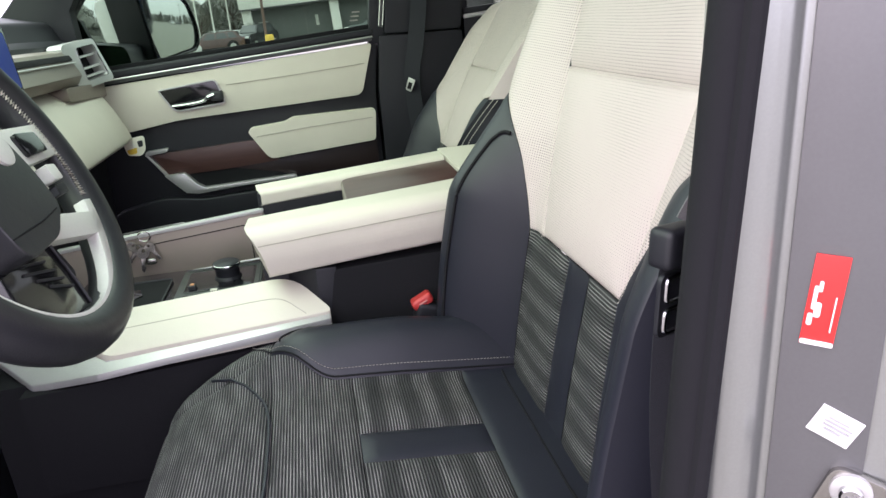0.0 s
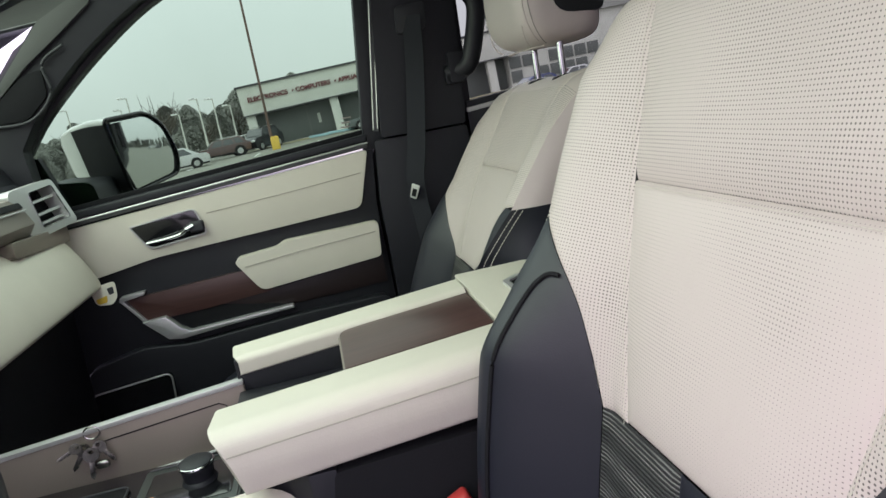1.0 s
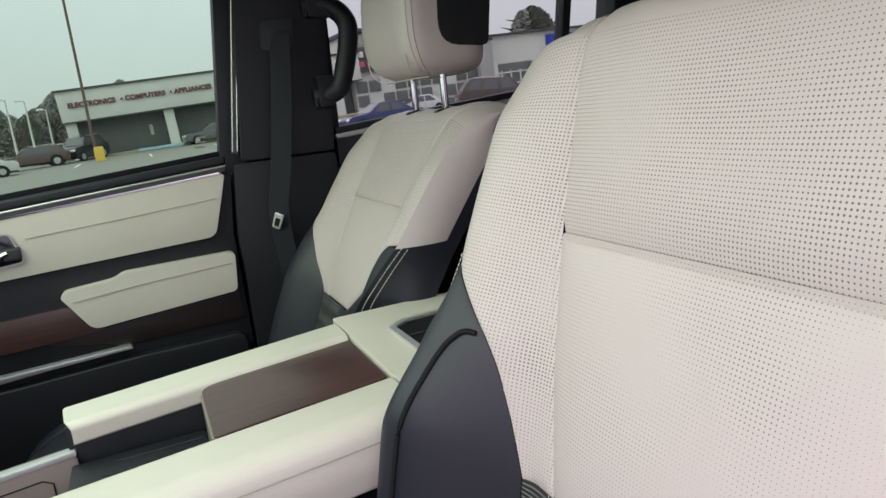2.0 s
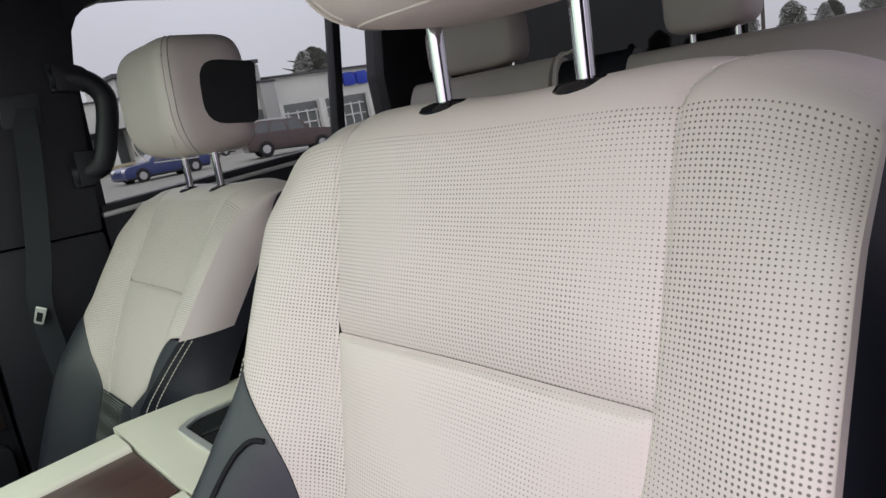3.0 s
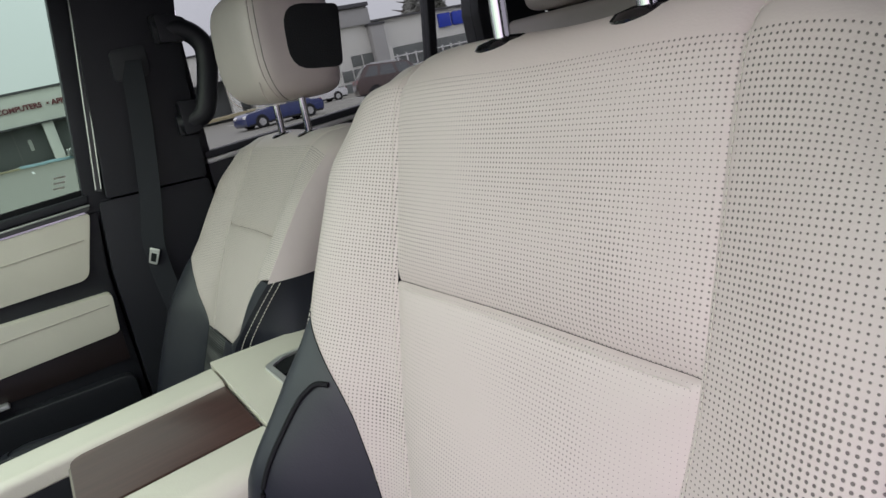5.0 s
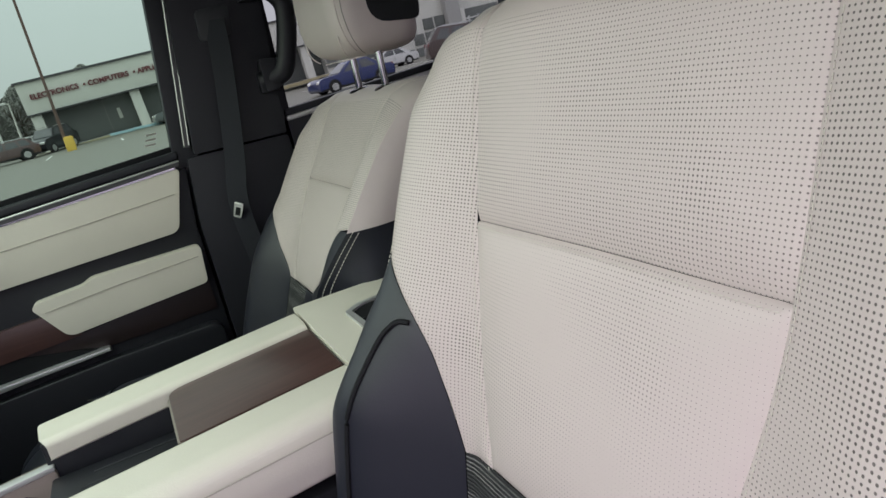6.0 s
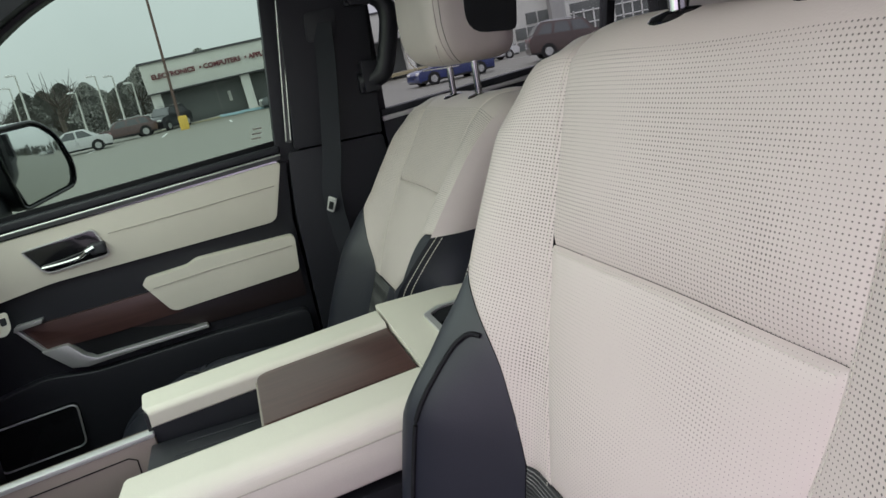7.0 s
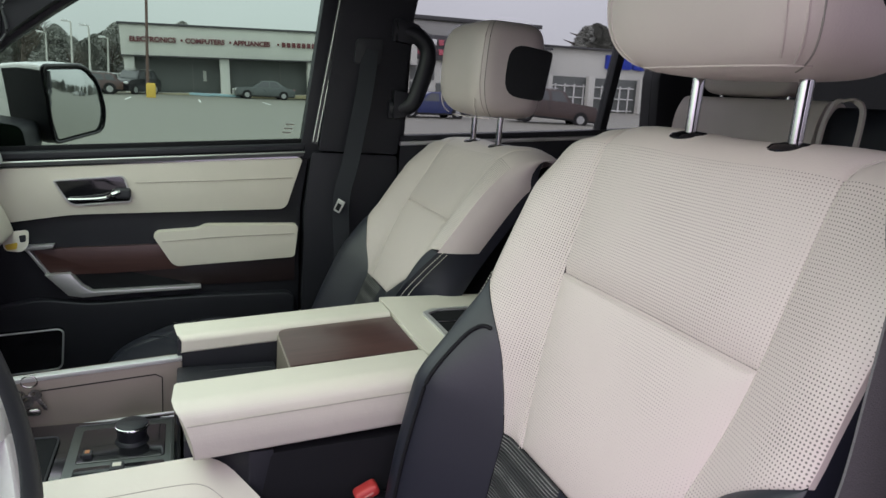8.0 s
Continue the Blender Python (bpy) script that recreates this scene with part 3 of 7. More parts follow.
def build_seat(label):
    root = thing("front_seat", (0.0, SEAT_Y, 0.80), label, "car seat", "front seats")
    # backrest
    lft, rgt = (lambda s: -insert_half(s, -1)), (lambda s: insert_half(s, 1))
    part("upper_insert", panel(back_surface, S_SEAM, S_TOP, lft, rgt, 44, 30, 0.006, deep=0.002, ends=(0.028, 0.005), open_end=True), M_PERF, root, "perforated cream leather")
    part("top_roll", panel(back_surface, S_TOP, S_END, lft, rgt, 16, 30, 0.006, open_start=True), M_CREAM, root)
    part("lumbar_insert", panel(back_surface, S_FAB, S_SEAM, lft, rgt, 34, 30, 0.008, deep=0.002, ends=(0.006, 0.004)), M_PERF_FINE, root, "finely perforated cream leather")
    wrap = 0.04 if CONSOLE > 0 else 0.74
    for sg in (1, -1):
        f = (lambda g: (lambda s: g * insert_half(s, g)))(sg)
        e = (lambda g: (lambda s: g * edge_at(s, g)))(sg)
        mk = (lambda g: (lambda s: g * (max(mark(s, g), insert_half(s, g)) if s < S_WING[g] else BACK_EDGE[g])))(sg)
        wing = S_WING[sg]
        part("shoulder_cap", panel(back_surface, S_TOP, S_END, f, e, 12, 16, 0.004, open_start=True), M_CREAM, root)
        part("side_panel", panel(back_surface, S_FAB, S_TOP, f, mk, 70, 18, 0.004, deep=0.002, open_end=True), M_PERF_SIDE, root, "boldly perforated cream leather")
        low = (lambda g: (lambda s: g * (bend(along(BACK, BACK_S, s)[0].z, [(1.04, cloth_edge(g) + 0.004), (1.272, mark(S_FAB, g))]) if s < S_FAB else mark(s, g))))(sg)
        part("bolster", panel(back_surface, S_LOW, wing, low, e, 60, 22, 0.0035, deep=0.001), M_BLACK, root, "black leather")
        part("side_cover", side_skin(S_LOW, wing, sg, 0.0, 1.0), M_BLACK, root, "black leather")
        part("upper_side_wrap", side_skin(wing, S_END, sg, 0.0, wrap), M_CREAM, root)
        part("upper_side_cover", side_skin(wing, S_END, sg, wrap, 1.0), M_BLACK, root, "black leather")
        part("ribbed_cloth_panel", panel(back_surface, S_LOW, S_FAB, (lambda g: (lambda s: strap_edge(g)))(sg), low, 24, 14, 0.004, deep=0.002), M_RIB_BAND, root, "black and grey ribbed cloth")
        # stitching and piping
        part("seam_stitching", stitches(back_surface, [(S_FAB + (S_END - S_FAB) * i / 60, sg * (insert_half(S_FAB + (S_END - S_FAB) * i / 60, sg) + 0.004)) for i in range(54)], 0.00032, 0.0004, 0.005), M_STITCH, root, "pale thread")
        fall = [S_FAB + (wing - S_FAB) * i / 30 for i in range(31)]
        if CONSOLE < 0 and sg < 0:
            for gap in (0.008, 0.019):
                u = gap / 0.115
                run = [back_surface(q, sg * edge_at(q, sg))[0] + Vector((gap, sg * (0.012 * math.sin(u * math.pi) + (BACK_EDGE[sg] - edge_at(q, sg)) * step(u, 0.0, 0.9) + 0.0022), 0)) for q in fall]
                part("bolster_stitching", stitch_run(run, 0.0008, 0.007), M_STITCH, root, "pale double stitching")
        if sg > 0 and CONSOLE > 0:
            part("edge_stitching", stitches(back_surface, [(q - 0.002, sg * (BACK_EDGE[sg] - 0.003)) for q in [wing - 0.16 * i / 20 for i in range(21)]], 0.0005, 0.0040, 0.005), M_STITCH, root, "pale thread")
        if sg * CONSOLE > 0 and CONSOLE > 0:
            part("bolster_piping", seam_line(back_surface, [(back_at(v.z), sg * v.x) for v in smooth_line([(0.203, 0, 1.391), (0.214, 0, 1.389), (0.223, 0, 1.371), (0.227, 0, 1.337), (0.228, 0, 1.30), (0.229, 0, 1.26), (0.230, 0, 1.18), (0.230, 0, 1.07)], 6)], 0.0027, 0.0038), M_RUBBER, root, "black piping")
    part("centre_strap", panel(back_surface, S_LOW, S_FAB, lambda s: strap_edge(-1), lambda s: strap_edge(1), 20, 8, 0.002, deep=0.001), M_BLACK, root, "black leather")
    part("cross_stitching", stitches(back_surface, [(S_SEAM - 0.0045, -0.15 + 0.30 * i / 20) for i in range(21)], 0.0003, 0.0026, 0.005), M_STITCH, root, "pale thread")
    shell = part("back_shell", prism(rounded([(-0.262, 1.0), (-0.262, 1.58), (-0.20, 1.655), (0.20, 1.655), (0.262, 1.58), (0.262, 1.0)], 0.05), "yz", 0.0, 0.02, 0.004), M_TRIM, root, "black hard plastic")
    shell.data.transform(Matrix.Translation((0.0, SEAT_Y, 0)))
    for v in shell.data.vertices:
        v.co.x += 0.29 + (v.co.z - 1.0) * 0.235
    # cushion
    b0, b1, b2, b3, b4 = base_at(0.205), base_at(0.085), base_at(-0.075), base_at(-0.150), base_at(-0.35)
    end = BASE_S[-1]
    H = 0.152
    front_m, front_l = (M_BLACK, "black leather") if CONSOLE < 0 else (M_RIB, "black and grey ribbed cloth")
    part("rear_cushion_panel", panel(base_surface, 0.0, b1, lambda s: -H, lambda s: H, 12, 16, 0.002), M_BLACK, root, "black leather")
    part("rear_cushion_seam", seam_line(base_surface, [(b1 * 0.55, -0.145 + 0.29 * i / 12) for i in range(13)], 0.0018, 0.0015), M_RUBBER, root)
    for sg in (1, -1):
        part("cushion_cloth", panel(base_surface, b1, b2, (lambda g: (lambda s: strap_edge(g)))(sg), (lambda g: (lambda s: g * H))(sg), 16, 10, 0.004), M_RIB_CUSHION, root, "black and grey ribbed cloth")
        part("cushion_bolster", panel(base_surface, 0.0, b3 + 0.035, (lambda g: (lambda s: g * (H + 0.055 * step(s, b2 + 0.02, b3 + 0.06))))(sg), (lambda g: (lambda s: g * EDGE))(sg), 30, 16, 0.004), M_BLACK, root, "black leather")
        part("cushion_front_corner", panel(base_surface, b3 + 0.035, end, (lambda g: (lambda s: g * (0.207 - 0.03 * step(s, b3 + 0.035, b3 + 0.12))))(sg), (lambda g: (lambda s: g * EDGE))(sg), 22, 10, 0.003), front_m, root, front_l)
        rim = [(0.02 + (b3 + 0.015) * i / 40, sg * (H + 0.055 * step(0.02 + (b3 + 0.015) * i / 40, b2 + 0.02, b3 + 0.06))) for i in range(41)]
        rim += [(b3 + 0.035 + 0.004 * i, rim[-1][1] + sg * (EDGE - abs(rim[-1][1])) * i / 10) for i in range(1, 10)]
        part("cushion_piping", seam_line(base_surface, rim, 0.0013, 0.0014), M_RUBBER, root, "black piping")
        part("cushion_stitching", stitches(base_surface, [(s, a + sg * 0.007) for s, a in rim], 0.0005, 0.0030, 0.005), M_STITCHD, root, "grey thread")
        part("cushion_welt", seam_line(base_surface, [(base_at(v.x), sg * v.y) for v in smooth_line([(0.0, 0.272, 0), (-0.08, 0.266, 0), (-0.135, 0.252, 0), (-0.168, 0.230, 0), (-0.172, 0.214, 0)], 5)], 0.0015, 0.0042), M_RUBBER, root, "black piping")
        part("bolster_edge_stitching", stitches(base_surface, [(0.06 + (b3 - 0.04) * i / 30, sg * 0.262) for i in range(31)], 0.0007, 0.003), M_STITCHD, root, "grey thread")
        rows = []
        for i in range(25):
            s = end * i / 24
            p, nrm = base_surface(s, sg * EDGE)
            rows.append([Vector((p.x, p.y + sg * 0.012 * math.sin(math.pi * min(1, k / 6)), p.z + (0.86 - p.z) * (k / 6) ** 1.2)) for k in range(7)])
        part("cushion_side", sheet(rows), M_BLACK, root, "black leather")
    part("cushion_strap", panel(base_surface, b1, b2, lambda s: strap_edge(-1), lambda s: strap_edge(1), 10, 8, 0.002), M_BLACK, root, "black leather")
    part("thigh_panel", panel(base_surface, b2, b3 + 0.035, lambda s: -(H + 0.055 * step(s, b2 + 0.02, b3 + 0.06)), lambda s: H + 0.055 * step(s, b2 + 0.02, b3 + 0.06), 16, 22, 0.004), front_m, root, front_l)
    part("front_roll", panel(base_surface, b3 + 0.035, end, lambda s: -(0.207 - 0.03 * step(s, b3 + 0.035, b3 + 0.12)), lambda s: 0.207 - 0.03 * step(s, b3 + 0.035, b3 + 0.12), 26, 22, 0.004), front_m, root, front_l)
    part("front_piping", seam_line(base_surface, [(b3 + 0.035 + 0.085 * abs(i / 10 - 1) ** 4, -0.2 + 0.4 * i / 20) for i in range(21)], 0.0022, 0.003), M_BLACK, root, "black piping")
    part("seat_base", box((-0.06, SEAT_Y, 0.875), (0.50, 0.46, 0.13), 0.02), M_TRIM, root, "black plastic and steel base")
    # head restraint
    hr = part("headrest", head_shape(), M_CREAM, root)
    deep = 0.008 if CONSOLE < 0 else 0.0
    part("lower_seam", tube([head_point(-1.02, math.pi + 1.25 * (i / 16 - 1)) for i in range(33)], 0.0012, 6), M_CREAM, hr, "stitched seam")
    for sg in (1, -1):
        part("side_insert", prism(rounded([(0.300, 1.782), (0.388 + deep, 1.776), (0.402 + deep, 1.880), (0.306, 1.890)], [0.04, 0.012, 0.012, 0.04]), "xz", HEAD_Y + sg * (HEAD[1] - 0.026), HEAD_Y + sg * (HEAD[1] + 0.0012), 0.004, 3), M_CARPET, hr, "black cloth")
        part("headrest_stitching", tube([head_point(-1.2 + 2.5 * i / 24, math.pi - sg * 1.12) for i in range(25)], 0.0009, 6), M_STITCHD, hr, "grey thread")
        part("headrest_fold", tube([head_point(-0.85 + 1.9 * i / 24, math.pi - sg * 0.66) for i in range(25)], 0.0011, 6), M_CREAM, hr)
        part("headrest_seam", tube([head_point(-0.95 + 2.1 * i / 24, math.pi - sg * 0.92) for i in range(25)], 0.0014, 6), M_CREAM, hr)
        post = part("post", lathe([(0.0068, 1.66), (0.0068, 1.78)], (0.3475, SEAT_Y + sg * 0.071, 0.0)), M_CHROME, root, "chrome")
        g = part("post_guide", lathe([(0.027, -0.010), (0.0265, 0.000), (0.022, 0.0035), (0.011, 0.005), (0.009, 0.003)], (0.0, 0.0, 0.0)), M_GLOSSBLACK, root, "black plastic")
        g.data.transform(Matrix.Translation((0.346, SEAT_Y + sg * 0.071, 1.671)) @ pose(0, 0, 0, 0, -6, 0) @ Matrix.Diagonal((0.8, 0.9, 1, 1)))
    return root


HEAD, HEAD_Y = (0.084, 0.147, 0.103), SEAT_Y - 0.011


def head_bend(v):
    u = v.y / HEAD[1]
    # the wings sweep forward, and the underside tucks in to the rear
    x = v.x - 0.012 * u * u + (0.02 * (v.z / HEAD[2]) ** 2 if v.z < 0 else 0.0) + 0.055 * v.z
    return Vector((x + 0.328, v.y + HEAD_Y, v.z + 1.836))


def head_point(th, ph, power=4.4):
    def q(v):
        return math.copysign(abs(v) ** (2.0 / power), v)
    return head_bend(Vector((HEAD[0] * q(math.cos(th)) * q(math.cos(ph)), HEAD[1] * q(math.cos(th)) * q(math.sin(ph)), HEAD[2] * q(math.sin(th)))))


def head_shape():
    bm = blob((0.0, 0.0, 0.0), HEAD, 4.4, 44, 30)
    for v in bm.verts:
        v.co = head_bend(v.co)
    return bm


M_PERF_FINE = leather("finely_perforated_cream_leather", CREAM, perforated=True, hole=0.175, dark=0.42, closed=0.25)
build_seat("cream and black leather driver seat with perforated backrest and ribbed cloth")
CONSOLE, HEAD, HEAD_Y = -1, (0.086, 0.126, 0.103), SEAT_Y
BACK_EDGE = {1: 0.280, -1: 0.242}
S_WING = {1: back_at(1.425), -1: back_at(1.431)}
passenger_seat = build_seat("cream and black leather passenger seat set lower beside the far door")
# it leans further back and stands lower than the driver seat; its head restraint is upright
LEANED = Matrix(((1, 0, 0.200, 0.12 - 0.200 * 1.671), (0, 1, 0, 0.887), (0, 0, 0.875, 1.594 - 0.875 * 1.671), (0, 0, 0, 1)))
for o in passenger_seat.children_recursive:
    if o.name.split(".")[0] in ("headrest", "side_insert", "headrest_stitching", "headrest_seam"):
        o.data.transform(Matrix.Translation((0.139, 0.883, -0.077)))
    elif o.name.split(".")[0] in ("post", "post_guide"):
        o.data.transform(Matrix.Translation((0.12, 0.887, -0.077)))
    else:
        o.data.transform(LEANED)
passenger_seat.location = (0.10, SEAT_Y + 0.887, 0.80)
for o in passenger_seat.children:
    o.matrix_parent_inverse = Matrix.Translation(-passenger_seat.location)

# ---------------------------------------------------------------- cab shell
DY = 1.93          # inner face of the far door
floor = solid("floor", box((0.4, 1.09, 0.74), (2.6, 1.75, 0.06), 0.01), M_CARPET, "black carpeted cab floor", kind="structure")
ceiling = solid("ceiling", prism(rounded([(-0.20, 0.16), (-0.20, 2.02), (1.75, 2.02), (1.75, 0.16)], 0.06), "xy", 2.045, 2.09, 0.004), M_LINER, "black cloth headliner", kind="structure")


def far_door():
    d = thing("passenger_door", (-0.2, 1.99, 0.80), "closed passenger door with cream upper panel, brown wood and black lower trim", "car door")
    part("door_shell", prism([(-0.78, 0.80), (0.118, 0.80), (0.112, 1.36), (0.128, 1.50), (-0.80, 1.44)], "xz", 1.945, 2.02, 0.004), M_TRIM, d, "black lower door trim")
    part("lower_swell", prism(rounded([(-0.70, 0.86), (0.09, 0.86), (0.10, 1.13), (-0.14, 1.128), (-0.41, 1.115), (-0.52, 1.13), (-0.66, 1.10)], 0.03), "xz", 1.915, 1.95, 0.012, 3), M_TRIM, d)
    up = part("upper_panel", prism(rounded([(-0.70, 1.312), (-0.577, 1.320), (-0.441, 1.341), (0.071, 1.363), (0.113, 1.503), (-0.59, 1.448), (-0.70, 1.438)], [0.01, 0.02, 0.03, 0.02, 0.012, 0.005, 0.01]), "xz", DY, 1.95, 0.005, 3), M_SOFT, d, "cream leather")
    part("panel_stitching", tube([(-0.30, DY - 0.0005, 1.424), (-0.1, DY - 0.0005, 1.4355), (0.085, DY - 0.0005, 1.449)], 0.0012, 6), M_STITCHL, up, "stitched seam")
    part("belt_strip", prism([(-0.66, 1.447), (0.114, 1.508), (0.116, 1.521), (-0.66, 1.458)], "xz", DY - 0.005, 1.955, 0.003), M_DARKSATIN, d, "dark satin strip")
    part("belt_line", tube([(-0.66, DY - 0.0055, 1.457), (0.116, DY - 0.0055, 1.5195)], 0.0022, 6), M_SATIN, d, "thin bright line")
    part("belt_rail", prism([(-0.72, 1.454), (0.118, 1.522), (0.120, 1.541), (-0.72, 1.476)], "xz", DY + 0.004, 1.985, 0.006, 3), M_TRIM, d)
    part("belt_seal", prism([(-0.72, 1.472), (0.122, 1.539), (0.122, 1.553), (-0.72, 1.487)], "xz", 1.958, 1.972, 0.002), M_RUBBER, d, "black rubber seal")
    arm = part("armrest", prism(rounded([(-0.262, 1.290), (-0.252, 1.301), (-0.155, 1.309), (-0.135, 1.320), (0.104, 1.323), (0.096, 1.232), (-0.213, 1.209)], [0.006, 0.01, 0.01, 0.01, 0.014, 0.012, 0.018]), "xz", 1.915, 1.972, 0.009, 4), M_SOFT, d, "padded cream leather armrest")
    part("armrest_seam", tube([(-0.24, 1.9145, 1.276), (-0.1, 1.9145, 1.288), (0.092, 1.9145, 1.298)], 0.0012, 6), M_STITCHL, arm)
    part("wood_insert", prism(rounded([(-0.535, 1.252), (-0.27, 1.264), (-0.20, 1.262), (-0.19, 1.200), (-0.36, 1.190), (-0.495, 1.188)], 0.006), "xz", 1.934, 1.95, 0.002), M_WOOD, d, "brown open-pore wood")
    part("pocket", prism([(-0.45, 1.192), (-0.33, 1.194), (-0.20, 1.165), (-0.16, 1.150), (-0.40, 1.142)], "xz", 1.938, 1.95, 0.001), M_RUBBER, d, "dark map pocket")
    # the wood runs on under the armrest; its shade is painted in
    part("lower_inlay", prism([(-0.335, 1.192), (-0.19, 1.202), (0.10, 1.228), (0.10, 1.158), (-0.15, 1.152), (-0.20, 1.166)], "xz", 1.9395, 1.95, 0.001), M_BROWN, d, "lower wood with the armrest's shade in its dark brown")
    part("trim_tab", prism(rounded([(-0.548, 1.251), (-0.488, 1.258), (-0.484, 1.267), (-0.543, 1.263)], 0.003), "xz", 1.924, 1.945, 0.002), M_SATIN, d, "satin silver")
    part("trim_edge", prism([(-0.546, 1.252), (-0.539, 1.253), (-0.498, 1.194), (-0.505, 1.190)], "xz", 1.926, 1.945, 0.001), M_SATIN, d, "satin silver")
    part("pull_trim", prism([(-0.508, 1.192), (-0.452, 1.195), (-0.425, 1.160), (-0.403, 1.147), (-0.148, 1.156), (-0.145, 1.147), (-0.30, 1.140), (-0.425, 1.131), (-0.458, 1.137)], "xz", 1.918, 1.945, 0.003), M_SATIN, d, "satin silver")
    bz = part("handle_recess", prism(rounded([(-0.478, 1.423), (-0.327, 1.440), (-0.309, 1.378), (-0.445, 1.365)], [0.006, 0.012, 0.012, 0.02]), "xz", DY - 0.003, DY + 0.012, 0.002), M_GLOSSBLACK, d, "black handle recess")
    ring = rounded([(-0.479, 1.424), (-0.326, 1.441), (-0.308, 1.377), (-0.446, 1.364)], [0.006, 0.012, 0.012, 0.02])
    part("handle_bezel", tube([(x, DY - 0.004, z) for x, z in ring], 0.0024, 6, closed=True, up=(0, 1, 0)), M_SATIN, bz, "satin silver rim")
    part("door_handle", tube(smooth_line([(-0.449, DY - 0.007, 1.380), (-0.41, DY - 0.012, 1.382), (-0.37, DY - 0.016, 1.387), (-0.352, DY - 0.018, 1.396), (-0.335, DY - 0.014, 1.402)], 5), [0.0042] * 15 + [0.007] * 6, 8, up=(0, 1, 0)), M_CHROME, d, "chrome pull")
    part("handle_pivot", box((-0.328, DY - 0.008, 1.398), (0.034, 0.02, 0.026), 0.006, 3), M_TRIM2, d)
    rim = rounded([(-0.475, 0.955), (-0.468, 1.060), (-0.66, 1.045), (-0.66, 0.94)], 0.018)
    pk = part("lower_bin", prism(rim, "xz", 1.896, 1.93, 0.004), M_GLOSSBLACK, d, "black door bin")
    part("bin_rim", tube([(x, 1.895, z) for x, z in rim], 0.0022, 8, closed=True, up=(0, 1, 0)), M_SATIN, pk, "thin silver rim")
    # window frame: front slope along the windscreen pillar, upright channel at the rear
    part("window_frame", prism([(-0.74, 1.475), (-0.66, 1.480), *[(q.x, q.z) for q in smooth_line([(-0.66, 0, 1.62), (-0.585, 0, 1.708), (-0.44, 0, 1.830), (-0.285, 0, 1.928), (-0.10, 0, 1.985), (0.19, 0, 2.005)], 5)], (0.19, 2.06), (-0.3, 2.06), (-0.62, 1.86), (-0.80, 1.66)], "xz", 1.945, 1.99, 0.004), M_TRIM, d)
    part("rear_channel", prism([(0.105, 1.50), (0.160, 1.50), (0.218, 2.02), (0.168, 2.02)], "xz", 1.94, 1.99, 0.003), M_TRIM, d)
    cs = part("channel_strip", prism([(0.136, 1.545), (0.150, 1.541), (0.220, 2.0), (0.206, 2.0)], "xz", 1.930, 1.942, 0.002), M_DARKSATIN, d, "dark satin strip")
    for dx in (0.002, 0.0125):
        part("strip_line", tube([(0.136 + dx, 1.9292, 1.548), (0.206 + dx, 1.9292, 1.998)], 0.0016, 6), M_SATIN, cs, "thin bright line")
    for k in range(3):
        part("etched_mark", box((0.080 - 0.004 * k, 1.9632, 1.588 - 0.011 * k), (0.022, 0.0006, 0.0035)), M_STITCHD, d, "faint etched glass mark")
    w = part("window_pane", prism([(-0.70, 1.46), (0.15, 1.52), (0.20, 2.02), (-0.25, 2.02), (-0.62, 1.74), (-0.70, 1.60)], "xz", 1.964, 1.969), M_WINDOW, d, "green-tinted glass")
    return d


far_door()


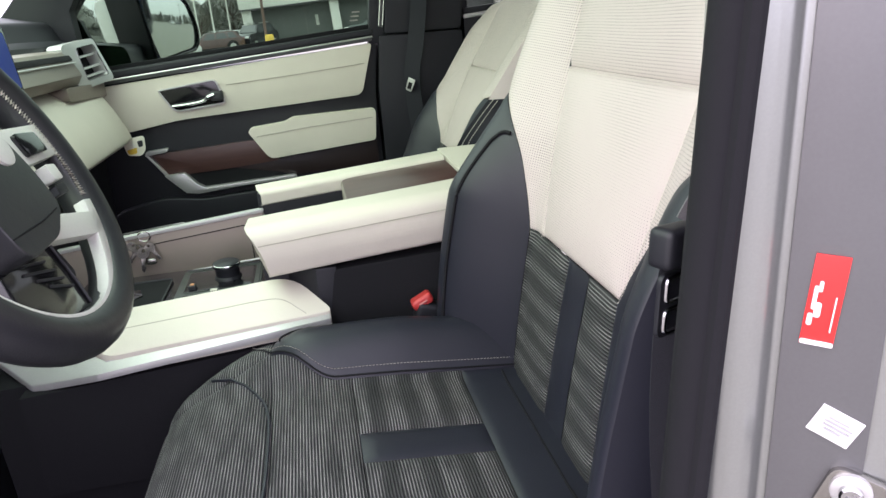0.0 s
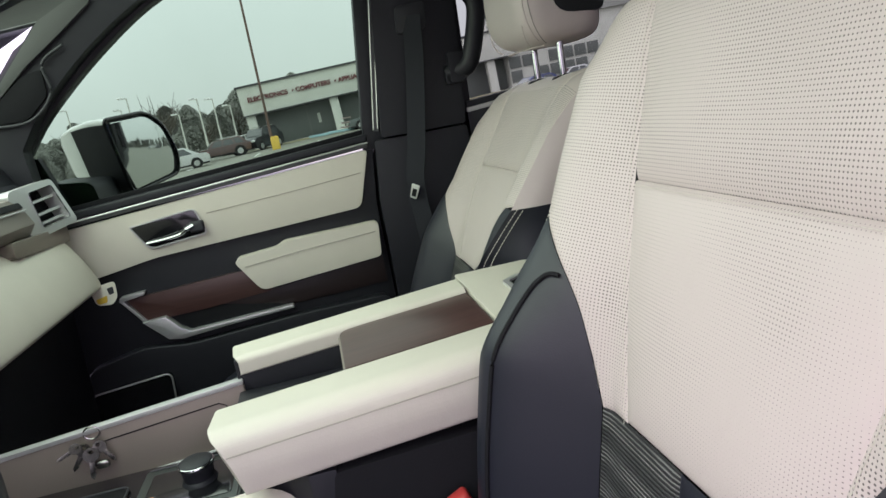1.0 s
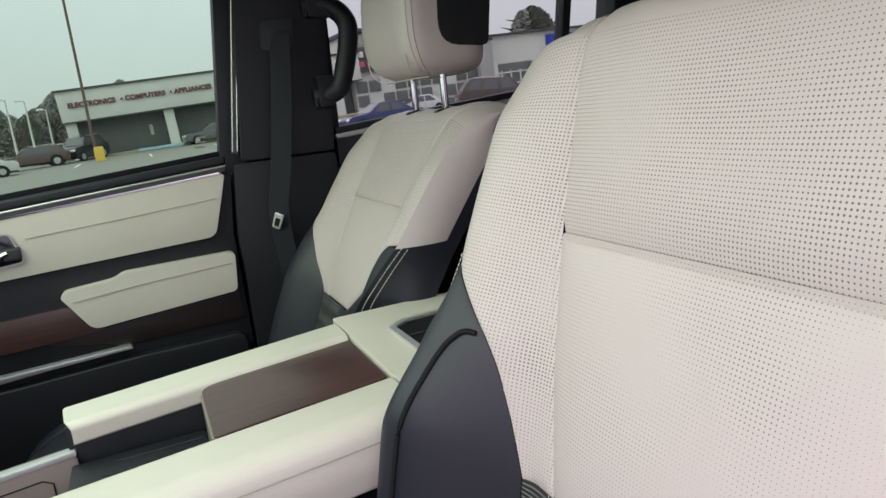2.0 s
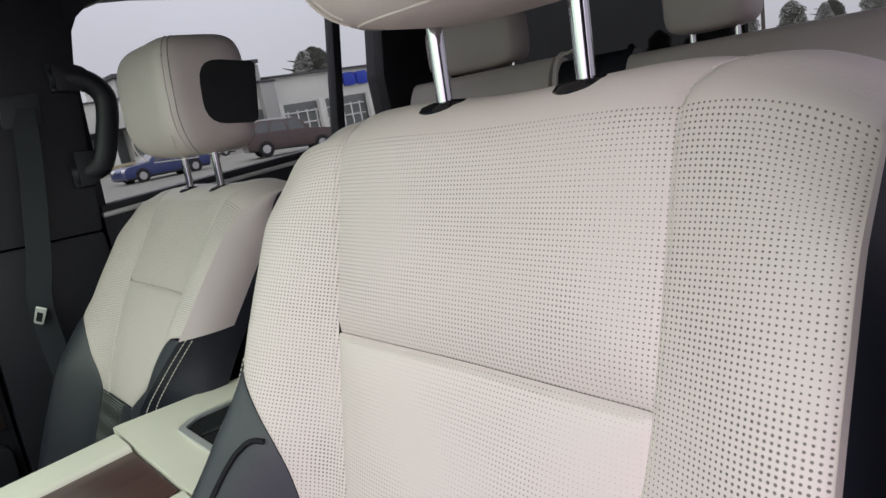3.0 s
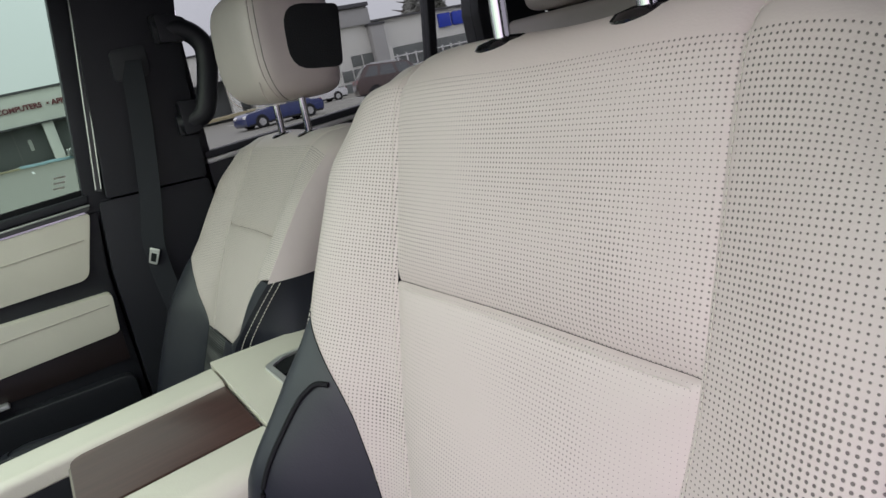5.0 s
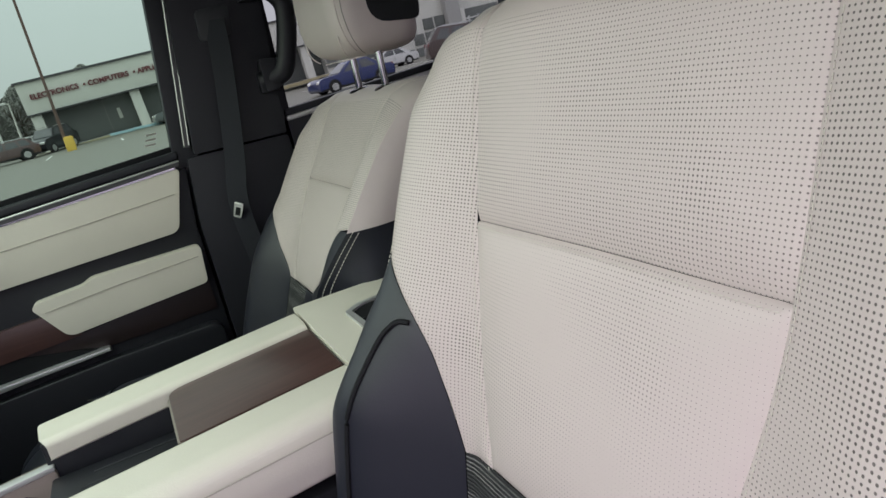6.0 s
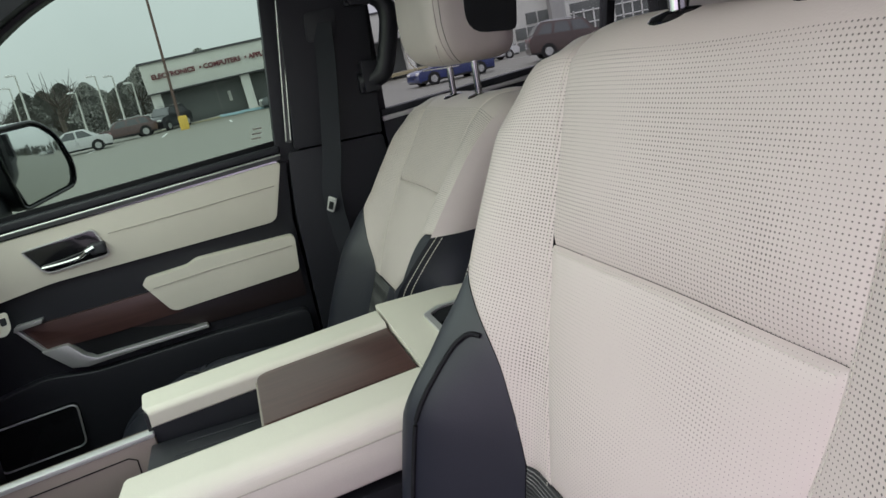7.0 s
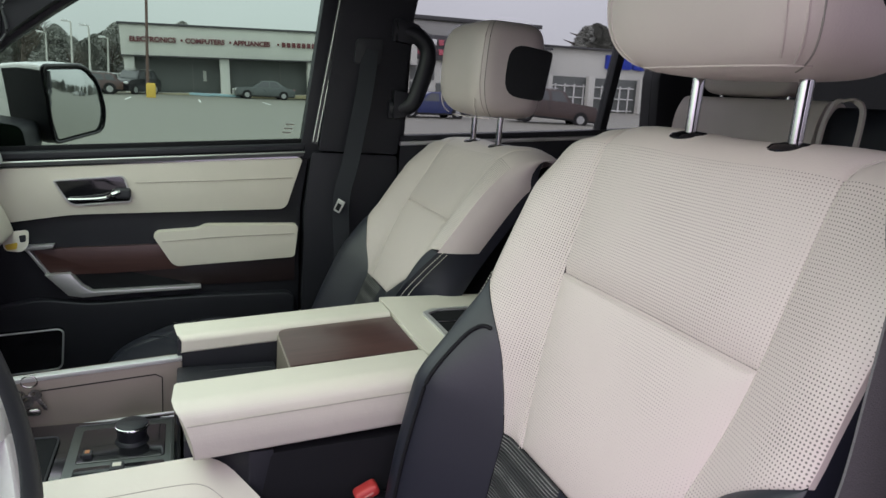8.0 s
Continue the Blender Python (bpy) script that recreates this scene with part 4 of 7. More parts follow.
def far_pillar():
    p = thing("door_pillar", (0.26, 1.95, 0.80), "black trimmed pillar between the far doors", "pillar", kind="structure")
    part("lower_cover", prism(rounded([(0.122, 0.80), (0.40, 0.80), (0.385, 1.30), (0.375, 1.52), (0.135, 1.52), (0.12, 1.36)], 0.01), "xz", 1.925, 2.0, 0.008, 3), M_TRIM, p)
    part("upper_cover", prism(rounded([(0.152, 1.525), (0.372, 1.525), (0.405, 2.05), (0.21, 2.05)], 0.008), "xz", 1.918, 2.0, 0.012, 3), M_TRIM, p)
    part("backing_plate", prism([(0.085, 0.80), (0.42, 0.80), (0.42, 1.50), (0.40, 2.05), (0.21, 2.05), (0.165, 1.53), (0.085, 1.44)], "xz", 2.022, 2.04), M_RUBBER, p)
    part("belt_slot", prism(rounded([(0.235, 1.76), (0.31, 1.765), (0.315, 1.83), (0.24, 1.825)], 0.012), "xz", 1.908, 1.922, 0.005), M_TRIM2, p)
    b = thing("seat_belt", (0.26, 1.90, 1.0), "black seat belt hanging on the far pillar with its chrome tongue", "seat belt")
    part("webbing", ribbon(smooth_line([(0.277, 1.905, 1.80), (0.262, 1.892, 1.68), (0.232, 1.885, 1.50), (0.212, 1.884, 1.40), (0.222, 1.89, 1.25), (0.25, 1.90, 1.02)], 6), 0.046, 0.002, (1, -0.4, 0)), M_STRAP, b)
    tg = part("tongue", join(prism(rounded([(-0.011, -0.024), (0.011, -0.024), (0.013, 0.012), (-0.013, 0.012)], 0.005), "xz", -0.0015, 0.0015, 0.0005), box((0, 0, 0.014), (0.026, 0.006, 0.010), 0.003)), M_SATIN, b, "chrome tongue")
    tg.data.transform(Matrix.Translation((0.205, 1.874, 1.385)) @ pose(0, 0, 0, 0, 24, -35) @ Matrix.Scale(0.85, 4))
    tg = part("tongue_slot", box((0, 0, 0.001), (0.015, 0.0044, 0.024), 0.003), M_RUBBER, b)
    tg.data.transform(Matrix.Translation((0.205, 1.874, 1.385)) @ pose(0, 0, 0, 0, 24, -35) @ pose(0, 0, -0.006) @ Matrix.Scale(0.85, 4))
    g = thing("grab_handle", (0.40, 1.88, 1.62), "black grab handle on the far pillar", "grab handle")
    part("grip", tube(smooth_line([(0.345, 1.915, 1.854), (0.395, 1.900, 1.850), (0.428, 1.893, 1.822), (0.433, 1.890, 1.78), (0.408, 1.890, 1.69), (0.388, 1.897, 1.660), (0.345, 1.915, 1.650)], 6), 0.0235, 12, flat=1.0, up=(0, 1, 0)), M_TRIM, g, "black moulded grip")
    part("upper_web", prism(rounded([(0.345, 1.826), (0.398, 1.824), (0.424, 1.845), (0.405, 1.872), (0.378, 1.882), (0.345, 1.884)], 0.008), "xz", 1.885, 1.92, 0.006), M_TRIM, g)
    part("lower_web", prism(rounded([(0.345, 1.700), (0.388, 1.695), (0.408, 1.668), (0.378, 1.630), (0.345, 1.624)], 0.008), "xz", 1.885, 1.92, 0.006), M_TRIM, g)
    part("mount", box((0.362, 1.912, 1.856), (0.05, 0.02, 0.06), 0.008), M_TRIM, g)
    part("mount", box((0.360, 1.912, 1.648), (0.05, 0.02, 0.05), 0.008), M_TRIM, g)


far_pillar()


def rear_door_far():
    d = thing("rear_door", (0.8, 1.99, 0.80), "closed far rear door with black trim and fixed quarter light", "car door")
    part("door_trim", prism([(0.40, 0.80), (1.30, 0.80), (1.32, 1.63), (0.385, 1.555)], "xz", 1.94, 2.02, 0.006), M_TRIM, d)
    part("belt_strip", prism([(0.385, 1.548), (1.32, 1.622), (1.32, 1.634), (0.385, 1.560)], "xz", 1.934, 1.95, 0.003), M_SATIN, d, "satin silver strip")
    part("belt_rail", prism([(0.385, 1.560), (1.32, 1.634), (1.32, 1.652), (0.385, 1.576)], "xz", 1.938, 1.985, 0.004), M_TRIM, d)
    part("window_frame", prism([(0.372, 1.55), (0.398, 1.55), (0.405, 1.89), (0.416, 1.955), (0.432, 1.985), (0.458, 2.008), (0.496, 2.022), (0.566, 2.028), (1.20, 2.040), (1.30, 1.97), (1.33, 2.06), (0.38, 2.07)], "xz", 1.945, 1.99, 0.002), M_TRIM, d)
    part("divider_bar", prism([(1.043, 1.60), (1.068, 1.60), (1.132, 2.04), (1.105, 2.04)], "xz", 1.945, 1.985, 0.003), M_TRIM, d)
    w = part("window_pane", prism([(0.39, 1.54), (1.05, 1.60), (1.12, 2.04), (0.42, 2.04)], "xz", 1.964, 1.969), M_CLEAR, d)
    w = part("quarter_pane", prism([(1.06, 1.60), (1.30, 1.62), (1.30, 2.03), (1.125, 2.04)], "xz", 1.964, 1.969), M_CLEAR, d)


rear_door_far()
part("rear_pillar", prism([(1.255, 1.55), (1.75, 1.55), (1.75, 2.06), (1.27, 2.06), (1.235, 1.80)], "xz", 1.93, 2.02, 0.01), M_TRIM)
tagged(bpy.data.objects["rear_pillar"], "black trimmed rear cab pillar", kind="structure")

# front end of the cab
def front_end():
    a = thing("windscreen_pillar", (-0.6, 1.9, 1.5), "black windscreen pillar with a grab handle", "pillar", kind="structure")
    part("pillar_cover", prism(rounded([(-0.82, 1.50), (-0.64, 1.50), *[(q.x, q.z) for q in smooth_line([(-0.645, 0, 1.64), (-0.57, 0, 1.735), (-0.42, 0, 1.86), (-0.26, 0, 1.95), (-0.10, 0, 2.0)], 5)], (-0.10, 2.06), (-0.37, 2.06), (-0.508, 1.943), (-0.639, 1.803), (-0.82, 1.62)], 0.01), "xz", 1.90, 1.95, 0.01, 3), M_TRIM, a)
    part("pillar_band", prism(rounded([(-0.43, 1.985), (-0.512, 1.930), (-0.645, 1.788), (-0.72, 1.712), (-0.68, 1.735), (-0.585, 1.815), (-0.50, 1.872), (-0.42, 1.93)], 0.01), "xz", 1.890, 1.905, 0.004, 2), M_PILLAR, a, "grey cloth band")
    part("grip_recess", prism(rounded([(-0.72, 1.700), (-0.611, 1.704), (-0.560, 1.748), (-0.557, 1.806), (-0.60, 1.796), (-0.70, 1.722)], 0.012), "xz", 1.892, 1.904, 0.002), M_RUBBER, a, "black grip recess")
    part("recess_lip", tube(smooth_line([(-0.500, 1.891, 1.848), (-0.552, 1.891, 1.815), (-0.550, 1.891, 1.752), (-0.609, 1.891, 1.700), (-0.70, 1.891, 1.700)], 6), 0.0035, 8), M_TRIM2, a, "dark moulded lip")


front_end()


cl = thing("ceiling_lamp", (0.585, 1.76, 2.045), "small cream roof lamp above the far rear door", "lamp")
part("lens", box((0.585, 1.76, 2.040), (0.085, 0.05, 0.012), 0.004), paint("cream_lens", (0.75, 0.72, 0.62), 0.35), cl)
part("bezel", box((0.585, 1.76, 2.0435), (0.10, 0.062, 0.005), 0.002), M_TRIM2, cl, "dark bezel")

# ---------------------------------------------------------------- centre console
def console():
    c = thing("centre_console", (-0.1, 1.12, 0.78), "cream and black centre console with brown wood cover and silver trim", "console")
    part("console_body", prism([(-0.62, 0.78), (0.30, 0.78), (0.30, 1.215), (-0.080, 1.200), (-0.095, 1.125), (-0.19, 1.100), (-0.62, 1.08)], "xz", 0.955, 1.285, 0.006), M_RUBBER, c, "black console sides")
    part("lid_support", prism([(-0.075, 0.956), (-0.107, 0.956), (-0.152, 1.006), (-0.19, 1.006), (-0.19, 1.28), (-0.075, 1.28)], "xy", 1.08, 1.204, 0.002), M_TRIM, c)
    part("bin_side", box((-0.022, 1.244, 1.235), (0.355, 0.076, 0.085), 0.004), M_TRIM, c)
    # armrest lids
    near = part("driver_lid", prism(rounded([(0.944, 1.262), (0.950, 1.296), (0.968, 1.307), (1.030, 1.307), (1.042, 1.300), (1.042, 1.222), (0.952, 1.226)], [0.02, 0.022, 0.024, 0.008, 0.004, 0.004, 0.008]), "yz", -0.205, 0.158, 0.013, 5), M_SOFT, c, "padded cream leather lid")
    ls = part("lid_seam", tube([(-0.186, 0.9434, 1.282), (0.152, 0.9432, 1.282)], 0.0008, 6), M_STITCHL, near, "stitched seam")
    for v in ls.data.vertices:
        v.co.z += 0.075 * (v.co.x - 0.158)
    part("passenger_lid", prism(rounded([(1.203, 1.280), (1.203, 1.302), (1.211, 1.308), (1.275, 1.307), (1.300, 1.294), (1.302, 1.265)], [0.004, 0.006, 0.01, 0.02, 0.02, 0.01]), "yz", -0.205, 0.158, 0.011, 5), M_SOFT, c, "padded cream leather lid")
    part("wood_cover", prism(rounded([(-0.042, 1.046), (0.158, 1.046), (0.158, 1.202), (-0.042, 1.202)], [0.004, 0.003, 0.003, 0.022]), "xy", 1.285, 1.3015, 0.002), M_WOOD, c, "brown open-pore wood sliding cover")
    part("cover_front", prism(rounded([(-0.0445, 1.046), (-0.036, 1.046), (-0.024, 1.202), (-0.036, 1.190), (-0.0445, 1.178)], 0.003), "xy", 1.225, 1.300, 0.002), M_TAUPE, c, "taupe metallic edge")
    part("bin", prism([(-0.20, 1.048), (-0.045, 1.048), (-0.045, 1.20), (-0.20, 1.20)], "xy", 1.205, 1.232, 0.004), M_TRIM, c, "black storage bin")
    for y, x0 in ((1.115, -0.150), (1.145, -0.165), (1.175, -0.150)):
        part("bin_rib", tube([(x0, y, 1.2325), (-0.05, y, 1.2325)], 0.0007, 6), M_TRIM2, c)
    part("rear_lid", prism(rounded([(0.163, 0.965), (0.42, 0.965), (0.42, 1.305), (0.163, 1.305)], [0.004, 0.03, 0.03, 0.006]), "xy", 1.205, 1.305, 0.009, 4), M_SOFT, c, "padded cream leather rear cover")
    well = rounded([(0.215, 1.075), (0.400, 1.075), (0.400, 1.224), (0.242, 1.214), (0.215, 1.195)], [0.006, 0.02, 0.02, 0.006, 0.006])
    lip = [(0.3075 + (x - 0.3075) * 0.90, 1.1496 + (y - 1.1496) * 0.87) for x, y in well]
    part("cup_rim", ring_plate(well, lip, 1.298, 1.3095), M_SATIN, c, "satin silver rim")
    part("cup_well", prism(lip, "xy", 1.296, 1.3062), M_RUBBER, c, "dark cup well")
    part("well_divider", prism([(0.225, 1.143), (0.39, 1.148), (0.39, 1.156), (0.225, 1.151)], "xy", 1.3055, 1.3078, 0.0005), M_GLOSSBLACK, c, "gloss black divider")
    for o in c.children:
        if o.name.split(".")[0] in ("driver_lid", "passenger_lid", "wood_cover", "cover_front"):
            for v in o.data.vertices:
                if o.name.startswith("driver_lid") and v.co.x < -0.15:
                    v.co.x += 0.30 * max(0.0, 1.30 - v.co.z)
                if "_lid" in o.name and v.co.x < -0.12:
                    mid, half = (0.993, 0.049) if o.name.startswith("driver_lid") else (1.2525, 0.0495)
                    v.co.x += 0.013 * abs((v.co.y - mid) / half) ** 3
                v.co.z += 0.075 * (v.co.x - 0.158)
    # front part: raised far wall, shift panel, cream knee pad with silver edge
    wall = part("far_wall", prism(rounded([(-0.56, 1.10), (-0.56, 1.210), (-0.215, 1.241), (-0.192, 1.242), (-0.192, 1.10)], 0.004), "xz", 1.20, 1.232, 0.004), M_TAUPE, c, "taupe metallic panel")
    part("wall_cap", prism(rounded([(-0.56, 1.210), (-0.192, 1.2425), (-0.192, 1.249), (-0.56, 1.2165)], 0.002), "xz", 1.198, 1.214, 0.002), M_SATIN, wall, "satin silver cap")
    part("wall_groove", tube([(-0.41, 1.199, 1.206), (-0.232, 1.199, 1.222), (-0.222, 1.199, 1.216), (-0.222, 1.199, 1.154)], 0.0009, 6), M_RUBBER, wall)
    part("wall_foot_strip", tube([(-0.50, 1.196, 1.139), (-0.205, 1.196, 1.155)], 0.0022, 8), M_SATIN, wall, "satin silver strip")
    part("wall_foot_line", tube([(-0.50, 1.192, 1.131), (-0.205, 1.192, 1.150)], 0.0016, 6), M_SATIN, wall, "thin silver line")
    top = 1.150
    sp = part("shift_panel", prism(rounded([(-0.52, 1.0), (-0.195, 1.0), (-0.195, 1.197), (-0.52, 1.197)], 0.008), "xy", 1.09, top, 0.003), M_GLOSSBLACK, c, "gloss black shift panel")
    part("panel_frame", prism(rounded([(-0.345, 1.006), (-0.204, 1.006), (-0.204, 1.178), (-0.345, 1.178)], 0.006), "xy", top - 0.002, top + 0.004, 0.0015), paint("satin_grey_frame", (0.085, 0.095, 0.092), 0.3, metal=0.5, scale=300, bump=0.0), sp, "satin grey switch frame")
    part("frame_edge", tube([(-0.208, 1.008, top + 0.005), (-0.208, 1.176, top + 0.005), (-0.34, 1.176, top + 0.005)], 0.0011, 6), M_DARKSATIN, sp, "thin dark metal line")
    for y0, y1 in ((1.012, 1.050), (1.062, 1.160)):
        part("switch_well", prism(rounded([(-0.332, y0), (-0.216, y0), (-0.216, y1), (-0.332, y1)], 0.006), "xy", top + 0.003, top + 0.0052, 0.001), M_GLOSSBLACK, sp, "gloss black switch well")
    part("tray", prism(rounded([(-0.485, 1.02), (-0.365, 1.02), (-0.365, 1.15), (-0.485, 1.15)], 0.012), "xy", top - 0.001, top + 0.0025, 0.001), M_RUBBER, sp, "rubber-lined tray")
    part("tray_rim", tube([(x, y, top + 0.003) for x, y in rounded([(-0.487, 1.018), (-0.363, 1.018), (-0.363, 1.152), (-0.487, 1.152)], 0.012)], 0.0016, 6, closed=True), M_TRIM2, sp)
    part("tray_mat", prism([(-0.43, 1.05), (-0.40, 1.08), (-0.41, 1.11), (-0.45, 1.10)], "xy", top + 0.002, top + 0.005, 0.001), M_GLOSSBLACK, sp)
    dial = part("drive_dial", lathe([(0.0235, 0.0), (0.0225, 0.003), (0.0200, 0.005), (0.0205, 0.018), (0.0228, 0.0215), (0.0222, 0.0285), (0.0195, 0.0300), (0.0, 0.0290)], (-0.262, 1.114, top + 0.005), n=36), M_TRIM, sp, "black rotary dial")
    part("dial_ring", tube([(-0.262 + 0.0222 * math.cos(radians(a)), 1.114 + 0.0222 * math.sin(radians(a)), top + 0.0305) for a in range(0, 360, 10)], 0.0020, 8, closed=True), M_CHROME, dial, "chrome ring")
    sw = part("brake_switch", box((-0.276, 1.030, top + 0.010), (0.018, 0.020, 0.012), 0.003), M_TRIM2, sp, "dark brake switch")
    part("switch_face", box((-0.276, 1.030, top + 0.0165), (0.011, 0.009, 0.0014), 0.0004), M_STITCH, sw, "pale switch symbol")
    part("mode_button", box((-0.318, 1.080, top + 0.008), (0.012, 0.016, 0.008), 0.002), M_TRIM2, sp)
    part("button_mark", box((-0.318, 1.080, top + 0.0126), (0.006, 0.008, 0.0012), 0.0003), paint("amber_mark", (0.5, 0.2, 0.08), 0.5), sp)
    # sloping cream pad on the driver side, silver edge under it
    def slab(corners, down):
        bm = bmesh.new()
        up = [bm.verts.new(v) for v in corners]
        lo = [bm.verts.new((v[0], v[1], v[2] - down)) for v in corners]
        bm.faces.new(up)
        bm.faces.new(lo[::-1])
        for k in range(len(corners)):
            bm.faces.new((up[k], lo[k], lo[(k + 1) % len(corners)], up[(k + 1) % len(corners)]))
        return bm
    edge = rounded([(-0.147, 1.002), (-0.088, 0.926), (-0.428, 0.926), (-0.495, 1.002)], [0.035, 0.012, 0.02, 0.01], 5)
    def lift(x, y):
        return 1.122 + 0.065 * (x + 0.43) + (y - 0.926) * 0.55
    pad = part("knee_pad", bevelled(slab([(x, y, lift(x, y)) for x, y in edge], 0.032), 0.006, 3), M_SOFT, c, "padded cream leather side")
    part("pad_stitching", tube(smooth_line([(x, y, lift(x, y) + 0.0002) for x, y in ((-0.47, 0.968), (-0.30, 0.968), (-0.20, 0.968), (-0.165, 0.962), (-0.140, 0.940), (-0.130, 0.930))], 5), 0.0006, 6), M_STITCHL, pad, "stitched seam")
    part("pad_core", prism([(-0.56, 0.90), (-0.56, 1.075), (-0.10, 1.105), (-0.09, 0.90)], "xz", 0.928, 1.0, 0.002), M_RUBBER, c)
    part("side_trim", bevelled(slab([(-0.094, 0.928, 1.140), (-0.093, 0.917, 1.136), (-0.440, 0.912, 1.104), (-0.545, 0.945, 1.085), (-0.63, 1.02, 1.12), (-0.50, 1.000, 1.132), (-0.470, 0.960, 1.120), (-0.430, 0.926, 1.115)], 0.012), 0.002, 2), M_SATIN, c, "satin silver side strip")
    k = thing("key_ring", (-0.41, 1.19, 1.16), "chrome keys on a ring hanging over the console wall", "keys")
    part("ring", tube([(-0.408 + 0.011 * math.cos(radians(a)), 1.199, 1.224 + 0.009 * math.sin(radians(a))) for a in range(0, 360, 20)], 0.0014, 6, closed=True), M_KEY, k, "chrome split ring")
    for i, (dx, dz, turn, size) in enumerate(((-0.022, -0.016, 35, 1.0), (0.010, -0.012, -30, 0.9), (-0.006, -0.024, 8, 1.1), (-0.030, -0.004, 70, 0.8))):
        mk = Matrix.Translation((-0.408 + 0.4 * dx, 1.193 - 0.0035 * i, 1.218 + 0.4 * dz)) @ pose(0, 0, 0, 0, turn, 6 * i) @ Matrix.Scale(size, 4)
        bow = [(0.010 * math.cos(radians(a)), -0.010 + 0.010 * math.sin(radians(a))) for a in range(0, 360, 24)]
        eye = [(0.003 * math.cos(radians(a)), -0.006 + 0.003 * math.sin(radians(a))) for a in range(0, 360, 24)]
        blade = [(-0.0035, -0.018), (0.0035, -0.018), (0.0035, -0.026), (0.0020, -0.028), (0.0035, -0.030), (0.0018, -0.033), (0.0035, -0.036), (0.0, -0.044), (-0.0035, -0.040)]
        for nm, bm, lb in (("key_bow", ring_plate([(x, z) for x, z in bow], [(x, z) for x, z in eye], -0.0011, 0.0011), "chrome key head"), ("key_blade", prism(blade, "xy", -0.0010, 0.0010, 0.0002), "steel key")):
            bm.transform(mk @ Matrix.Rotation(math.pi / 2, 4, "X"))
            part(nm, bm, M_KEY, k, lb)
    part("key_fob", blob((-0.402, 1.190, 1.178), (0.010, 0.004, 0.006), 3.0, 16, 12), M_KEY, k, "steel fob")
    # belt buckle
    b = thing("belt_buckle", (0.054, 0.938, 1.05), "black belt buckle with red release button beside the driver seat", "buckle")
    part("buckle_body", box((0.058, 0.930, 1.095), (0.05, 0.030, 0.075), 0.008, 3, (0, 18, 0)), M_TRIM, b)
    part("release_button", box((0.052, 0.930, 1.137), (0.036, 0.024, 0.018), 0.0075, 4, (0, -26, 0)), M_RED, b, "red release button")
    part("press_mark", box((0.053, 0.9176, 1.138), (0.014, 0.0015, 0.0028), 0.0006, 2, (0, -26, 0)), paint("faded_red_mark", (0.55, 0.22, 0.20), 0.6), b)


console()


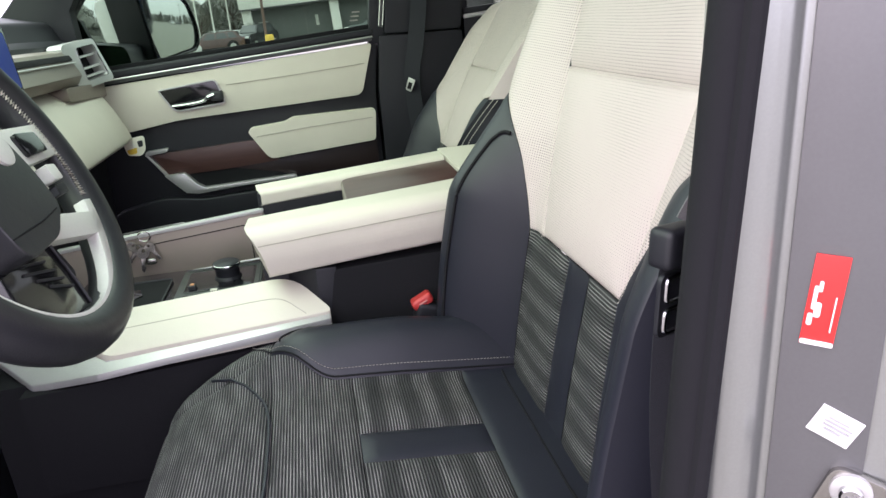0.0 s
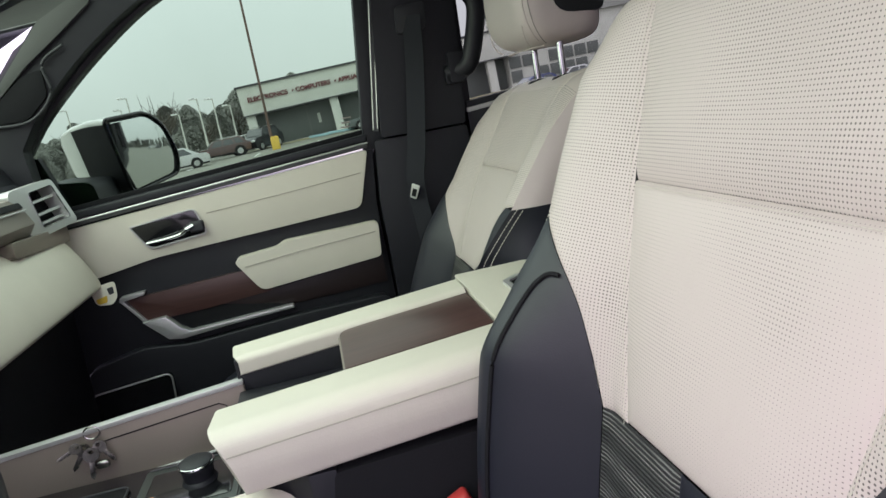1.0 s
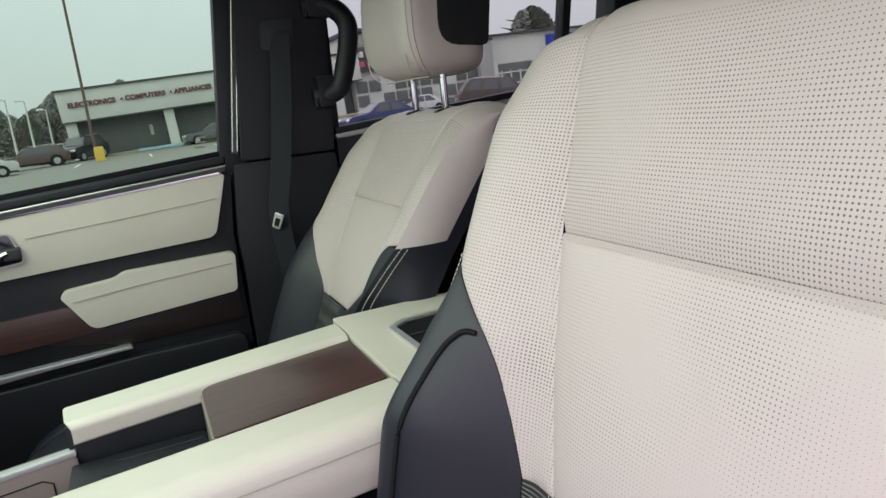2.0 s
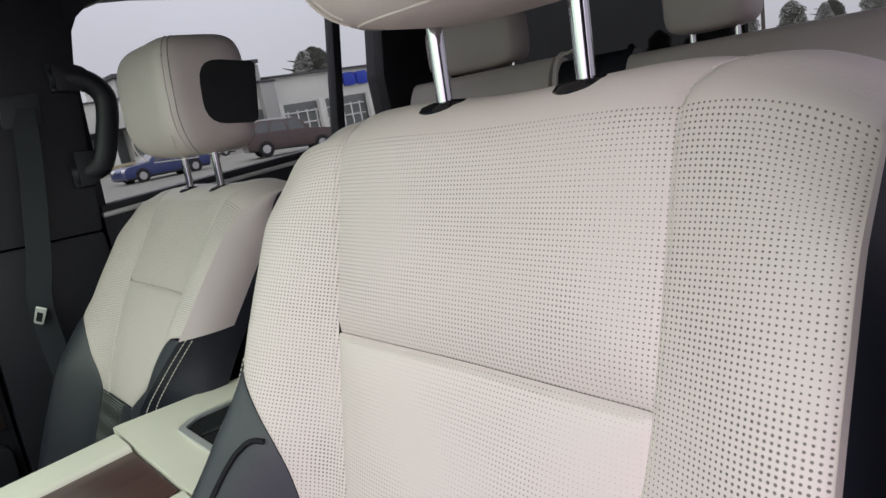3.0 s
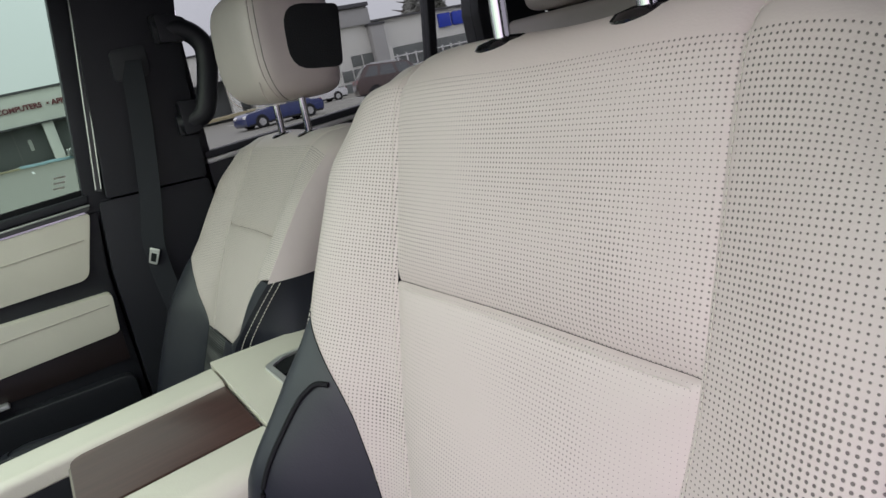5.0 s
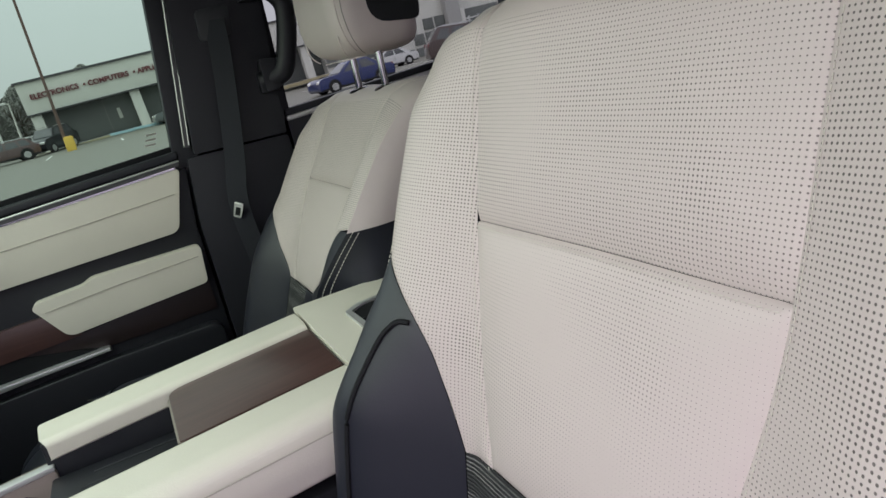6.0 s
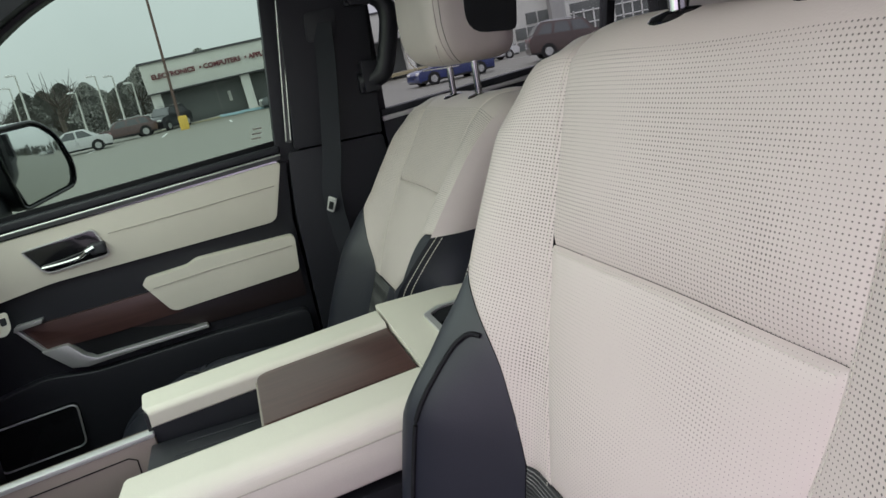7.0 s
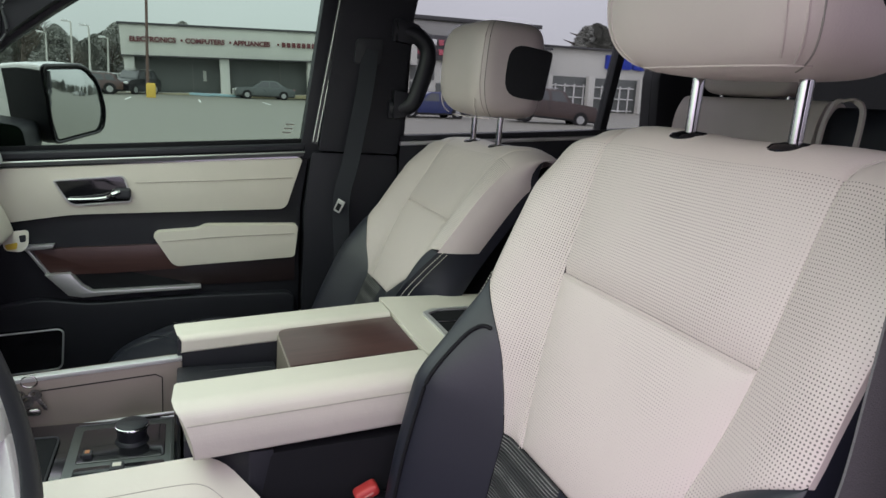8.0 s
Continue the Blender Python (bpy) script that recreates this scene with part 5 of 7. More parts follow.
# ---------------------------------------------------------------- dashboard and wheel
def dashboard():
    d = thing("dashboard", (-0.75, 1.1, 1.0), "black dashboard with cream padded glovebox and silver-framed vent", "dashboard")
    part("dash_core", prism([(-0.66, 0.80), (-0.64, 1.28), (-0.655, 1.45), (-0.66, 1.56), (-0.72, 1.60), (-1.15, 1.58), (-1.15, 0.80)], "xz", 0.30, 1.90, 0.01), M_TRIM, d)
    rows = []
    shape = smooth_line([(-0.675, 0, 1.474), (-0.640, 0, 1.462), (-0.606, 0, 1.434), (-0.582, 0, 1.395), (-0.564, 0, 1.355), (-0.553, 0, 1.322), (-0.554, 0, 1.310), (-0.570, 0, 1.304), (-0.64, 0, 1.298), (-0.70, 0, 1.295)], 5)
    for q in shape:
        row = []
        for j in range(33):
            y = 1.10 + 0.80 * j / 32
            end = step(y, 1.86, 1.90)
            row.append((q.x - 0.022 * end, y - 0.006 * end, q.z + (1.37 - q.z) * 0.10 * end))
        row.append((q.x - 0.06, 1.902, q.z + (1.37 - q.z) * 0.2))
        rows.append(row)
    part("glovebox_pad", sheet(rows), M_SOFT, d, "cream leather padded face")
    part("trim_band", prism([(-0.615, 1.468), (-0.600, 1.490), (-0.625, 1.545), (-0.66, 1.55), (-0.66, 1.468)], "xz", 1.08, 1.735, 0.004), M_TAUPE, d, "taupe metallic band")
    part("band_line", tube([(-0.609, 1.10, 1.520), (-0.609, 1.73, 1.520)], 0.0022, 6), M_SATIN, d, "thin silver line")
    part("band_slot", prism([(-0.625, 1.522), (-0.612, 1.526), (-0.618, 1.537), (-0.63, 1.538)], "xz", 1.10, 1.73, 0.001), M_RUBBER, d)
    # the outer vent: its leaning face is given by four corners
    tl, tr, br, bl = Vector((-0.630, 1.700, 1.562)), Vector((-0.605, 1.885, 1.572)), Vector((-0.574, 1.885, 1.468)), Vector((-0.617, 1.740, 1.458))
    face = (tr - tl).cross(bl - tl).normalized()
    face = face if face.x > 0 else -face
    def on_vent(bm):
        for v in bm.verts:
            a, b, h = v.co
            v.co = tl.lerp(tr, a).lerp(bl.lerp(br, a), b) + face * h
        return bm
    rim = rounded([(0.0, 0.02), (1.0, 0.0), (1.02, 1.0), (-0.02, 1.04)], [0.16, 0.10, 0.12, 0.16])
    mouth = rounded([(0.38, 0.14), (0.92, 0.12), (0.92, 0.86), (0.28, 0.88)], 0.06)
    vent = part("vent_frame", on_vent(ring_plate(rim, mouth, -0.03, 0.004)), M_SATIN, d, "satin silver frame")
    part("vent_well", on_vent(prism([(0.2, 0.05), (0.98, 0.05), (0.98, 0.95), (0.2, 0.95)], "xy", -0.045, -0.028)), M_RUBBER, vent)
    part("frame_lip", on_vent(tube([(a, b, 0.004) for a, b in mouth], 0.0016, 6, closed=True)), M_CHROME, vent, "bright inner lip")
    for k in (0.34, 0.60, 0.78):
        part("vent_slat", on_vent(prism(rounded([(0.27, k), (0.93, k - 0.02), (0.93, k + 0.025), (0.27, k + 0.045)], 0.01), "xy", -0.016, -0.004)), M_SATIN, vent)
    part("under_vent", prism(rounded([(1.60, 1.44), (1.895, 1.425), (1.895, 1.462), (1.735, 1.466), (1.60, 1.470)], 0.01), "yz", -0.66, -0.600, 0.008, 3), M_TAUPE, d, "taupe metallic lower edge")
    scr = part("display_screen", prism(rounded([(1.00, 1.470), (1.337, 1.487), (1.312, 1.600), (1.00, 1.640)], 0.008), "yz", -0.600, -0.588, 0.003), M_GLOSSBLACK, d, "centre display with blue protective film")
    part("protective_film", prism(rounded([(1.01, 1.480), (1.329, 1.495), (1.305, 1.590), (1.01, 1.628)], 0.006), "yz", -0.5875, -0.5868), paint("blue_film", (0.03, 0.07, 0.42), 0.3), scr, "blue protective film")
    tag = part("paper_tag", prism(rounded([(-0.580, 1.312), (-0.522, 1.320), (-0.524, 1.282), (-0.538, 1.266), (-0.572, 1.270)], 0.010), "xz", 1.851, 1.853), paint("cream_paper", (0.80, 0.77, 0.66), 0.8), d, "pale paper tag with yellow end")
    part("tag_band", prism(rounded([(-0.572, 1.284), (-0.545, 1.290), (-0.548, 1.274), (-0.568, 1.272)], 0.004), "xz", 1.8500, 1.8508), paint("yellow_print", (0.75, 0.5, 0.05), 0.7), tag, "yellow print")
    part("tag_mark", prism(rounded([(-0.542, 1.306), (-0.528, 1.308), (-0.529, 1.292), (-0.540, 1.290)], 0.003), "xz", 1.8500, 1.8508), M_TRIM2, tag, "dark printed mark")
    part("dash_top", prism([(-0.67, 1.556), (-0.70, 1.615), (-0.80, 1.635), (-1.2, 1.62), (-1.2, 1.55)], "xz", 0.30, 1.91, 0.012, 3), M_TRIM, d, "black dash top pad")


dashboard()


def wheel():
    w = thing("steering_wheel", (-0.42, SEAT_Y, 1.44), "black leather steering wheel with satin silver spokes", "steering wheel")
    m = Matrix.Translation((-0.405, SEAT_Y + 0.010, 1.452)) @ pose(0, 0, 0, 0, 65, 0)
    def put(name, bm, mat, label="", parent=None):
        bm.transform(m)
        return part(name, bm, mat, parent or w, label)
    R = 0.185
    ring = [(R * math.cos(2 * math.pi * i / 64), R * math.sin(2 * math.pi * i / 64), 0) for i in range(64)]
    rim = put("rim", tube(ring, 0.0225, 16, closed=True, flat=1.1), M_RIM_LEATHER, "black leather rim")
    def arc(r, a):
        return (r * math.cos(radians(a)), r * math.sin(radians(a)))
    band = [arc(0.171, a) for a in range(62, -61, -4)] + [arc(0.164 - 0.012 * step(a, 4, 46), a) for a in range(-60, 63, 4)]
    put("inner_trim", prism(band, "xy", 0.001, 0.016, 0.0015), M_PALESILVER, "satin silver inlay", rim)
    zig = [(*arc(0.1605 if i % 2 else 0.1740, 64 + 1.15 * i), 0.013 if i % 2 else 0.015) for i in range(64)]
    put("rim_lacing", tube(zig, 0.0013, 5), M_STITCH, "pale laced thread", rim)
    zag = [(*arc(0.1740 if i % 2 else 0.1605, 64 + 1.15 * i), 0.015 if i % 2 else 0.013) for i in range(64)]
    put("rim_lacing", tube(zag, 0.0013, 5), M_STITCHD, "grey laced thread", rim)
    put("hub", prism(rounded([(-0.085, -0.100), (-0.085, 0.012), (0.020, 0.034), (0.064, 0.030), (0.086, -0.016), (0.088, -0.095)], [0.03, 0.03, 0.03, 0.014, 0.012, 0.02]), "xy", 0.0, 0.034, 0.011, 4), M_RIM_LEATHER, "black airbag cover")
    put("hub_seam", tube([(0.064, -0.095, 0.0335), (0.066, -0.03, 0.0345), (0.064, 0.016, 0.0335)], 0.0010, 6), M_RUBBER)
    put("hub_badge", lathe([(0.020, 0.0), (0.020, 0.003), (0.017, 0.004), (0.0, 0.003)], (-0.01, -0.030, 0.046)), M_PALESILVER, "plain chrome badge")
    for sg in (1, -1):
        put("spoke", prism(rounded([(-0.03, sg * 0.07), (0.015, sg * 0.07), (0.018, sg * 0.172), (-0.022, sg * 0.172)], 0.008), "xy", -0.004, 0.014, 0.004), M_PALESILVER, "satin silver spoke")
        put("button_pad", prism(rounded([(-0.020, sg * 0.085), (0.008, sg * 0.085), (0.010, sg * 0.135), (-0.014, sg * 0.135)], 0.006), "xy", 0.014, 0.020, 0.002), M_GLOSSBLACK, "black switch pad")
        put("switch", prism(rounded([(0.022, sg * 0.092), (0.042, sg * 0.090), (0.044, sg * 0.112), (0.026, sg * 0.116)], 0.004), "xy", 0.004, 0.022, 0.002), M_PALESILVER, "pale silver switch")
        put("switch_stalk", prism(rounded([(0.046, sg * 0.096), (0.058, sg * 0.094), (0.060, sg * 0.120), (0.048, sg * 0.122)], 0.003), "xy", 0.0, 0.014, 0.002), M_TRIM2)
    put("lower_spoke", prism(rounded([(0.064, 0.022), (0.094, 0.135), (0.120, 0.134), (0.113, 0.096), (0.087, -0.006)], [0.003, 0.012, 0.012, 0.012, 0.003]), "xy", 0.0, 0.016, 0.003), M_PALESILVER, "broad satin silver spoke")
    put("lower_panel", prism(rounded([(0.06, -0.085), (0.088, 0.018), (0.164, 0.004), (0.158, -0.050), (0.120, -0.105)], 0.008), "xy", -0.012, 0.002, 0.003), M_GLOSSBLACK, "gloss black lower panel")
    for k in range(4):
        put("panel_rib", tube([(0.085 + 0.012 * k, -0.075 + 0.012 * k, 0.003), (0.100 + 0.012 * k, -0.015 + 0.004 * k, 0.003)], 0.0016, 6), M_TRIM2)
    put("panel_edge", tube([(0.090, 0.016, 0.003), (0.128, 0.012, 0.003), (0.162, 0.003, 0.003)], 0.0016, 6), M_TRIM2)
    put("lower_cover", prism(rounded([(0.05, -0.05), (0.05, 0.09), (0.140, 0.095), (0.165, 0.0), (0.165, -0.05)], 0.01), "xy", -0.05, -0.030, 0.004), M_TRIM2, "dark lower cover")
    for k in range(5):
        put("cover_slot", prism([(0.112, 0.070 - 0.010 * k), (0.112, 0.066 - 0.010 * k), (0.134, 0.058 - 0.009 * k), (0.134, 0.062 - 0.009 * k)], "xy", -0.030, -0.028), M_RUBBER)
    put("column", lathe([(0.05, -0.16), (0.055, -0.03), (0.045, -0.01), (0.0, -0.01)], (0, 0, 0)), M_TRIM, "black column shroud")


wheel()


# ---------------------------------------------------------------- near pillar and belt
def near_pillar():
    p = thing("body_pillar", (0.2, 0.24, 0.75), "silver painted door pillar with black rubber seal", "pillar", kind="structure")
    part("painted_jamb", prism([(0.122, 0.285), (0.112, 0.264), (0.119, 0.2565), (0.124, 0.2510), (0.130, 0.2475), (0.137, 0.2458), (0.144, 0.2462), (0.152, 0.2490), (0.194, 0.214), (0.206, 0.207), (0.26, 0.19), (0.34, 0.20), (0.34, 0.30)], "xy", 0.75, 2.08, 0.002), M_BODY, p, "silver painted jamb")
    # same silver paint as the jamb; this face's shade is put into the grey
    part("jamb_face", prism([(0.1535, 0.2438), (0.1900, 0.2143), (0.1925, 0.2174), (0.1560, 0.2469)], "xy", 0.76, 2.05, 0.0008), paint("grey_jamb_paint", (0.155, 0.157, 0.16), 0.38, metal=0.6, scale=500, big=7.0, wear=0.12, bump=0.0), p, "inner face of the silver jamb, shade put into its grey")
    part("door_seal", tube([(0.1095 + 0.05 * (z - 1.4), 0.252, z) for z in (0.75, 1.2, 1.6, 2.06)], 0.0125, 12), M_RUBBER, p, "black rubber door seal")
    part("seal_lip", tube([(0.1115 + 0.05 * (z - 1.4), 0.241, z) for z in (0.75, 1.2, 1.6, 2.06)], 0.0060, 8), M_RUBBER, p)
    part("inner_cover", prism(rounded([(0.142, 0.275), (0.168, 0.315), (0.33, 0.325), (0.34, 0.28)], 0.01), "xy", 0.78, 2.06, 0.004), M_TRIM, p, "black pillar trim")
    s = part("red_sticker", box((0, 0, 0), (0.0160, 0.001, 0.0515), 0.0003), paint("red_label", (0.72, 0.03, 0.025), 0.4, bump=0.0), p, "red warning label with pale marks")
    m = Matrix.Translation((0.1670, 0.2318, 1.4107)) @ pose(0, 0, 0, 0, 4, -39)
    s.data.transform(m)
    lm = paint("label_white", (0.78, 0.77, 0.75), 0.5, bump=0.0)
    for dx, dz, w, h in ((0.63 * a, 0.83 * b, 0.63 * c, 0.83 * d) for a, b, c, d in ((-0.0075, 0.002, 0.0032, 0.016), (-0.004, -0.006, 0.005, 0.010), (-0.0085, -0.013, 0.004, 0.008), (-0.0045, 0.010, 0.003, 0.007), (0.008, -0.008, 0.0010, 0.024), (0.0, -0.029, 0.025, 0.003))):
        b = part("label_bar", prism(rounded([(dx - w / 2, dz - h / 2), (dx + w / 2, dz - h / 2), (dx + w / 2, dz + h / 2), (dx - w / 2, dz + h / 2)], min(w, h) * 0.45), "xz", -0.0015, -0.0005), lm, s)
        b.data.transform(m)
    s2 = part("white_sticker", box((0, 0, 0), (0.0225, 0.001, 0.0185), 0.0003), lm, p, "white data label")
    m2 = Matrix.Translation((0.1768, 0.2240, 1.3375)) @ pose(0, 0, 0, 0, 24, -39)
    s2.data.transform(m2)
    for dx, dz, w in ((0.0, 0.004, 0.011), (0.001, 0.0015, 0.015), (0.001, -0.001, 0.014), (0.0, -0.0035, 0.009)):
        b = part("label_bar", box((dx, -0.001, dz), (w, 0.001, 0.0011)), paint("faded_print", (0.35, 0.35, 0.36), 0.6), s2)
        b.data.transform(m2)
    m3 = Matrix.Translation((0.186, 0.2142, 1.294)) @ pose(0, 0, 0, 0, 18, -39)
    for nm, bm, mat, lb in (("striker_plate", prism(rounded([(-0.017, -0.019), (0.017, -0.019), (0.017, 0.016), (-0.017, 0.016)], 0.009), "xz", -0.001, 0.004, 0.001), M_KEY, "steel striker plate"),
                            ("striker_washer", lathe([(0.0105, 0.0), (0.0105, -0.003), (0.0085, -0.0042), (0.0, -0.0042)], (-0.004, -0.001, 0.006), axis="y"), M_SATIN, "steel washer"),
                            ("striker_bolt", lathe([(0.0062, 0.0), (0.0062, -0.0075), (0.0050, -0.0085), (0.0030, -0.0085), (0.0026, -0.0060), (0.0, -0.0060)], (-0.004, -0.001, 0.006), axis="y"), M_CHROME, "socket-head bolt"),
                            ("door_striker", tube(smooth_line([(0.006, 0.0, -0.004), (0.007, -0.024, -0.005), (0.012, -0.032, -0.008), (0.020, -0.032, -0.012), (0.026, -0.024, -0.014), (0.027, 0.0, -0.014)], 5), 0.0048, 10), M_CHROME, "steel striker loop")):
        o = part(nm, bm, mat, p, lb)
        o.data.transform(m3)
    b = thing("seat_belt", (0.17, 0.36, 1.0), "dark seat belt beside the driver seat with painted grey sheen, tongue and stop", "seat belt")
    part("webbing", ribbon(smooth_line([(0.224, 0.345, 1.98), (0.219, 0.352, 1.80), (0.213, 0.353, 1.66), (0.208, 0.352, 1.56), (0.200, 0.351, 1.468), (0.176, 0.354, 1.412)], 6), 0.047, 0.002, (1, -0.22, 0)), M_WEB, b)
    part("lower_webbing", ribbon(smooth_line([(0.176, 0.3575, 1.412), (0.172, 0.366, 1.36), (0.175, 0.370, 1.2), (0.20, 0.355, 0.9)], 6), 0.047, 0.002, (1, -0.22, 0)), M_STRAP, b, "dark belt webbing")
    part("belt_guide", ribbon(smooth_line([(0.135, 0.340, 1.80), (0.164, 0.341, 1.70), (0.178, 0.342, 1.645), (0.200, 0.342, 1.607), (0.232, 0.343, 1.540), (0.250, 0.343, 1.50)], 6), 0.056, 0.003, (1, 0.0, 0.15), 0.011), M_SLEEVE, b, "blue-grey belt sleeve")
    part("tongue_cover", box((0.158, 0.357, 1.403), (0.048, 0.021, 0.029), 0.006, 3, (0, 5, 24)), M_TRIM, b, "black tongue cover")
    t = part("tongue", prism(rounded([(-0.0175, -0.024), (0.0175, -0.024), (0.0175, 0.024), (-0.0175, 0.024)], 0.007), "xz", -0.0018, 0.0018, 0.0006), M_TRIM, b, "black coated tongue")
    mt = Matrix.Translation((0.1525, 0.354, 1.361)) @ pose(0, 0, 0, 0, 4, 24)
    for z0, z1, hw in ((-0.020, -0.003, 0.0125), (0.003, 0.021, 0.0125)):
        u = part("tongue_rim", tube([(x, -0.0026, z) for x, z in rounded([(-hw, z0), (hw, z0), (hw, z1), (-hw, z1)], 0.005)], 0.0016, 6, closed=True, up=(0, 1, 0)), M_CHROME, t, "chrome opening rim")
        u.data.transform(mt)
    t.data.transform(mt)


near_pillar()

# ---------------------------------------------------------------- rear seats and rear wall
def rear_bench():
    b = thing("rear_seat", (1.2, 1.1, 0.80), "cream and grey leather rear bench seat", "car seat")
    part("bench_cushion", prism(rounded([(0.75, 1.0), (0.78, 1.09), (1.25, 1.07), (1.25, 0.85), (0.77, 0.85)], 0.04), "xz", 0.36, 1.86, 0.01), M_CREAM, b)
    for y0, y1, top in ((1.32, 1.83, 1.757), (0.36, 1.12, 1.730)):
        part("backrest", prism(rounded([(1.16, 1.05), (1.235, top - 0.05), (1.262, top), (1.33, top - 0.005), (1.36, 1.0)], [0.03, 0.05, 0.02, 0.03, 0.02]), "xz", y0, y1, 0.02, 4), M_CREAM, b)
    for y, z, half in ((1.60, 1.832, 0.160), (0.950, 1.818, 0.086)):
        hr = part("headrest", blob((1.30, y, z), (0.055, half, 0.072), 5.0), M_CREAM, b)
        for sg in (1, -1):
            part("post", lathe([(0.006, z - 0.12), (0.006, z - 0.05)], (1.305, y + sg * (half - 0.04), 0.0), n=12), M_CHROME, hr, "chrome")
    part("middle_backrest", prism(rounded([(1.19, 1.05), (1.262, 1.70), (1.29, 1.745), (1.33, 1.74), (1.36, 1.0)], [0.03, 0.05, 0.03, 0.03, 0.02]), "xz", 1.122, 1.318, 0.012, 4), M_BLACK, b, "black middle section")
    part("pull_loop", ribbon(smooth_line([(1.228, 1.300, 1.62), (1.235, 1.300, 1.70), (1.242, 1.288, 1.748), (1.244, 1.262, 1.757), (1.244, 1.235, 1.755), (1.240, 1.212, 1.740), (1.235, 1.204, 1.70), (1.228, 1.203, 1.62)], 6), 0.014, 0.006, (0.3, 1, 0)), M_CREAM, b, "pale grey loop edge")


rear_bench()
w = solid("rear_wall", join(box((1.60, 1.09, 1.2), (0.05, 1.75, 0.9), 0.005), box((1.60, 0.27, 1.85), (0.05, 0.2, 0.42)), box((1.60, 1.93, 1.85), (0.05, 0.2, 0.42)), box((1.60, 1.09, 2.04), (0.05, 1.75, 0.06))), M_TRIM, "black rear cab wall with a window", kind="structure")
rw = part("rear_window", box((1.60, 1.425, 1.83), (0.006, 0.79, 0.36)), M_PRIV)
ro = part("rear_sliding_window", box((1.604, 0.69, 1.83), (0.006, 0.66, 0.36)), M_CLEAR)
part("window_bar", box((1.60, 1.025, 1.83), (0.02, 0.022, 0.36), 0.003), M_RUBBER, ro, "black rubber bar")
tagged(ro, "grey rear window pane beside the dark one", kind="structure")
tagged(rw, "rear cab window glass", kind="structure")

# near side rear door, roof rail and body sides
solid("near_rear_door", prism([(0.345, 0.70), (1.6, 0.70), (1.6, 1.58), (0.345, 1.55)], "xz", 0.20, 0.28, 0.01), M_BODY, "silver near rear door", "car door", kind="structure")
nw = part("near_rear_window", prism([(0.36, 1.55), (1.6, 1.58), (1.5, 2.04), (0.40, 2.04)], "xz", 0.235, 0.240), M_SIDEGLASS)
tagged(nw, "near rear door glass", kind="structure")
solid("roof_panel", prism(rounded([(-0.22, 0.14), (-0.22, 2.06), (1.8, 2.06), (1.8, 0.14)], 0.08), "xy", 2.092, 2.12, 0.008), M_BODY, "silver painted roof", kind="structure")
solid("sill", box((0.2, 0.22, 0.66), (3.0, 0.14, 0.16), 0.02), M_BODY, "silver painted door sill", kind="structure")
ws = part("windscreen", sheet([[(-1.15 + 0.95 * i / 8, 0.25 + 1.65 * j / 8, 1.60 + 0.47 * i / 8) for j in range(9)] for i in range(9)]), M_SCREEN)
tagged(ws, "windscreen glass", kind="structure")


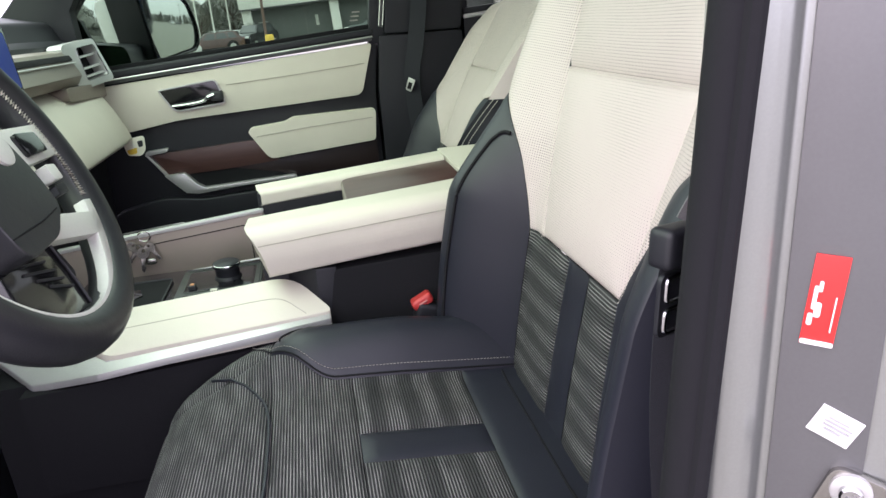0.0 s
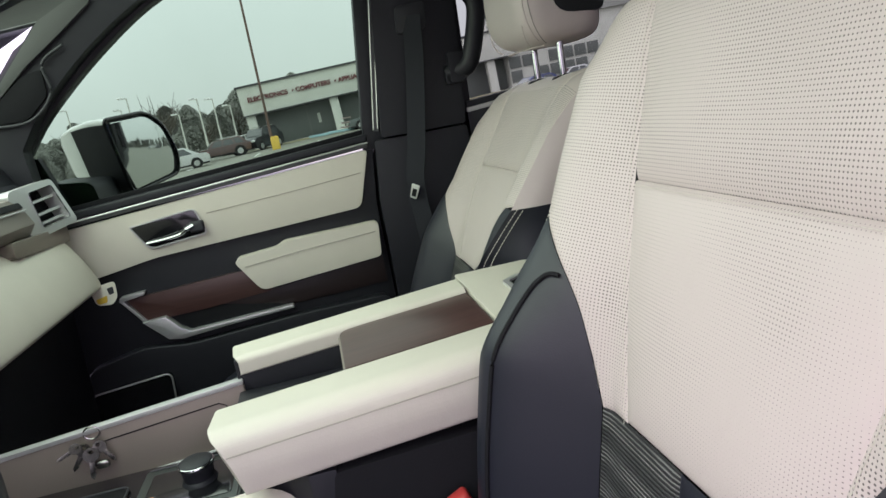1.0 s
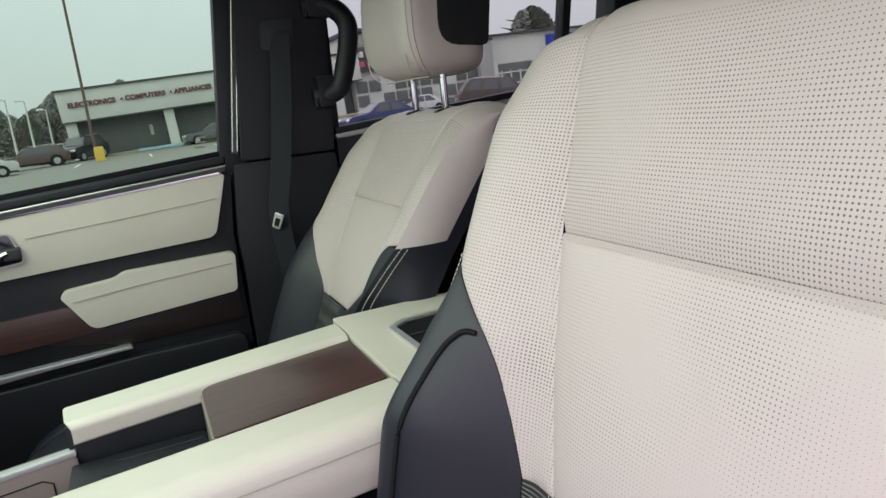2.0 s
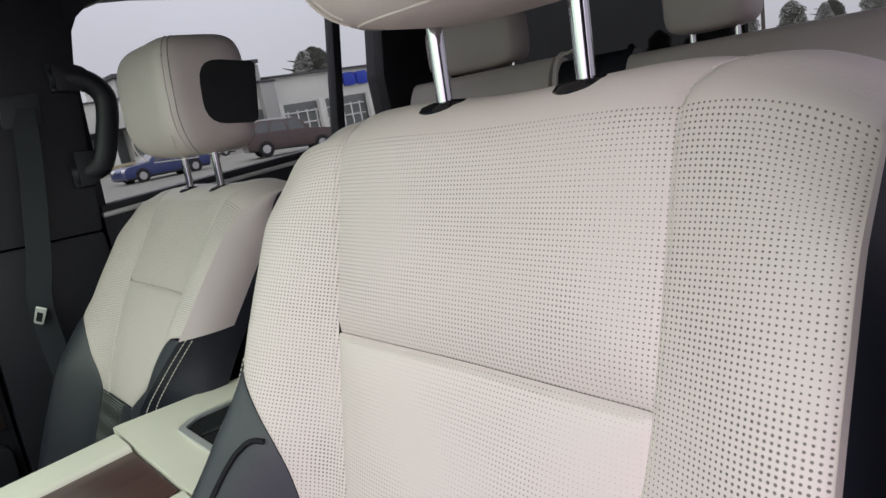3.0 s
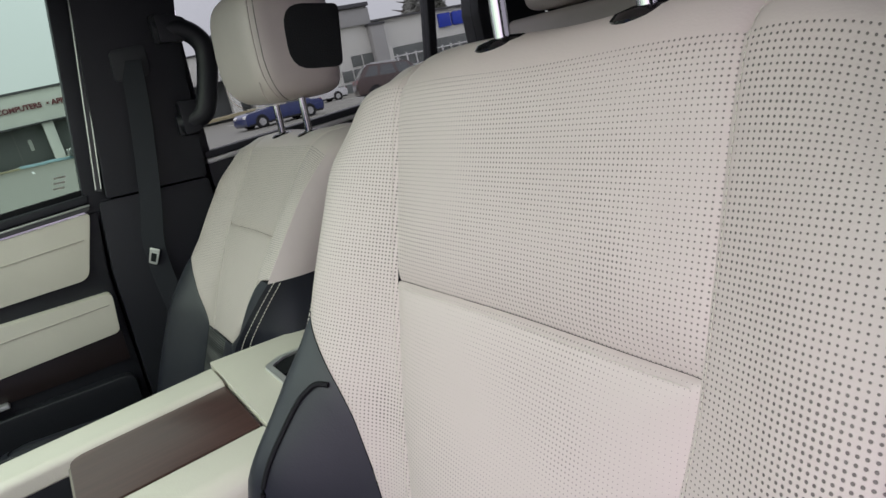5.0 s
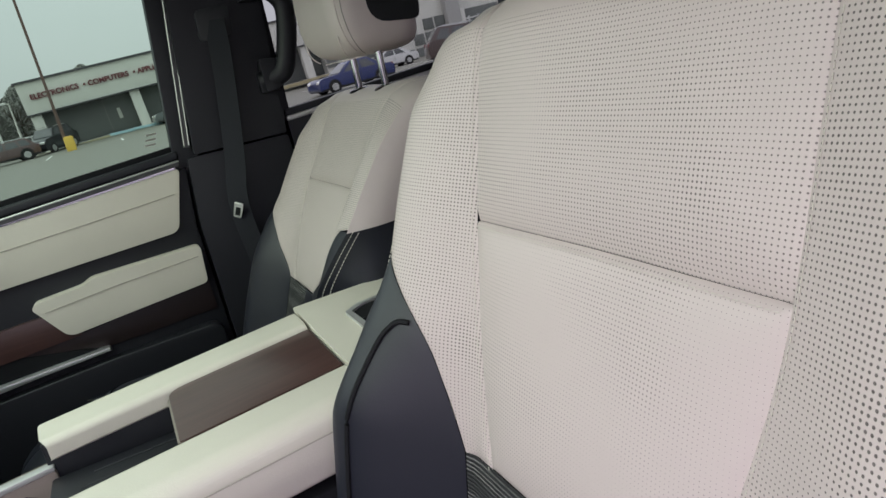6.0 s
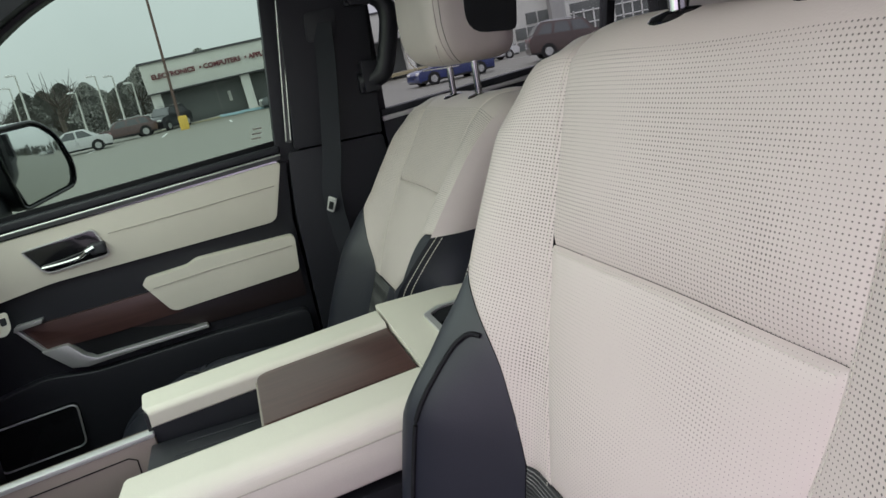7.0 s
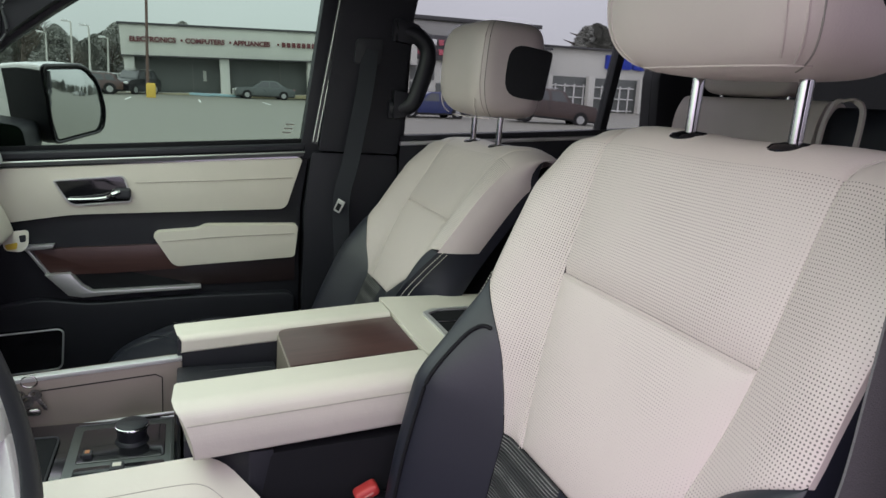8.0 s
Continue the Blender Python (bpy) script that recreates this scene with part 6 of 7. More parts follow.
def door_mirror():
    m = thing("door_mirror", (-0.55, 2.10, 1.47), "white and black door mirror on the far door", "mirror")
    place = Matrix.Translation((-0.469, 2.250, 1.603)) @ pose(0, 0, 0, 0, 1.2, -35)
    def put(name, bm, mat, label, parent=None):
        bm.transform(place)
        return part(name, bm, mat, parent or m, label)
    rim = rounded([(-0.118, 0.088), (0.026, 0.099), (0.080, 0.057), (0.110, -0.030), (0.098, -0.087), (-0.082, -0.116)], [0.014, 0.03, 0.03, 0.03, 0.03, 0.02])
    glass = rounded([(-0.103, 0.078), (0.020, 0.086), (0.070, 0.047), (0.091, -0.028), (0.078, -0.080), (-0.070, -0.105), (-0.099, -0.02)], [0.008, 0.02, 0.02, 0.02, 0.02, 0.01, 0.01])
    rings = []
    for x, k, dy, dz in ((0.004, 0.97, 0.0, 0.0), (0.007, 1.0, 0.0, 0.0), (-0.020, 1.03, -0.003, 0.0), (-0.060, 1.0, -0.012, 0.002), (-0.105, 0.90, -0.028, 0.004), (-0.145, 0.72, -0.050, 0.006), (-0.172, 0.46, -0.064, 0.006), (-0.182, 0.16, -0.070, 0.006)):
        rings.append([(x, p[0] * k + dy, p[1] * k + dz) for p in rim])
    cover, shell = bmesh.new(), bmesh.new()
    n = len(rim)
    for a, b in zip(rings, rings[1:]):
        for i in range(n):
            quad = [a[i], a[(i + 1) % n], b[(i + 1) % n], b[i]]
            mid = [sum(q[c] for q in quad) / 4 for c in range(3)]
            # the white cap covers the top and the back, the rest stays black
            white = mid[0] < -0.006 and mid[2] > 0.056 + 0.55 * mid[0]
            bm = cover if white else shell
            bm.faces.new([bm.verts.new(q) for q in quad])
    shell.faces.new([shell.verts.new(q) for q in rings[-1]])
    for bm in (cover, shell):
        bmesh.ops.remove_doubles(bm, verts=bm.verts, dist=1e-5)
    put("housing", shell, M_TRIM, "black housing")
    put("bezel_back", prism(rim, "yz", -0.006, 0.004), M_TRIM, "black backing plate")
    put("glass", prism(glass, "yz", 0.0045, 0.0085, 0.001), paint("mirror_silver", (0.70, 0.72, 0.71), 0.02, metal=1.0, bump=0.0, grain=0.0, wear=0.0), "mirror glass")
    put("cap", cover, paint("white_car_paint", (0.84, 0.84, 0.83), 0.25, coat=0.8, bump=0.0), "white painted cap")
    put("bezel", tube([(0.006, p[0] * 0.985, p[1] * 0.985) for p in rim], 0.0055, 8, closed=True, up=(1, 0, 0)), M_GLOSSBLACK, "gloss black bezel")
    part("arm", prism(rounded([(-0.68, 1.465), (-0.54, 1.475), (-0.55, 1.545), (-0.67, 1.56)], 0.02), "xz", 1.99, 2.19, 0.010, 3), M_TRIM, m, "black arm")
    part("sail_panel", prism([(-0.74, 1.465), (-0.60, 1.475), (-0.645, 1.62), (-0.70, 1.62)], "xz", 1.972, 2.0, 0.004), M_TRIM, m, "black corner panel")


door_mirror()

# ---------------------------------------------------------------- outside
# the car park rises gently to the rear of the truck
def gz(x, y):
    return 0.030 * x + 0.004 * y


M_ASPHALT = paint("asphalt", (0.185, 0.18, 0.15), 0.62, scale=30, bump=0.5, grain=0.12, wear=0.12, big=0.08)
gb = bmesh.new()
bmesh.ops.create_grid(gb, x_segments=40, y_segments=40, size=900)
for v in gb.verts:
    v.co.z = gz(max(-60, min(80, v.co.x)), max(-80, min(120, v.co.y)))
ground = solid("ground", gb, M_ASPHALT, "wet grey asphalt car park", kind="structure")
M_PALE = paint("pale_render", (0.62, 0.62, 0.58), 0.85, scale=12, wear=0.1, big=0.4)
# dark glazing, its base colour lightened to stand in for reflections
M_DARKFACE = paint("reflecting_glazed_front", (0.125, 0.135, 0.13), 0.5, scale=8, big=0.5, wear=0.2)
M_ROOFEDGE = paint("dark_roof_edge", (0.07, 0.07, 0.075), 0.6)
M_BRICKGREY = paint("grey_brick", (0.22, 0.21, 0.20), 0.9, scale=20, wear=0.15)
M_SIGNRED = paint("sign_red", (0.17, 0.04, 0.045), 0.5)
M_SIGNBLUE = paint("sign_blue", (0.02, 0.05, 0.42), 0.4)
M_WHITE = paint("white_paint", (0.75, 0.75, 0.74), 0.5)
M_YELLOW = paint("yellow_paint", (0.75, 0.50, 0.08), 0.55)
M_TYRE = paint("tyre_rubber", (0.015, 0.015, 0.016), 0.85)
M_CARGLASS = paint("car_glass", (0.075, 0.082, 0.085), 0.15, bump=0.0, coat=0.5)
M_RIM = paint("wheel_alloy", (0.5, 0.5, 0.5), 0.35, metal=0.8)


def lettering(text, size, depth):
    """Letters in the built-in font, as a mesh in the xz plane, facing the truck."""
    cu = bpy.data.curves.new("letters", "FONT")
    cu.body, cu.size, cu.extrude, cu.align_x, cu.offset = text, size, depth, "LEFT", 0.018
    ob = bpy.data.objects.new("letters", cu)
    scene.collection.objects.link(ob)
    dg = bpy.context.evaluated_depsgraph_get()
    me = bpy.data.meshes.new_from_object(ob.evaluated_get(dg))
    bpy.data.objects.remove(ob)
    bpy.data.curves.remove(cu)
    bm = bmesh.new()
    bm.from_mesh(me)
    bpy.data.meshes.remove(me)
    bm.transform(pose(0, 0, 0, 90, 0, 0))
    return bm


def tilt(ob, about, deg):
    m = Matrix.Translation(about) @ pose(0, 0, 0, 0, -deg, 0) @ Matrix.Translation(-Vector(about))
    for o in (ob, *ob.children_recursive):
        if o.type == "MESH":
            o.data.transform(m)


M_PIER = paint("grey_render", (0.36, 0.36, 0.35), 0.85, scale=14, wear=0.12)


def shops():
    # long low store with a pale fascia on columns
    b = thing("store_building", (3, 61, 0), "long pale store with a deep fascia, columns and dark glazed front", "building")
    part("wall", box((7.5, 66.5, 2.3), (24.4, 9.0, 5.6), 0.02), M_BRICKGREY, b)
    part("shop_front", box((7.6, 61.9, 1.2), (24.0, 0.2, 3.9), 0.02), M_DARKFACE, b, "dark glazed shop front")
    part("fascia", box((7.5, 60.9, 4.15), (24.4, 2.2, 2.35), 0.03), M_PALE, b, "pale fascia band")
    part("roof_edge", box((7.5, 60.9, 5.36), (24.7, 2.5, 0.16), 0.02), M_ROOFEDGE, b, "dark roof edge")
    part("fascia_foot", box((7.5, 60.9, 2.94), (24.5, 2.3, 0.10), 0.02), M_ROOFEDGE, b)
    for x in (-4.2, 3.0, 10.2, 17.4):
        part("column", box((x, 60.4, 1.4), (0.75, 0.75, 3.1), 0.03), M_PALE, b, "pale column")
    for i in range(3):
        part("wall_joint", box((0.5 + 7.2 * i, 61.77, 1.2), (0.05, 0.08, 3.8)), M_BRICKGREY, b)
    part("wall_sign", box((1.45, 61.76, 1.5), (0.26, 0.08, 0.85), 0.02), M_PALE, b, "small pale wall sign")
    part("kerb", box((7.5, 60.0, -0.05), (26, 2.4, 0.3), 0.03), M_PALE, b, "pale walkway kerb")
    part("kerb_edge", box((7.5, 58.82, -0.03), (26, 0.12, 0.30), 0.02), paint("worn_yellow_line", (0.38, 0.33, 0.20), 0.8, wear=0.2), b, "worn yellow kerb edge")
    for text, x in (("ELECTRONICS", -4.05), ("COMPUTERS", 0.05), ("APPLIANCES", 3.75)):
        s = part("sign_lettering", lettering(text, 0.53, 0.04), M_SIGNRED, b, "dark red sign lettering", raw=True)
        s.data.transform(Matrix.Translation((x, 59.72, 4.02)))
    for x in (-0.2, 3.5, 7.35):
        part("sign_dot", box((x, 59.74, 4.2), (0.16, 0.1, 0.16), 0.02), M_SIGNRED, b)
    for i in range(8):
        part("sign_bar", box((7.8 + 0.42 * i, 59.74, 4.2), (0.3, 0.1, 0.4), 0.02), M_SIGNRED, b, "dark red sign letter block")
    tilt(b, (-4.7, 60, 3), 3.2)
    # taller centre store
    c = thing("store_building", (25, 61, 0.5), "tall grey store entrance block with bands of windows", "building")
    part("wall", box((25.75, 65.0, 4.0), (13.1, 9.0, 9.0), 0.03), M_PALE, c)
    part("roof_edge", box((25.6, 64.6, 8.55), (13.4, 9.4, 0.35), 0.03), M_ROOFEDGE, c, "dark roof edge")
    part("upper_band", box((25.75, 60.35, 7.5), (13.1, 0.4, 1.5), 0.03), M_PIER, c, "grey upper band")
    part("sign_panel", box((21.4, 60.2, 6.0), (3.6, 0.3, 2.2), 0.03), M_ROOFEDGE, c, "dark sign panel")
    for i in range(5):
        for k in range(2):
            part("sign_bar", box((20.0 + 0.68 * i, 60.0, 6.45 - 0.85 * k), (0.45, 0.12, 0.5), 0.02), M_SIGNPINK if k or i % 2 else M_WHITE, c, "pale sign letter block")
    for i in range(10):
        for k in range(3):
            if (i * 7 + k * 3) % 5:
                part("window", box((19.8 + 1.28 * i, 60.45, 1.1 + 1.25 * k), (1.08, 0.12, 1.02), 0.02), M_DARKFACE, c, "dark window pane")
    part("side_block", box((32.6, 60.2, 3.2), (1.5, 1.0, 6.6), 0.03), M_PIER, c, "grey rendered corner pier")
    part("pier_cap", box((32.6, 60.2, 6.6), (1.8, 1.2, 0.22), 0.03), M_ROOFEDGE, c, "dark pier cap")
    part("planting_kerb", box((25.0, 57.8, 0.55), (14, 2.4, 0.4), 0.03), M_PALE, c)
    tilt(c, (19.5, 60, 3), 1.9)
    # store with the blue sign
    d = thing("store_building", (40, 61, 0.5), "low pale store with a blue sign", "building")
    part("wall", box((47, 65.4, 3.6), (29.5, 9.0, 7.5), 0.03), M_PALE, d)
    part("roof_edge", box((47, 65.2, 7.42), (29.8, 9.4, 0.18), 0.03), M_ROOFEDGE, d, "dark roof edge")
    part("canopy_shade", box((47, 60.8, 2.7), (29, 0.4, 3.8), 0.03), M_DARKFACE, d, "dark glazed shop front")
    for x in (33.5, 38.4, 44.6, 50.8, 57):
        part("column", box((x, 60.1, 2.6), (0.7, 0.6, 4.2), 0.03), M_PALE, d, "pale column")
    for i in range(9):
        part("window_bar", box((34.6 + 1.1 * i, 60.52, 2.4), (0.12, 0.12, 3.0)), M_WHITE, d)
    for k in (1.4, 2.6, 3.7):
        part("window_bar", box((39, 60.52, k), (10, 0.12, 0.12)), M_WHITE, d)
    # plain blue blocks stand in for the sign
    for i, w in enumerate((1.45, 1.5, 1.45, 0.4, 1.3, 1.3)):
        part("sign_block", prism(rounded([(40.4 + 1.7 * i, 5.60), (40.4 + 1.7 * i + w, 5.60), (40.4 + 1.7 * i + w, 6.95), (40.4 + 1.7 * i, 6.95)], 0.3 if i in (1, 2) else 0.04), "xz", 60.6, 60.9, 0.02), M_SIGNBLUE, d, "blue sign block")
    tilt(d, (33, 60, 3), 1.9)


M_SIGNPINK = paint("sign_pink", (0.55, 0.12, 0.16), 0.5)
shops()


def car(name, at, heading, colour, label, length=4.6, height=1.5, width=1.8, suv=False):
    """A parked car: shaped body, glazed cabin, lamps and four wheels with rims."""
    c = thing(name, at, label, "car", "parked cars")
    body_m = paint(name + "_paint", colour, 0.3, metal=0.3, coat=0.8, bump=0.0)
    L, W, H = length / 2, width / 2, height
    z0 = 0.28 if suv else 0.2
    hood = 0.62 * H if suv else 0.60 * H
    m = Matrix.Translation(at) @ pose(0, 0, 0, 0, -1.7, heading)
    def put(nm, bm, mat, label="", parent=None):
        bm.transform(m)
        o = part(nm, bm, mat, None, label)
        o.parent = parent or c
        if not parent:
            o.matrix_parent_inverse = Matrix.Translation(-c.location)
        return o
    side = [(-L, z0 + 0.12), (-L * 0.98, hood * 0.82), (-L * 0.9, hood * 0.97), (-L * 0.48, hood * 1.05), (L * 0.55, hood * 1.07), (L * 0.93, hood * (1.05 if suv else 0.98)), (L, hood * 0.8), (L * 0.98, z0), (-L * 0.96, z0)]
    put("body", prism(rounded(side, 0.12), "xz", -W, W, 0.09, 3), body_m)
    if suv:
        cab = [(-L * 0.42, hood), (-L * 0.2, H * 0.97), (L * 0.72, H), (L * 0.93, hood)]
    else:
        cab = [(-L * 0.46, hood), (-L * 0.10, H * 0.985), (L * 0.36, H), (L * 0.74, hood)]
    def tapered(bm):
        for v in bm.verts:
            if v.co.z > hood:
                v.co.y *= 1 - 0.17 * (v.co.z - hood) / (H - hood)
        return bm
    put("cabin", tapered(prism(rounded(cab, 0.12), "xz", -W * 0.88, W * 0.88, 0.05, 2)), body_m, "painted cabin")
    def inner(f, h):
        """A point of the cabin's side, f along it and h up it."""
        x0 = cab[0][0] + (cab[1][0] - cab[0][0]) * h
        x1 = cab[3][0] + (cab[2][0] - cab[3][0]) * h
        return (x0 + (x1 - x0) * f, hood + (H - hood) * h)
    spans = ((0.07, 0.34), (0.38, 0.66), (0.70, 0.92)) if suv else ((0.10, 0.48), (0.52, 0.86))
    for sg in (1, -1):
        for f0, f1 in spans:
            pts = [inner(f0, 0.12), inner(f1, 0.12), inner(f1 - 0.01, 0.84), inner(f0 + 0.02, 0.84)]
            y0, y1 = sorted((sg * W * 0.86, sg * W * 0.905))
            put("side_window", tapered(prism(rounded(pts, 0.04), "xz", y0, y1)), M_CARGLASS, "dark side window")
    for nm, k, e in (("windscreen", 0, -1), ("rear_window", 3, 1)):
        (xa, za), (xb, zb) = cab[k], cab[1 if k == 0 else 2]
        bm = bmesh.new()
        bm.faces.new([bm.verts.new((xa + (xb - xa) * h + e * 0.035, w * W * 0.80, za + (zb - za) * h)) for h, w in ((0.14, -1), (0.14, 1), (0.86, 0.9), (0.86, -0.9))])
        put(nm, tapered(bm), M_CARGLASS, "dark glass")
    if suv:
        for sg in (1, -1):
            put("roof_rail", tube([(cab[1][0] + 0.35, sg * W * 0.66, H + 0.05), (cab[2][0] - 0.25, sg * W * 0.66, H + 0.05)], 0.025, 6), M_RIM, "silver roof rail")
    for x in (-L * 0.62, L * 0.60):
        for sg in (1, -1):
            r = 0.36 if suv else 0.31
            put("wheel_arch", lathe([(0.05, -0.012), (r * 1.2, -0.012), (r * 1.2, 0.012), (0.05, 0.012)], (x, sg * (W - 0.008), r * 1.02), axis="y", n=20), M_TYRE, "black wheel arch")
            wh = put("wheel", lathe([(r * 0.6, -0.11), (r * 0.95, -0.11), (r, -0.07), (r, 0.07), (r * 0.95, 0.11), (r * 0.6, 0.11)], (x, sg * (W - 0.08), r), axis="y"), M_TYRE, "black tyre")
            put("rim", lathe([(0.02, -0.02), (r * 0.62, -0.02), (r * 0.62, 0.02), (0.02, 0.02)], (x, sg * (W + 0.025), r), axis="y", n=16), M_RIM, "alloy rim", wh)
    put("lower_sill", box((0, 0, z0 + 0.04), (length * 0.96, width * 1.006, 0.12), 0.03), M_TYRE, "black lower sill")
    for sg in (1, -1):
        put("door_line", box((L * 0.1, sg * W * 1.001, hood * 0.78), (0.015, 0.01, hood * 0.42)), M_TYRE)
        put("headlight", blob((-L * 0.95, sg * W * 0.72, hood * 0.78), (0.10, 0.22, 0.09), 3, 12, 8), M_WHITE, "pale headlight")
        put("tail_light", blob((L * 0.97, sg * W * 0.80, hood * 0.85), (0.06, 0.16, 0.12), 3, 12, 8), M_SIGNRED, "red tail light")
    return c


def on_ground(x, y):
    return (x, y, gz(x, y))


car("sedan", on_ground(5.9, 57.0), 4, (0.10, 0.115, 0.115), "dark grey sedan parked before the long store", 4.7, 1.45)
car("suv", on_ground(-6.5, 54.0), 12, (0.10, 0.058, 0.055), "brown-grey estate car parked in the lot", 4.5, 1.45, suv=True)
car("sedan", on_ground(-8.8, 47.5), 10, (0.55, 0.55, 0.55), "silver sedan parked behind the estate car", 4.6, 1.45)
car("suv", on_ground(-3.6, 57.0), 60, (0.02, 0.022, 0.026), "black jeep-like car by the store corner", 4.2, 1.75, suv=True)
car("sedan", on_ground(-5.6, 62.0), 20, (0.7, 0.7, 0.7), "white car parked by the store corner", 4.5, 1.45)
car("sedan", on_ground(12.6, 36.0), 5, (0.012, 0.026, 0.13), "dark blue sedan parked in the lot", 4.6, 1.42)
car("suv", on_ground(19.3, 34.3), 162, (0.060, 0.036, 0.032), "dark brown off-road car parked in the lot", 5.1, 1.90, 1.95, suv=True)
car("sedan", on_ground(48.0, 12.5), 80, (0.7, 0.7, 0.7), "white sedan parked behind the truck", 4.6, 1.45)
car("sedan", on_ground(50.0, 17.5), 85, (0.12, 0.12, 0.13), "dark sedan parked behind the truck", 4.6, 1.45)
car("sedan", on_ground(21.0, 50.5), 0, (0.6, 0.6, 0.6), "white sedan parked before the tall store", 4.6, 1.45)


M_TRUNKWOOD = paint("weathered_timber", (0.075, 0.062, 0.052), 0.85, scale=30, grain=0.2)


def street_lamp(x, y, h, label, heads=1, mat=None, foot=True):
    s = thing("street_lamp", on_ground(x, y), label, "street lamp", "lamps in the car park")
    z = gz(x, y)
    part("pole", lathe([(0.10, z), (0.08, z + h * 0.5), (0.055, z + h), (0.0, z + h)], (x, y, 0), n=10), mat or M_PALE, s)
    if foot:
        part("base", lathe([(0.35, z), (0.35, z + 0.7), (0.3, z + 0.75), (0.0, z + 0.75)], (x, y, 0), n=12), M_PALE, s, "concrete base")
    for k in range(heads):
        sx = 1 if k else -1
        part("arm", tube([(x, y, z + h - 0.1), (x + 0.22 * sx, y, z + h + 0.02)], 0.04, 6), M_PALE, s)
        part("lamp_head", box((x + 0.42 * sx, y, z + h + 0.02), (0.5, 0.32, 0.14), 0.04), M_WHITE, s, "pale lamp head")


street_lamp(-2.40, 50.0, 18.0, "tall rust-brown lamp pole in the car park", 2, paint("rust_brown_pole", (0.14, 0.085, 0.07), 0.7), False)
for x, y, h in ((-8.4, 62, 5.2), (-7.2, 62.5, 5.0), (-5.9, 63, 4.2), (-10.8, 66, 4.4), (-13.5, 60, 6.2), (-16.5, 70, 6.0), (-20, 66, 6.6)):
    street_lamp(x, y, h, "pale lamp post along the car park edge")

up = thing("utility_pole", on_ground(55.0, 22.7), "weathered timber utility pole beyond the car park", "pole")
part("pole", lathe([(0.16, gz(55, 22.7)), (0.11, gz(55, 22.7) + 8.5), (0.0, gz(55, 22.7) + 8.5)], (55.0, 22.7, 0.0), n=10), M_TRUNKWOOD, up)
part("crossarm", box((55.0, 22.7, gz(55, 22.7) + 7.9), (0.12, 2.2, 0.14), 0.02), M_TRUNKWOOD, up)

bl = thing("bollard", on_ground(-2.2, 50.0), "yellow painted concrete lamp base block", "bollard")
part("block", box((-2.2, 50.0, gz(-2.2, 50) + 0.42), (0.58, 0.58, 0.90), 0.05), M_YELLOW, bl)
part("cap", box((-2.2, 50.0, gz(-2.2, 50) + 0.90), (0.48, 0.48, 0.08), 0.03), M_YELLOW, bl)
for x, y, w, d, nm in ((1.2, 58.3, 1.9, 0.25, "pale"), (3.1, 58.0, 2.3, 0.3, "pale")):
    solid("wheel_stop", box((x, y, gz(x, y) + 0.12), (w, d, 0.2), 0.04), paint("pale_blue_paint", (0.35, 0.55, 0.62), 0.7), "pale blue painted kerb block by the store", "kerb")
for i in range(10):
    x = -16 + 4.2 * i
    solid("parking_line", box((x, 47.0, gz(x, 47) + 0.01), (0.12, 5.0, 0.012), 0.0), M_WHITE, "worn white parking line", kind="structure")

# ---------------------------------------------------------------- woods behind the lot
# the foliage colour is paled to grey to stand in for distance haze
M_LEAF = paint("hazed_evergreen_foliage", (0.255, 0.260, 0.235), 0.9, scale=3, grain=0.25, wear=0.25, big=0.3, bump=0.0)
M_BARK = paint("bark", (0.09, 0.075, 0.06), 0.9, scale=12)


def tree_mesh(h, rnd, bare):
    trunk = tube([(0, 0, 0), (0.1, 0.05, h * 0.4), (0.0, 0.1, h * (0.9 if not bare else 0.6))], [0.28, 0.2, 0.07], 6)
    limbs = [trunk]
    for i in range(16 if bare else 9):
        z = h * rnd.uniform(0.3, 0.8 if not bare else 0.6)
        a, l = rnd.uniform(0, 6.28), h * rnd.uniform(0.15, 0.32)
        p1 = (math.cos(a) * l * 0.6, math.sin(a) * l * 0.6, z + l * 0.4)
        p2 = (math.cos(a + 0.2) * l, math.sin(a + 0.2) * l, z + l * (1.1 if bare else 0.5))
        limbs.append(tube([(0, 0, z), p1, p2], [0.09, 0.06, 0.02], 5))
        if bare:
            for k in range(3):
                q = Vector(p1).lerp(Vector(p2), rnd.random())
                limbs.append(tube([q, q + Vector((rnd.uniform(-1, 1), rnd.uniform(-1, 1), rnd.uniform(0.5, 1.8)))], [0.03, 0.012], 4))
    lv = bmesh.new()
    pine = rnd.random() < 0.6
    for i in range(9000 if not bare else 0):
        t = rnd.random() ** 0.75
        z = h * (0.04 + 0.96 * t)
        a = rnd.uniform(0, 6.28)
        lump = 0.75 + 0.55 * noise.noise((math.cos(a) * 1.4 + h, math.sin(a) * 1.4, z * 0.8))
        spread = (1 - t) ** 0.7 * 0.42 + 0.03 if pine else 0.46 * math.sqrt(max(0.0, 1 - t ** 2.4))
        rr = h * spread * rnd.uniform(0.3, 1.0) * lump + 0.05
        c = Vector((math.cos(a) * rr, math.sin(a) * rr, z - 0.25 * rr))
        s = rnd.uniform(0.06, 0.17)
        u = Vector((rnd.uniform(-1, 1), rnd.uniform(-1, 1), rnd.uniform(-0.5, 0.4))).normalized() * s
        w = u.orthogonal().normalized() * s * rnd.uniform(0.4, 0.8)
        lv.faces.new([lv.verts.new(c + q) for q in (u, w, -u, -w)])
    return join(*limbs), lv


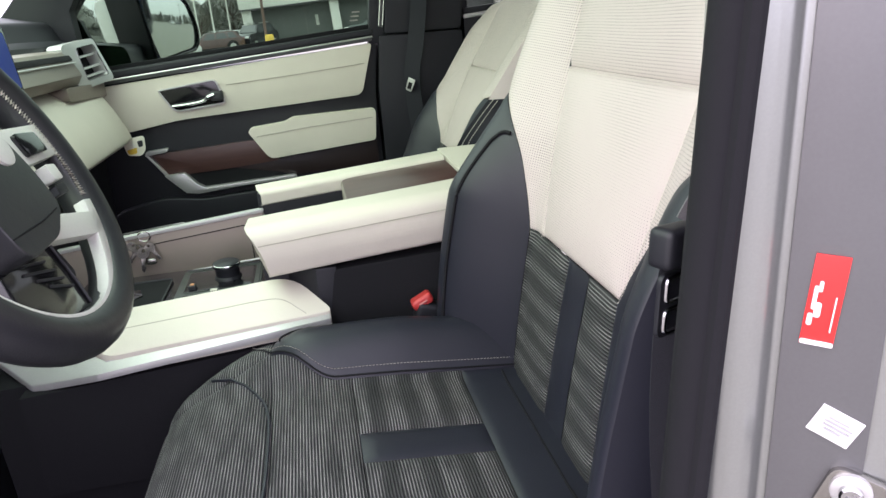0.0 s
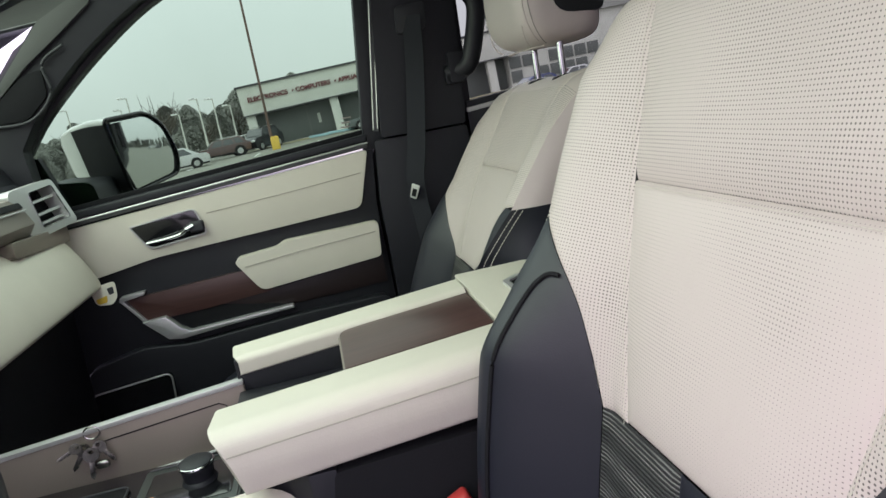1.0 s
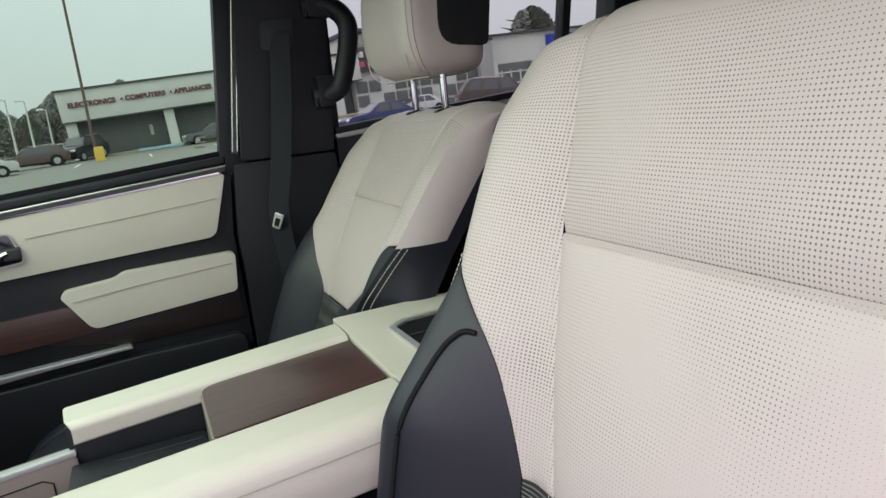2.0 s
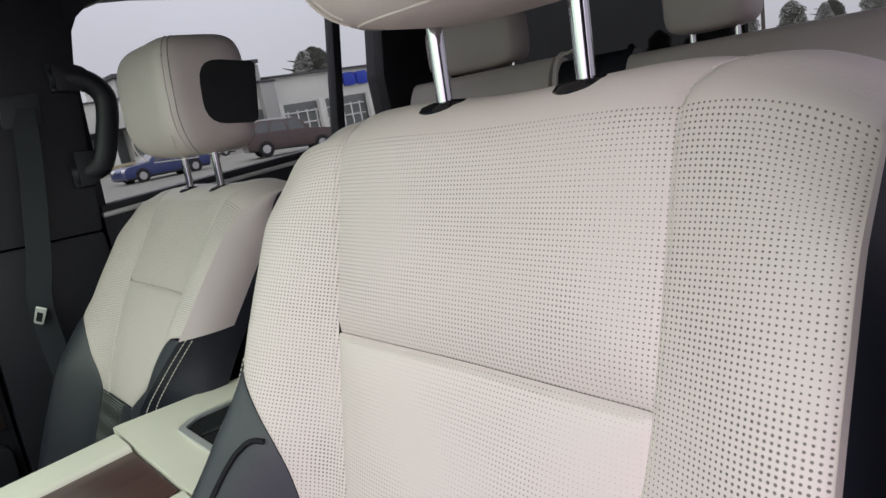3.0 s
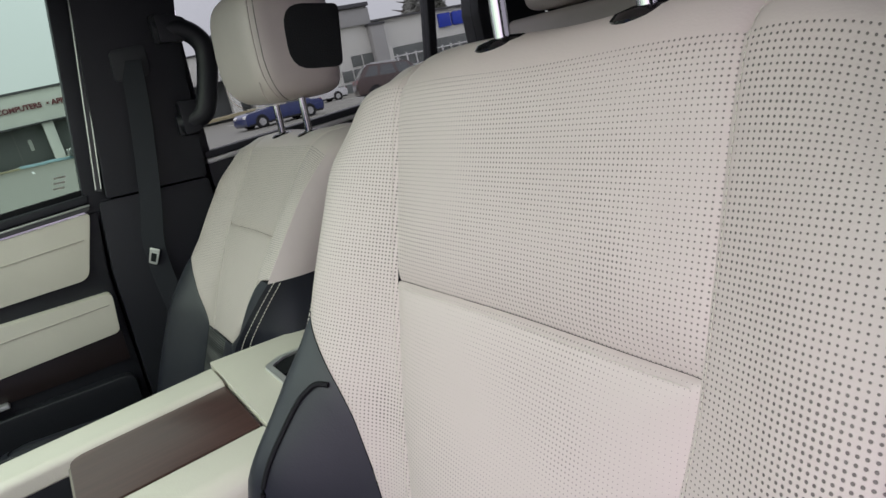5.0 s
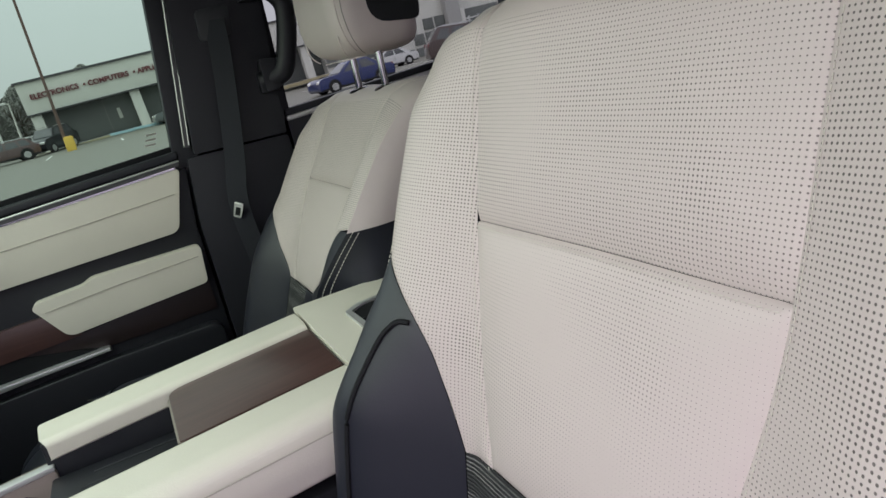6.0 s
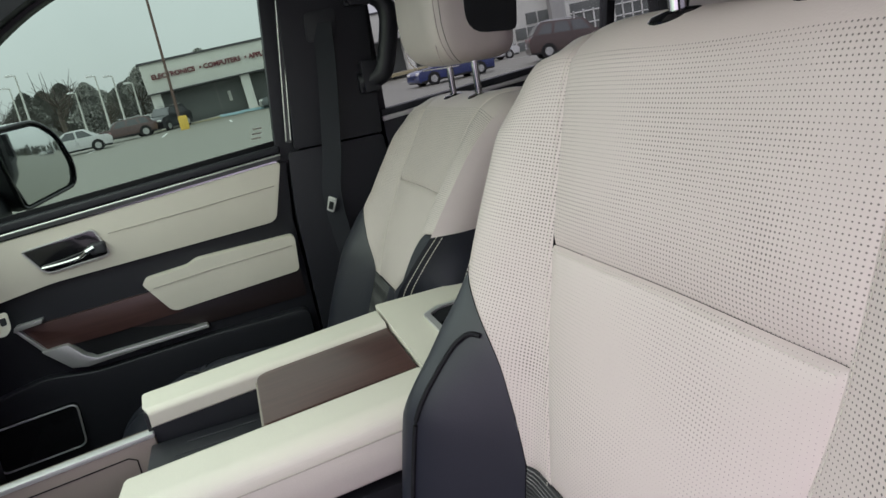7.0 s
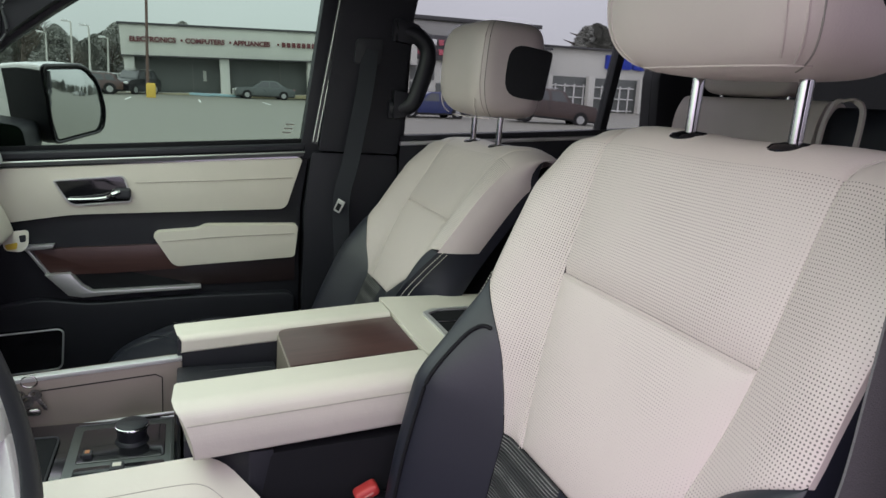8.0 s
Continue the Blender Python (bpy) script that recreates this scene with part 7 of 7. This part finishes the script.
def woods():
    rnd = random.Random(7)
    kinds = [tree_mesh(h, rnd, bare) for h, bare in ((6.4, False), (5.2, False), (7.4, False), (6.0, False), (6.8, True), (5.6, True))]
    protos = []
    for i, (t, l) in enumerate(kinds):
        e = thing("tree", (0, 0, 0), "evergreen tree with painted haze in the woods behind the car park" if i < 4 else "bare winter tree in the woods behind the car park", "tree", "trees behind the lot")
        part("trunk", t, M_BARK, e)
        if i < 4:
            part("crown", l, M_LEAF, e, "dense needles with distance haze in their pale grey", raw=True)
        else:
            l.free()
        protos.append(e)
    for i, e in enumerate(protos):
        e.location = (-14 + 3.1 * i, 92 + i, gz(-12, 92))
    for i in range(92):
        x = -64 + 0.76 * i + rnd.uniform(-0.7, 0.7)
        y = 92 + rnd.uniform(-6, 14)
        k = protos[rnd.choice((0, 1, 2, 3, 0, 2, 3, 1, 4, 5))]
        copy_thing(k, Matrix.Translation((x, y, gz(max(-60, x), y) - 0.3)) @ pose(0, 0, 0, 0, 0, rnd.uniform(0, 360)) @ Matrix.Scale(rnd.uniform(0.66, 0.90), 4))
    # a second, taller belt further off
    for i in range(60):
        x = -78 + 1.5 * i + rnd.uniform(-0.9, 0.9)
        y = 124 + rnd.uniform(-6, 10)
        k = protos[rnd.choice((0, 1, 2, 3, 0, 2, 3, 4))]
        copy_thing(k, Matrix.Translation((x, y, gz(max(-60, x), 120) - 0.3)) @ pose(0, 0, 0, 0, 0, rnd.uniform(0, 360)) @ Matrix.Scale(rnd.uniform(1.0, 1.25), 4))
    for i in range(30):
        x, y = 92 + rnd.uniform(-6, 14), -12 + 2.4 * i
        copy_thing(protos[rnd.choice((0, 1, 2, 3))], Matrix.Translation((x, y, gz(80, y) - 0.3)) @ pose(0, 0, 0, 0, 0, rnd.uniform(0, 360)))
    for x, y, k in ((-1.5, 84, 3), (-0.2, 85, 2), (-13.5, 72, 4)):
        copy_thing(protos[k], Matrix.Translation((x, y, gz(x, y))) @ pose(0, 0, 0, 0, 0, 40 * k))

    for x, y, k, big in ((62.2, 100, 1, 2.45), (64.6, 101, 3, 2.25), (66.6, 100, 1, 2.2)):
        copy_thing(protos[k], Matrix.Translation((x, y, gz(60, y))) @ pose(0, 0, 0, 0, 0, 70 * x) @ Matrix.Scale(big, 4))


woods()
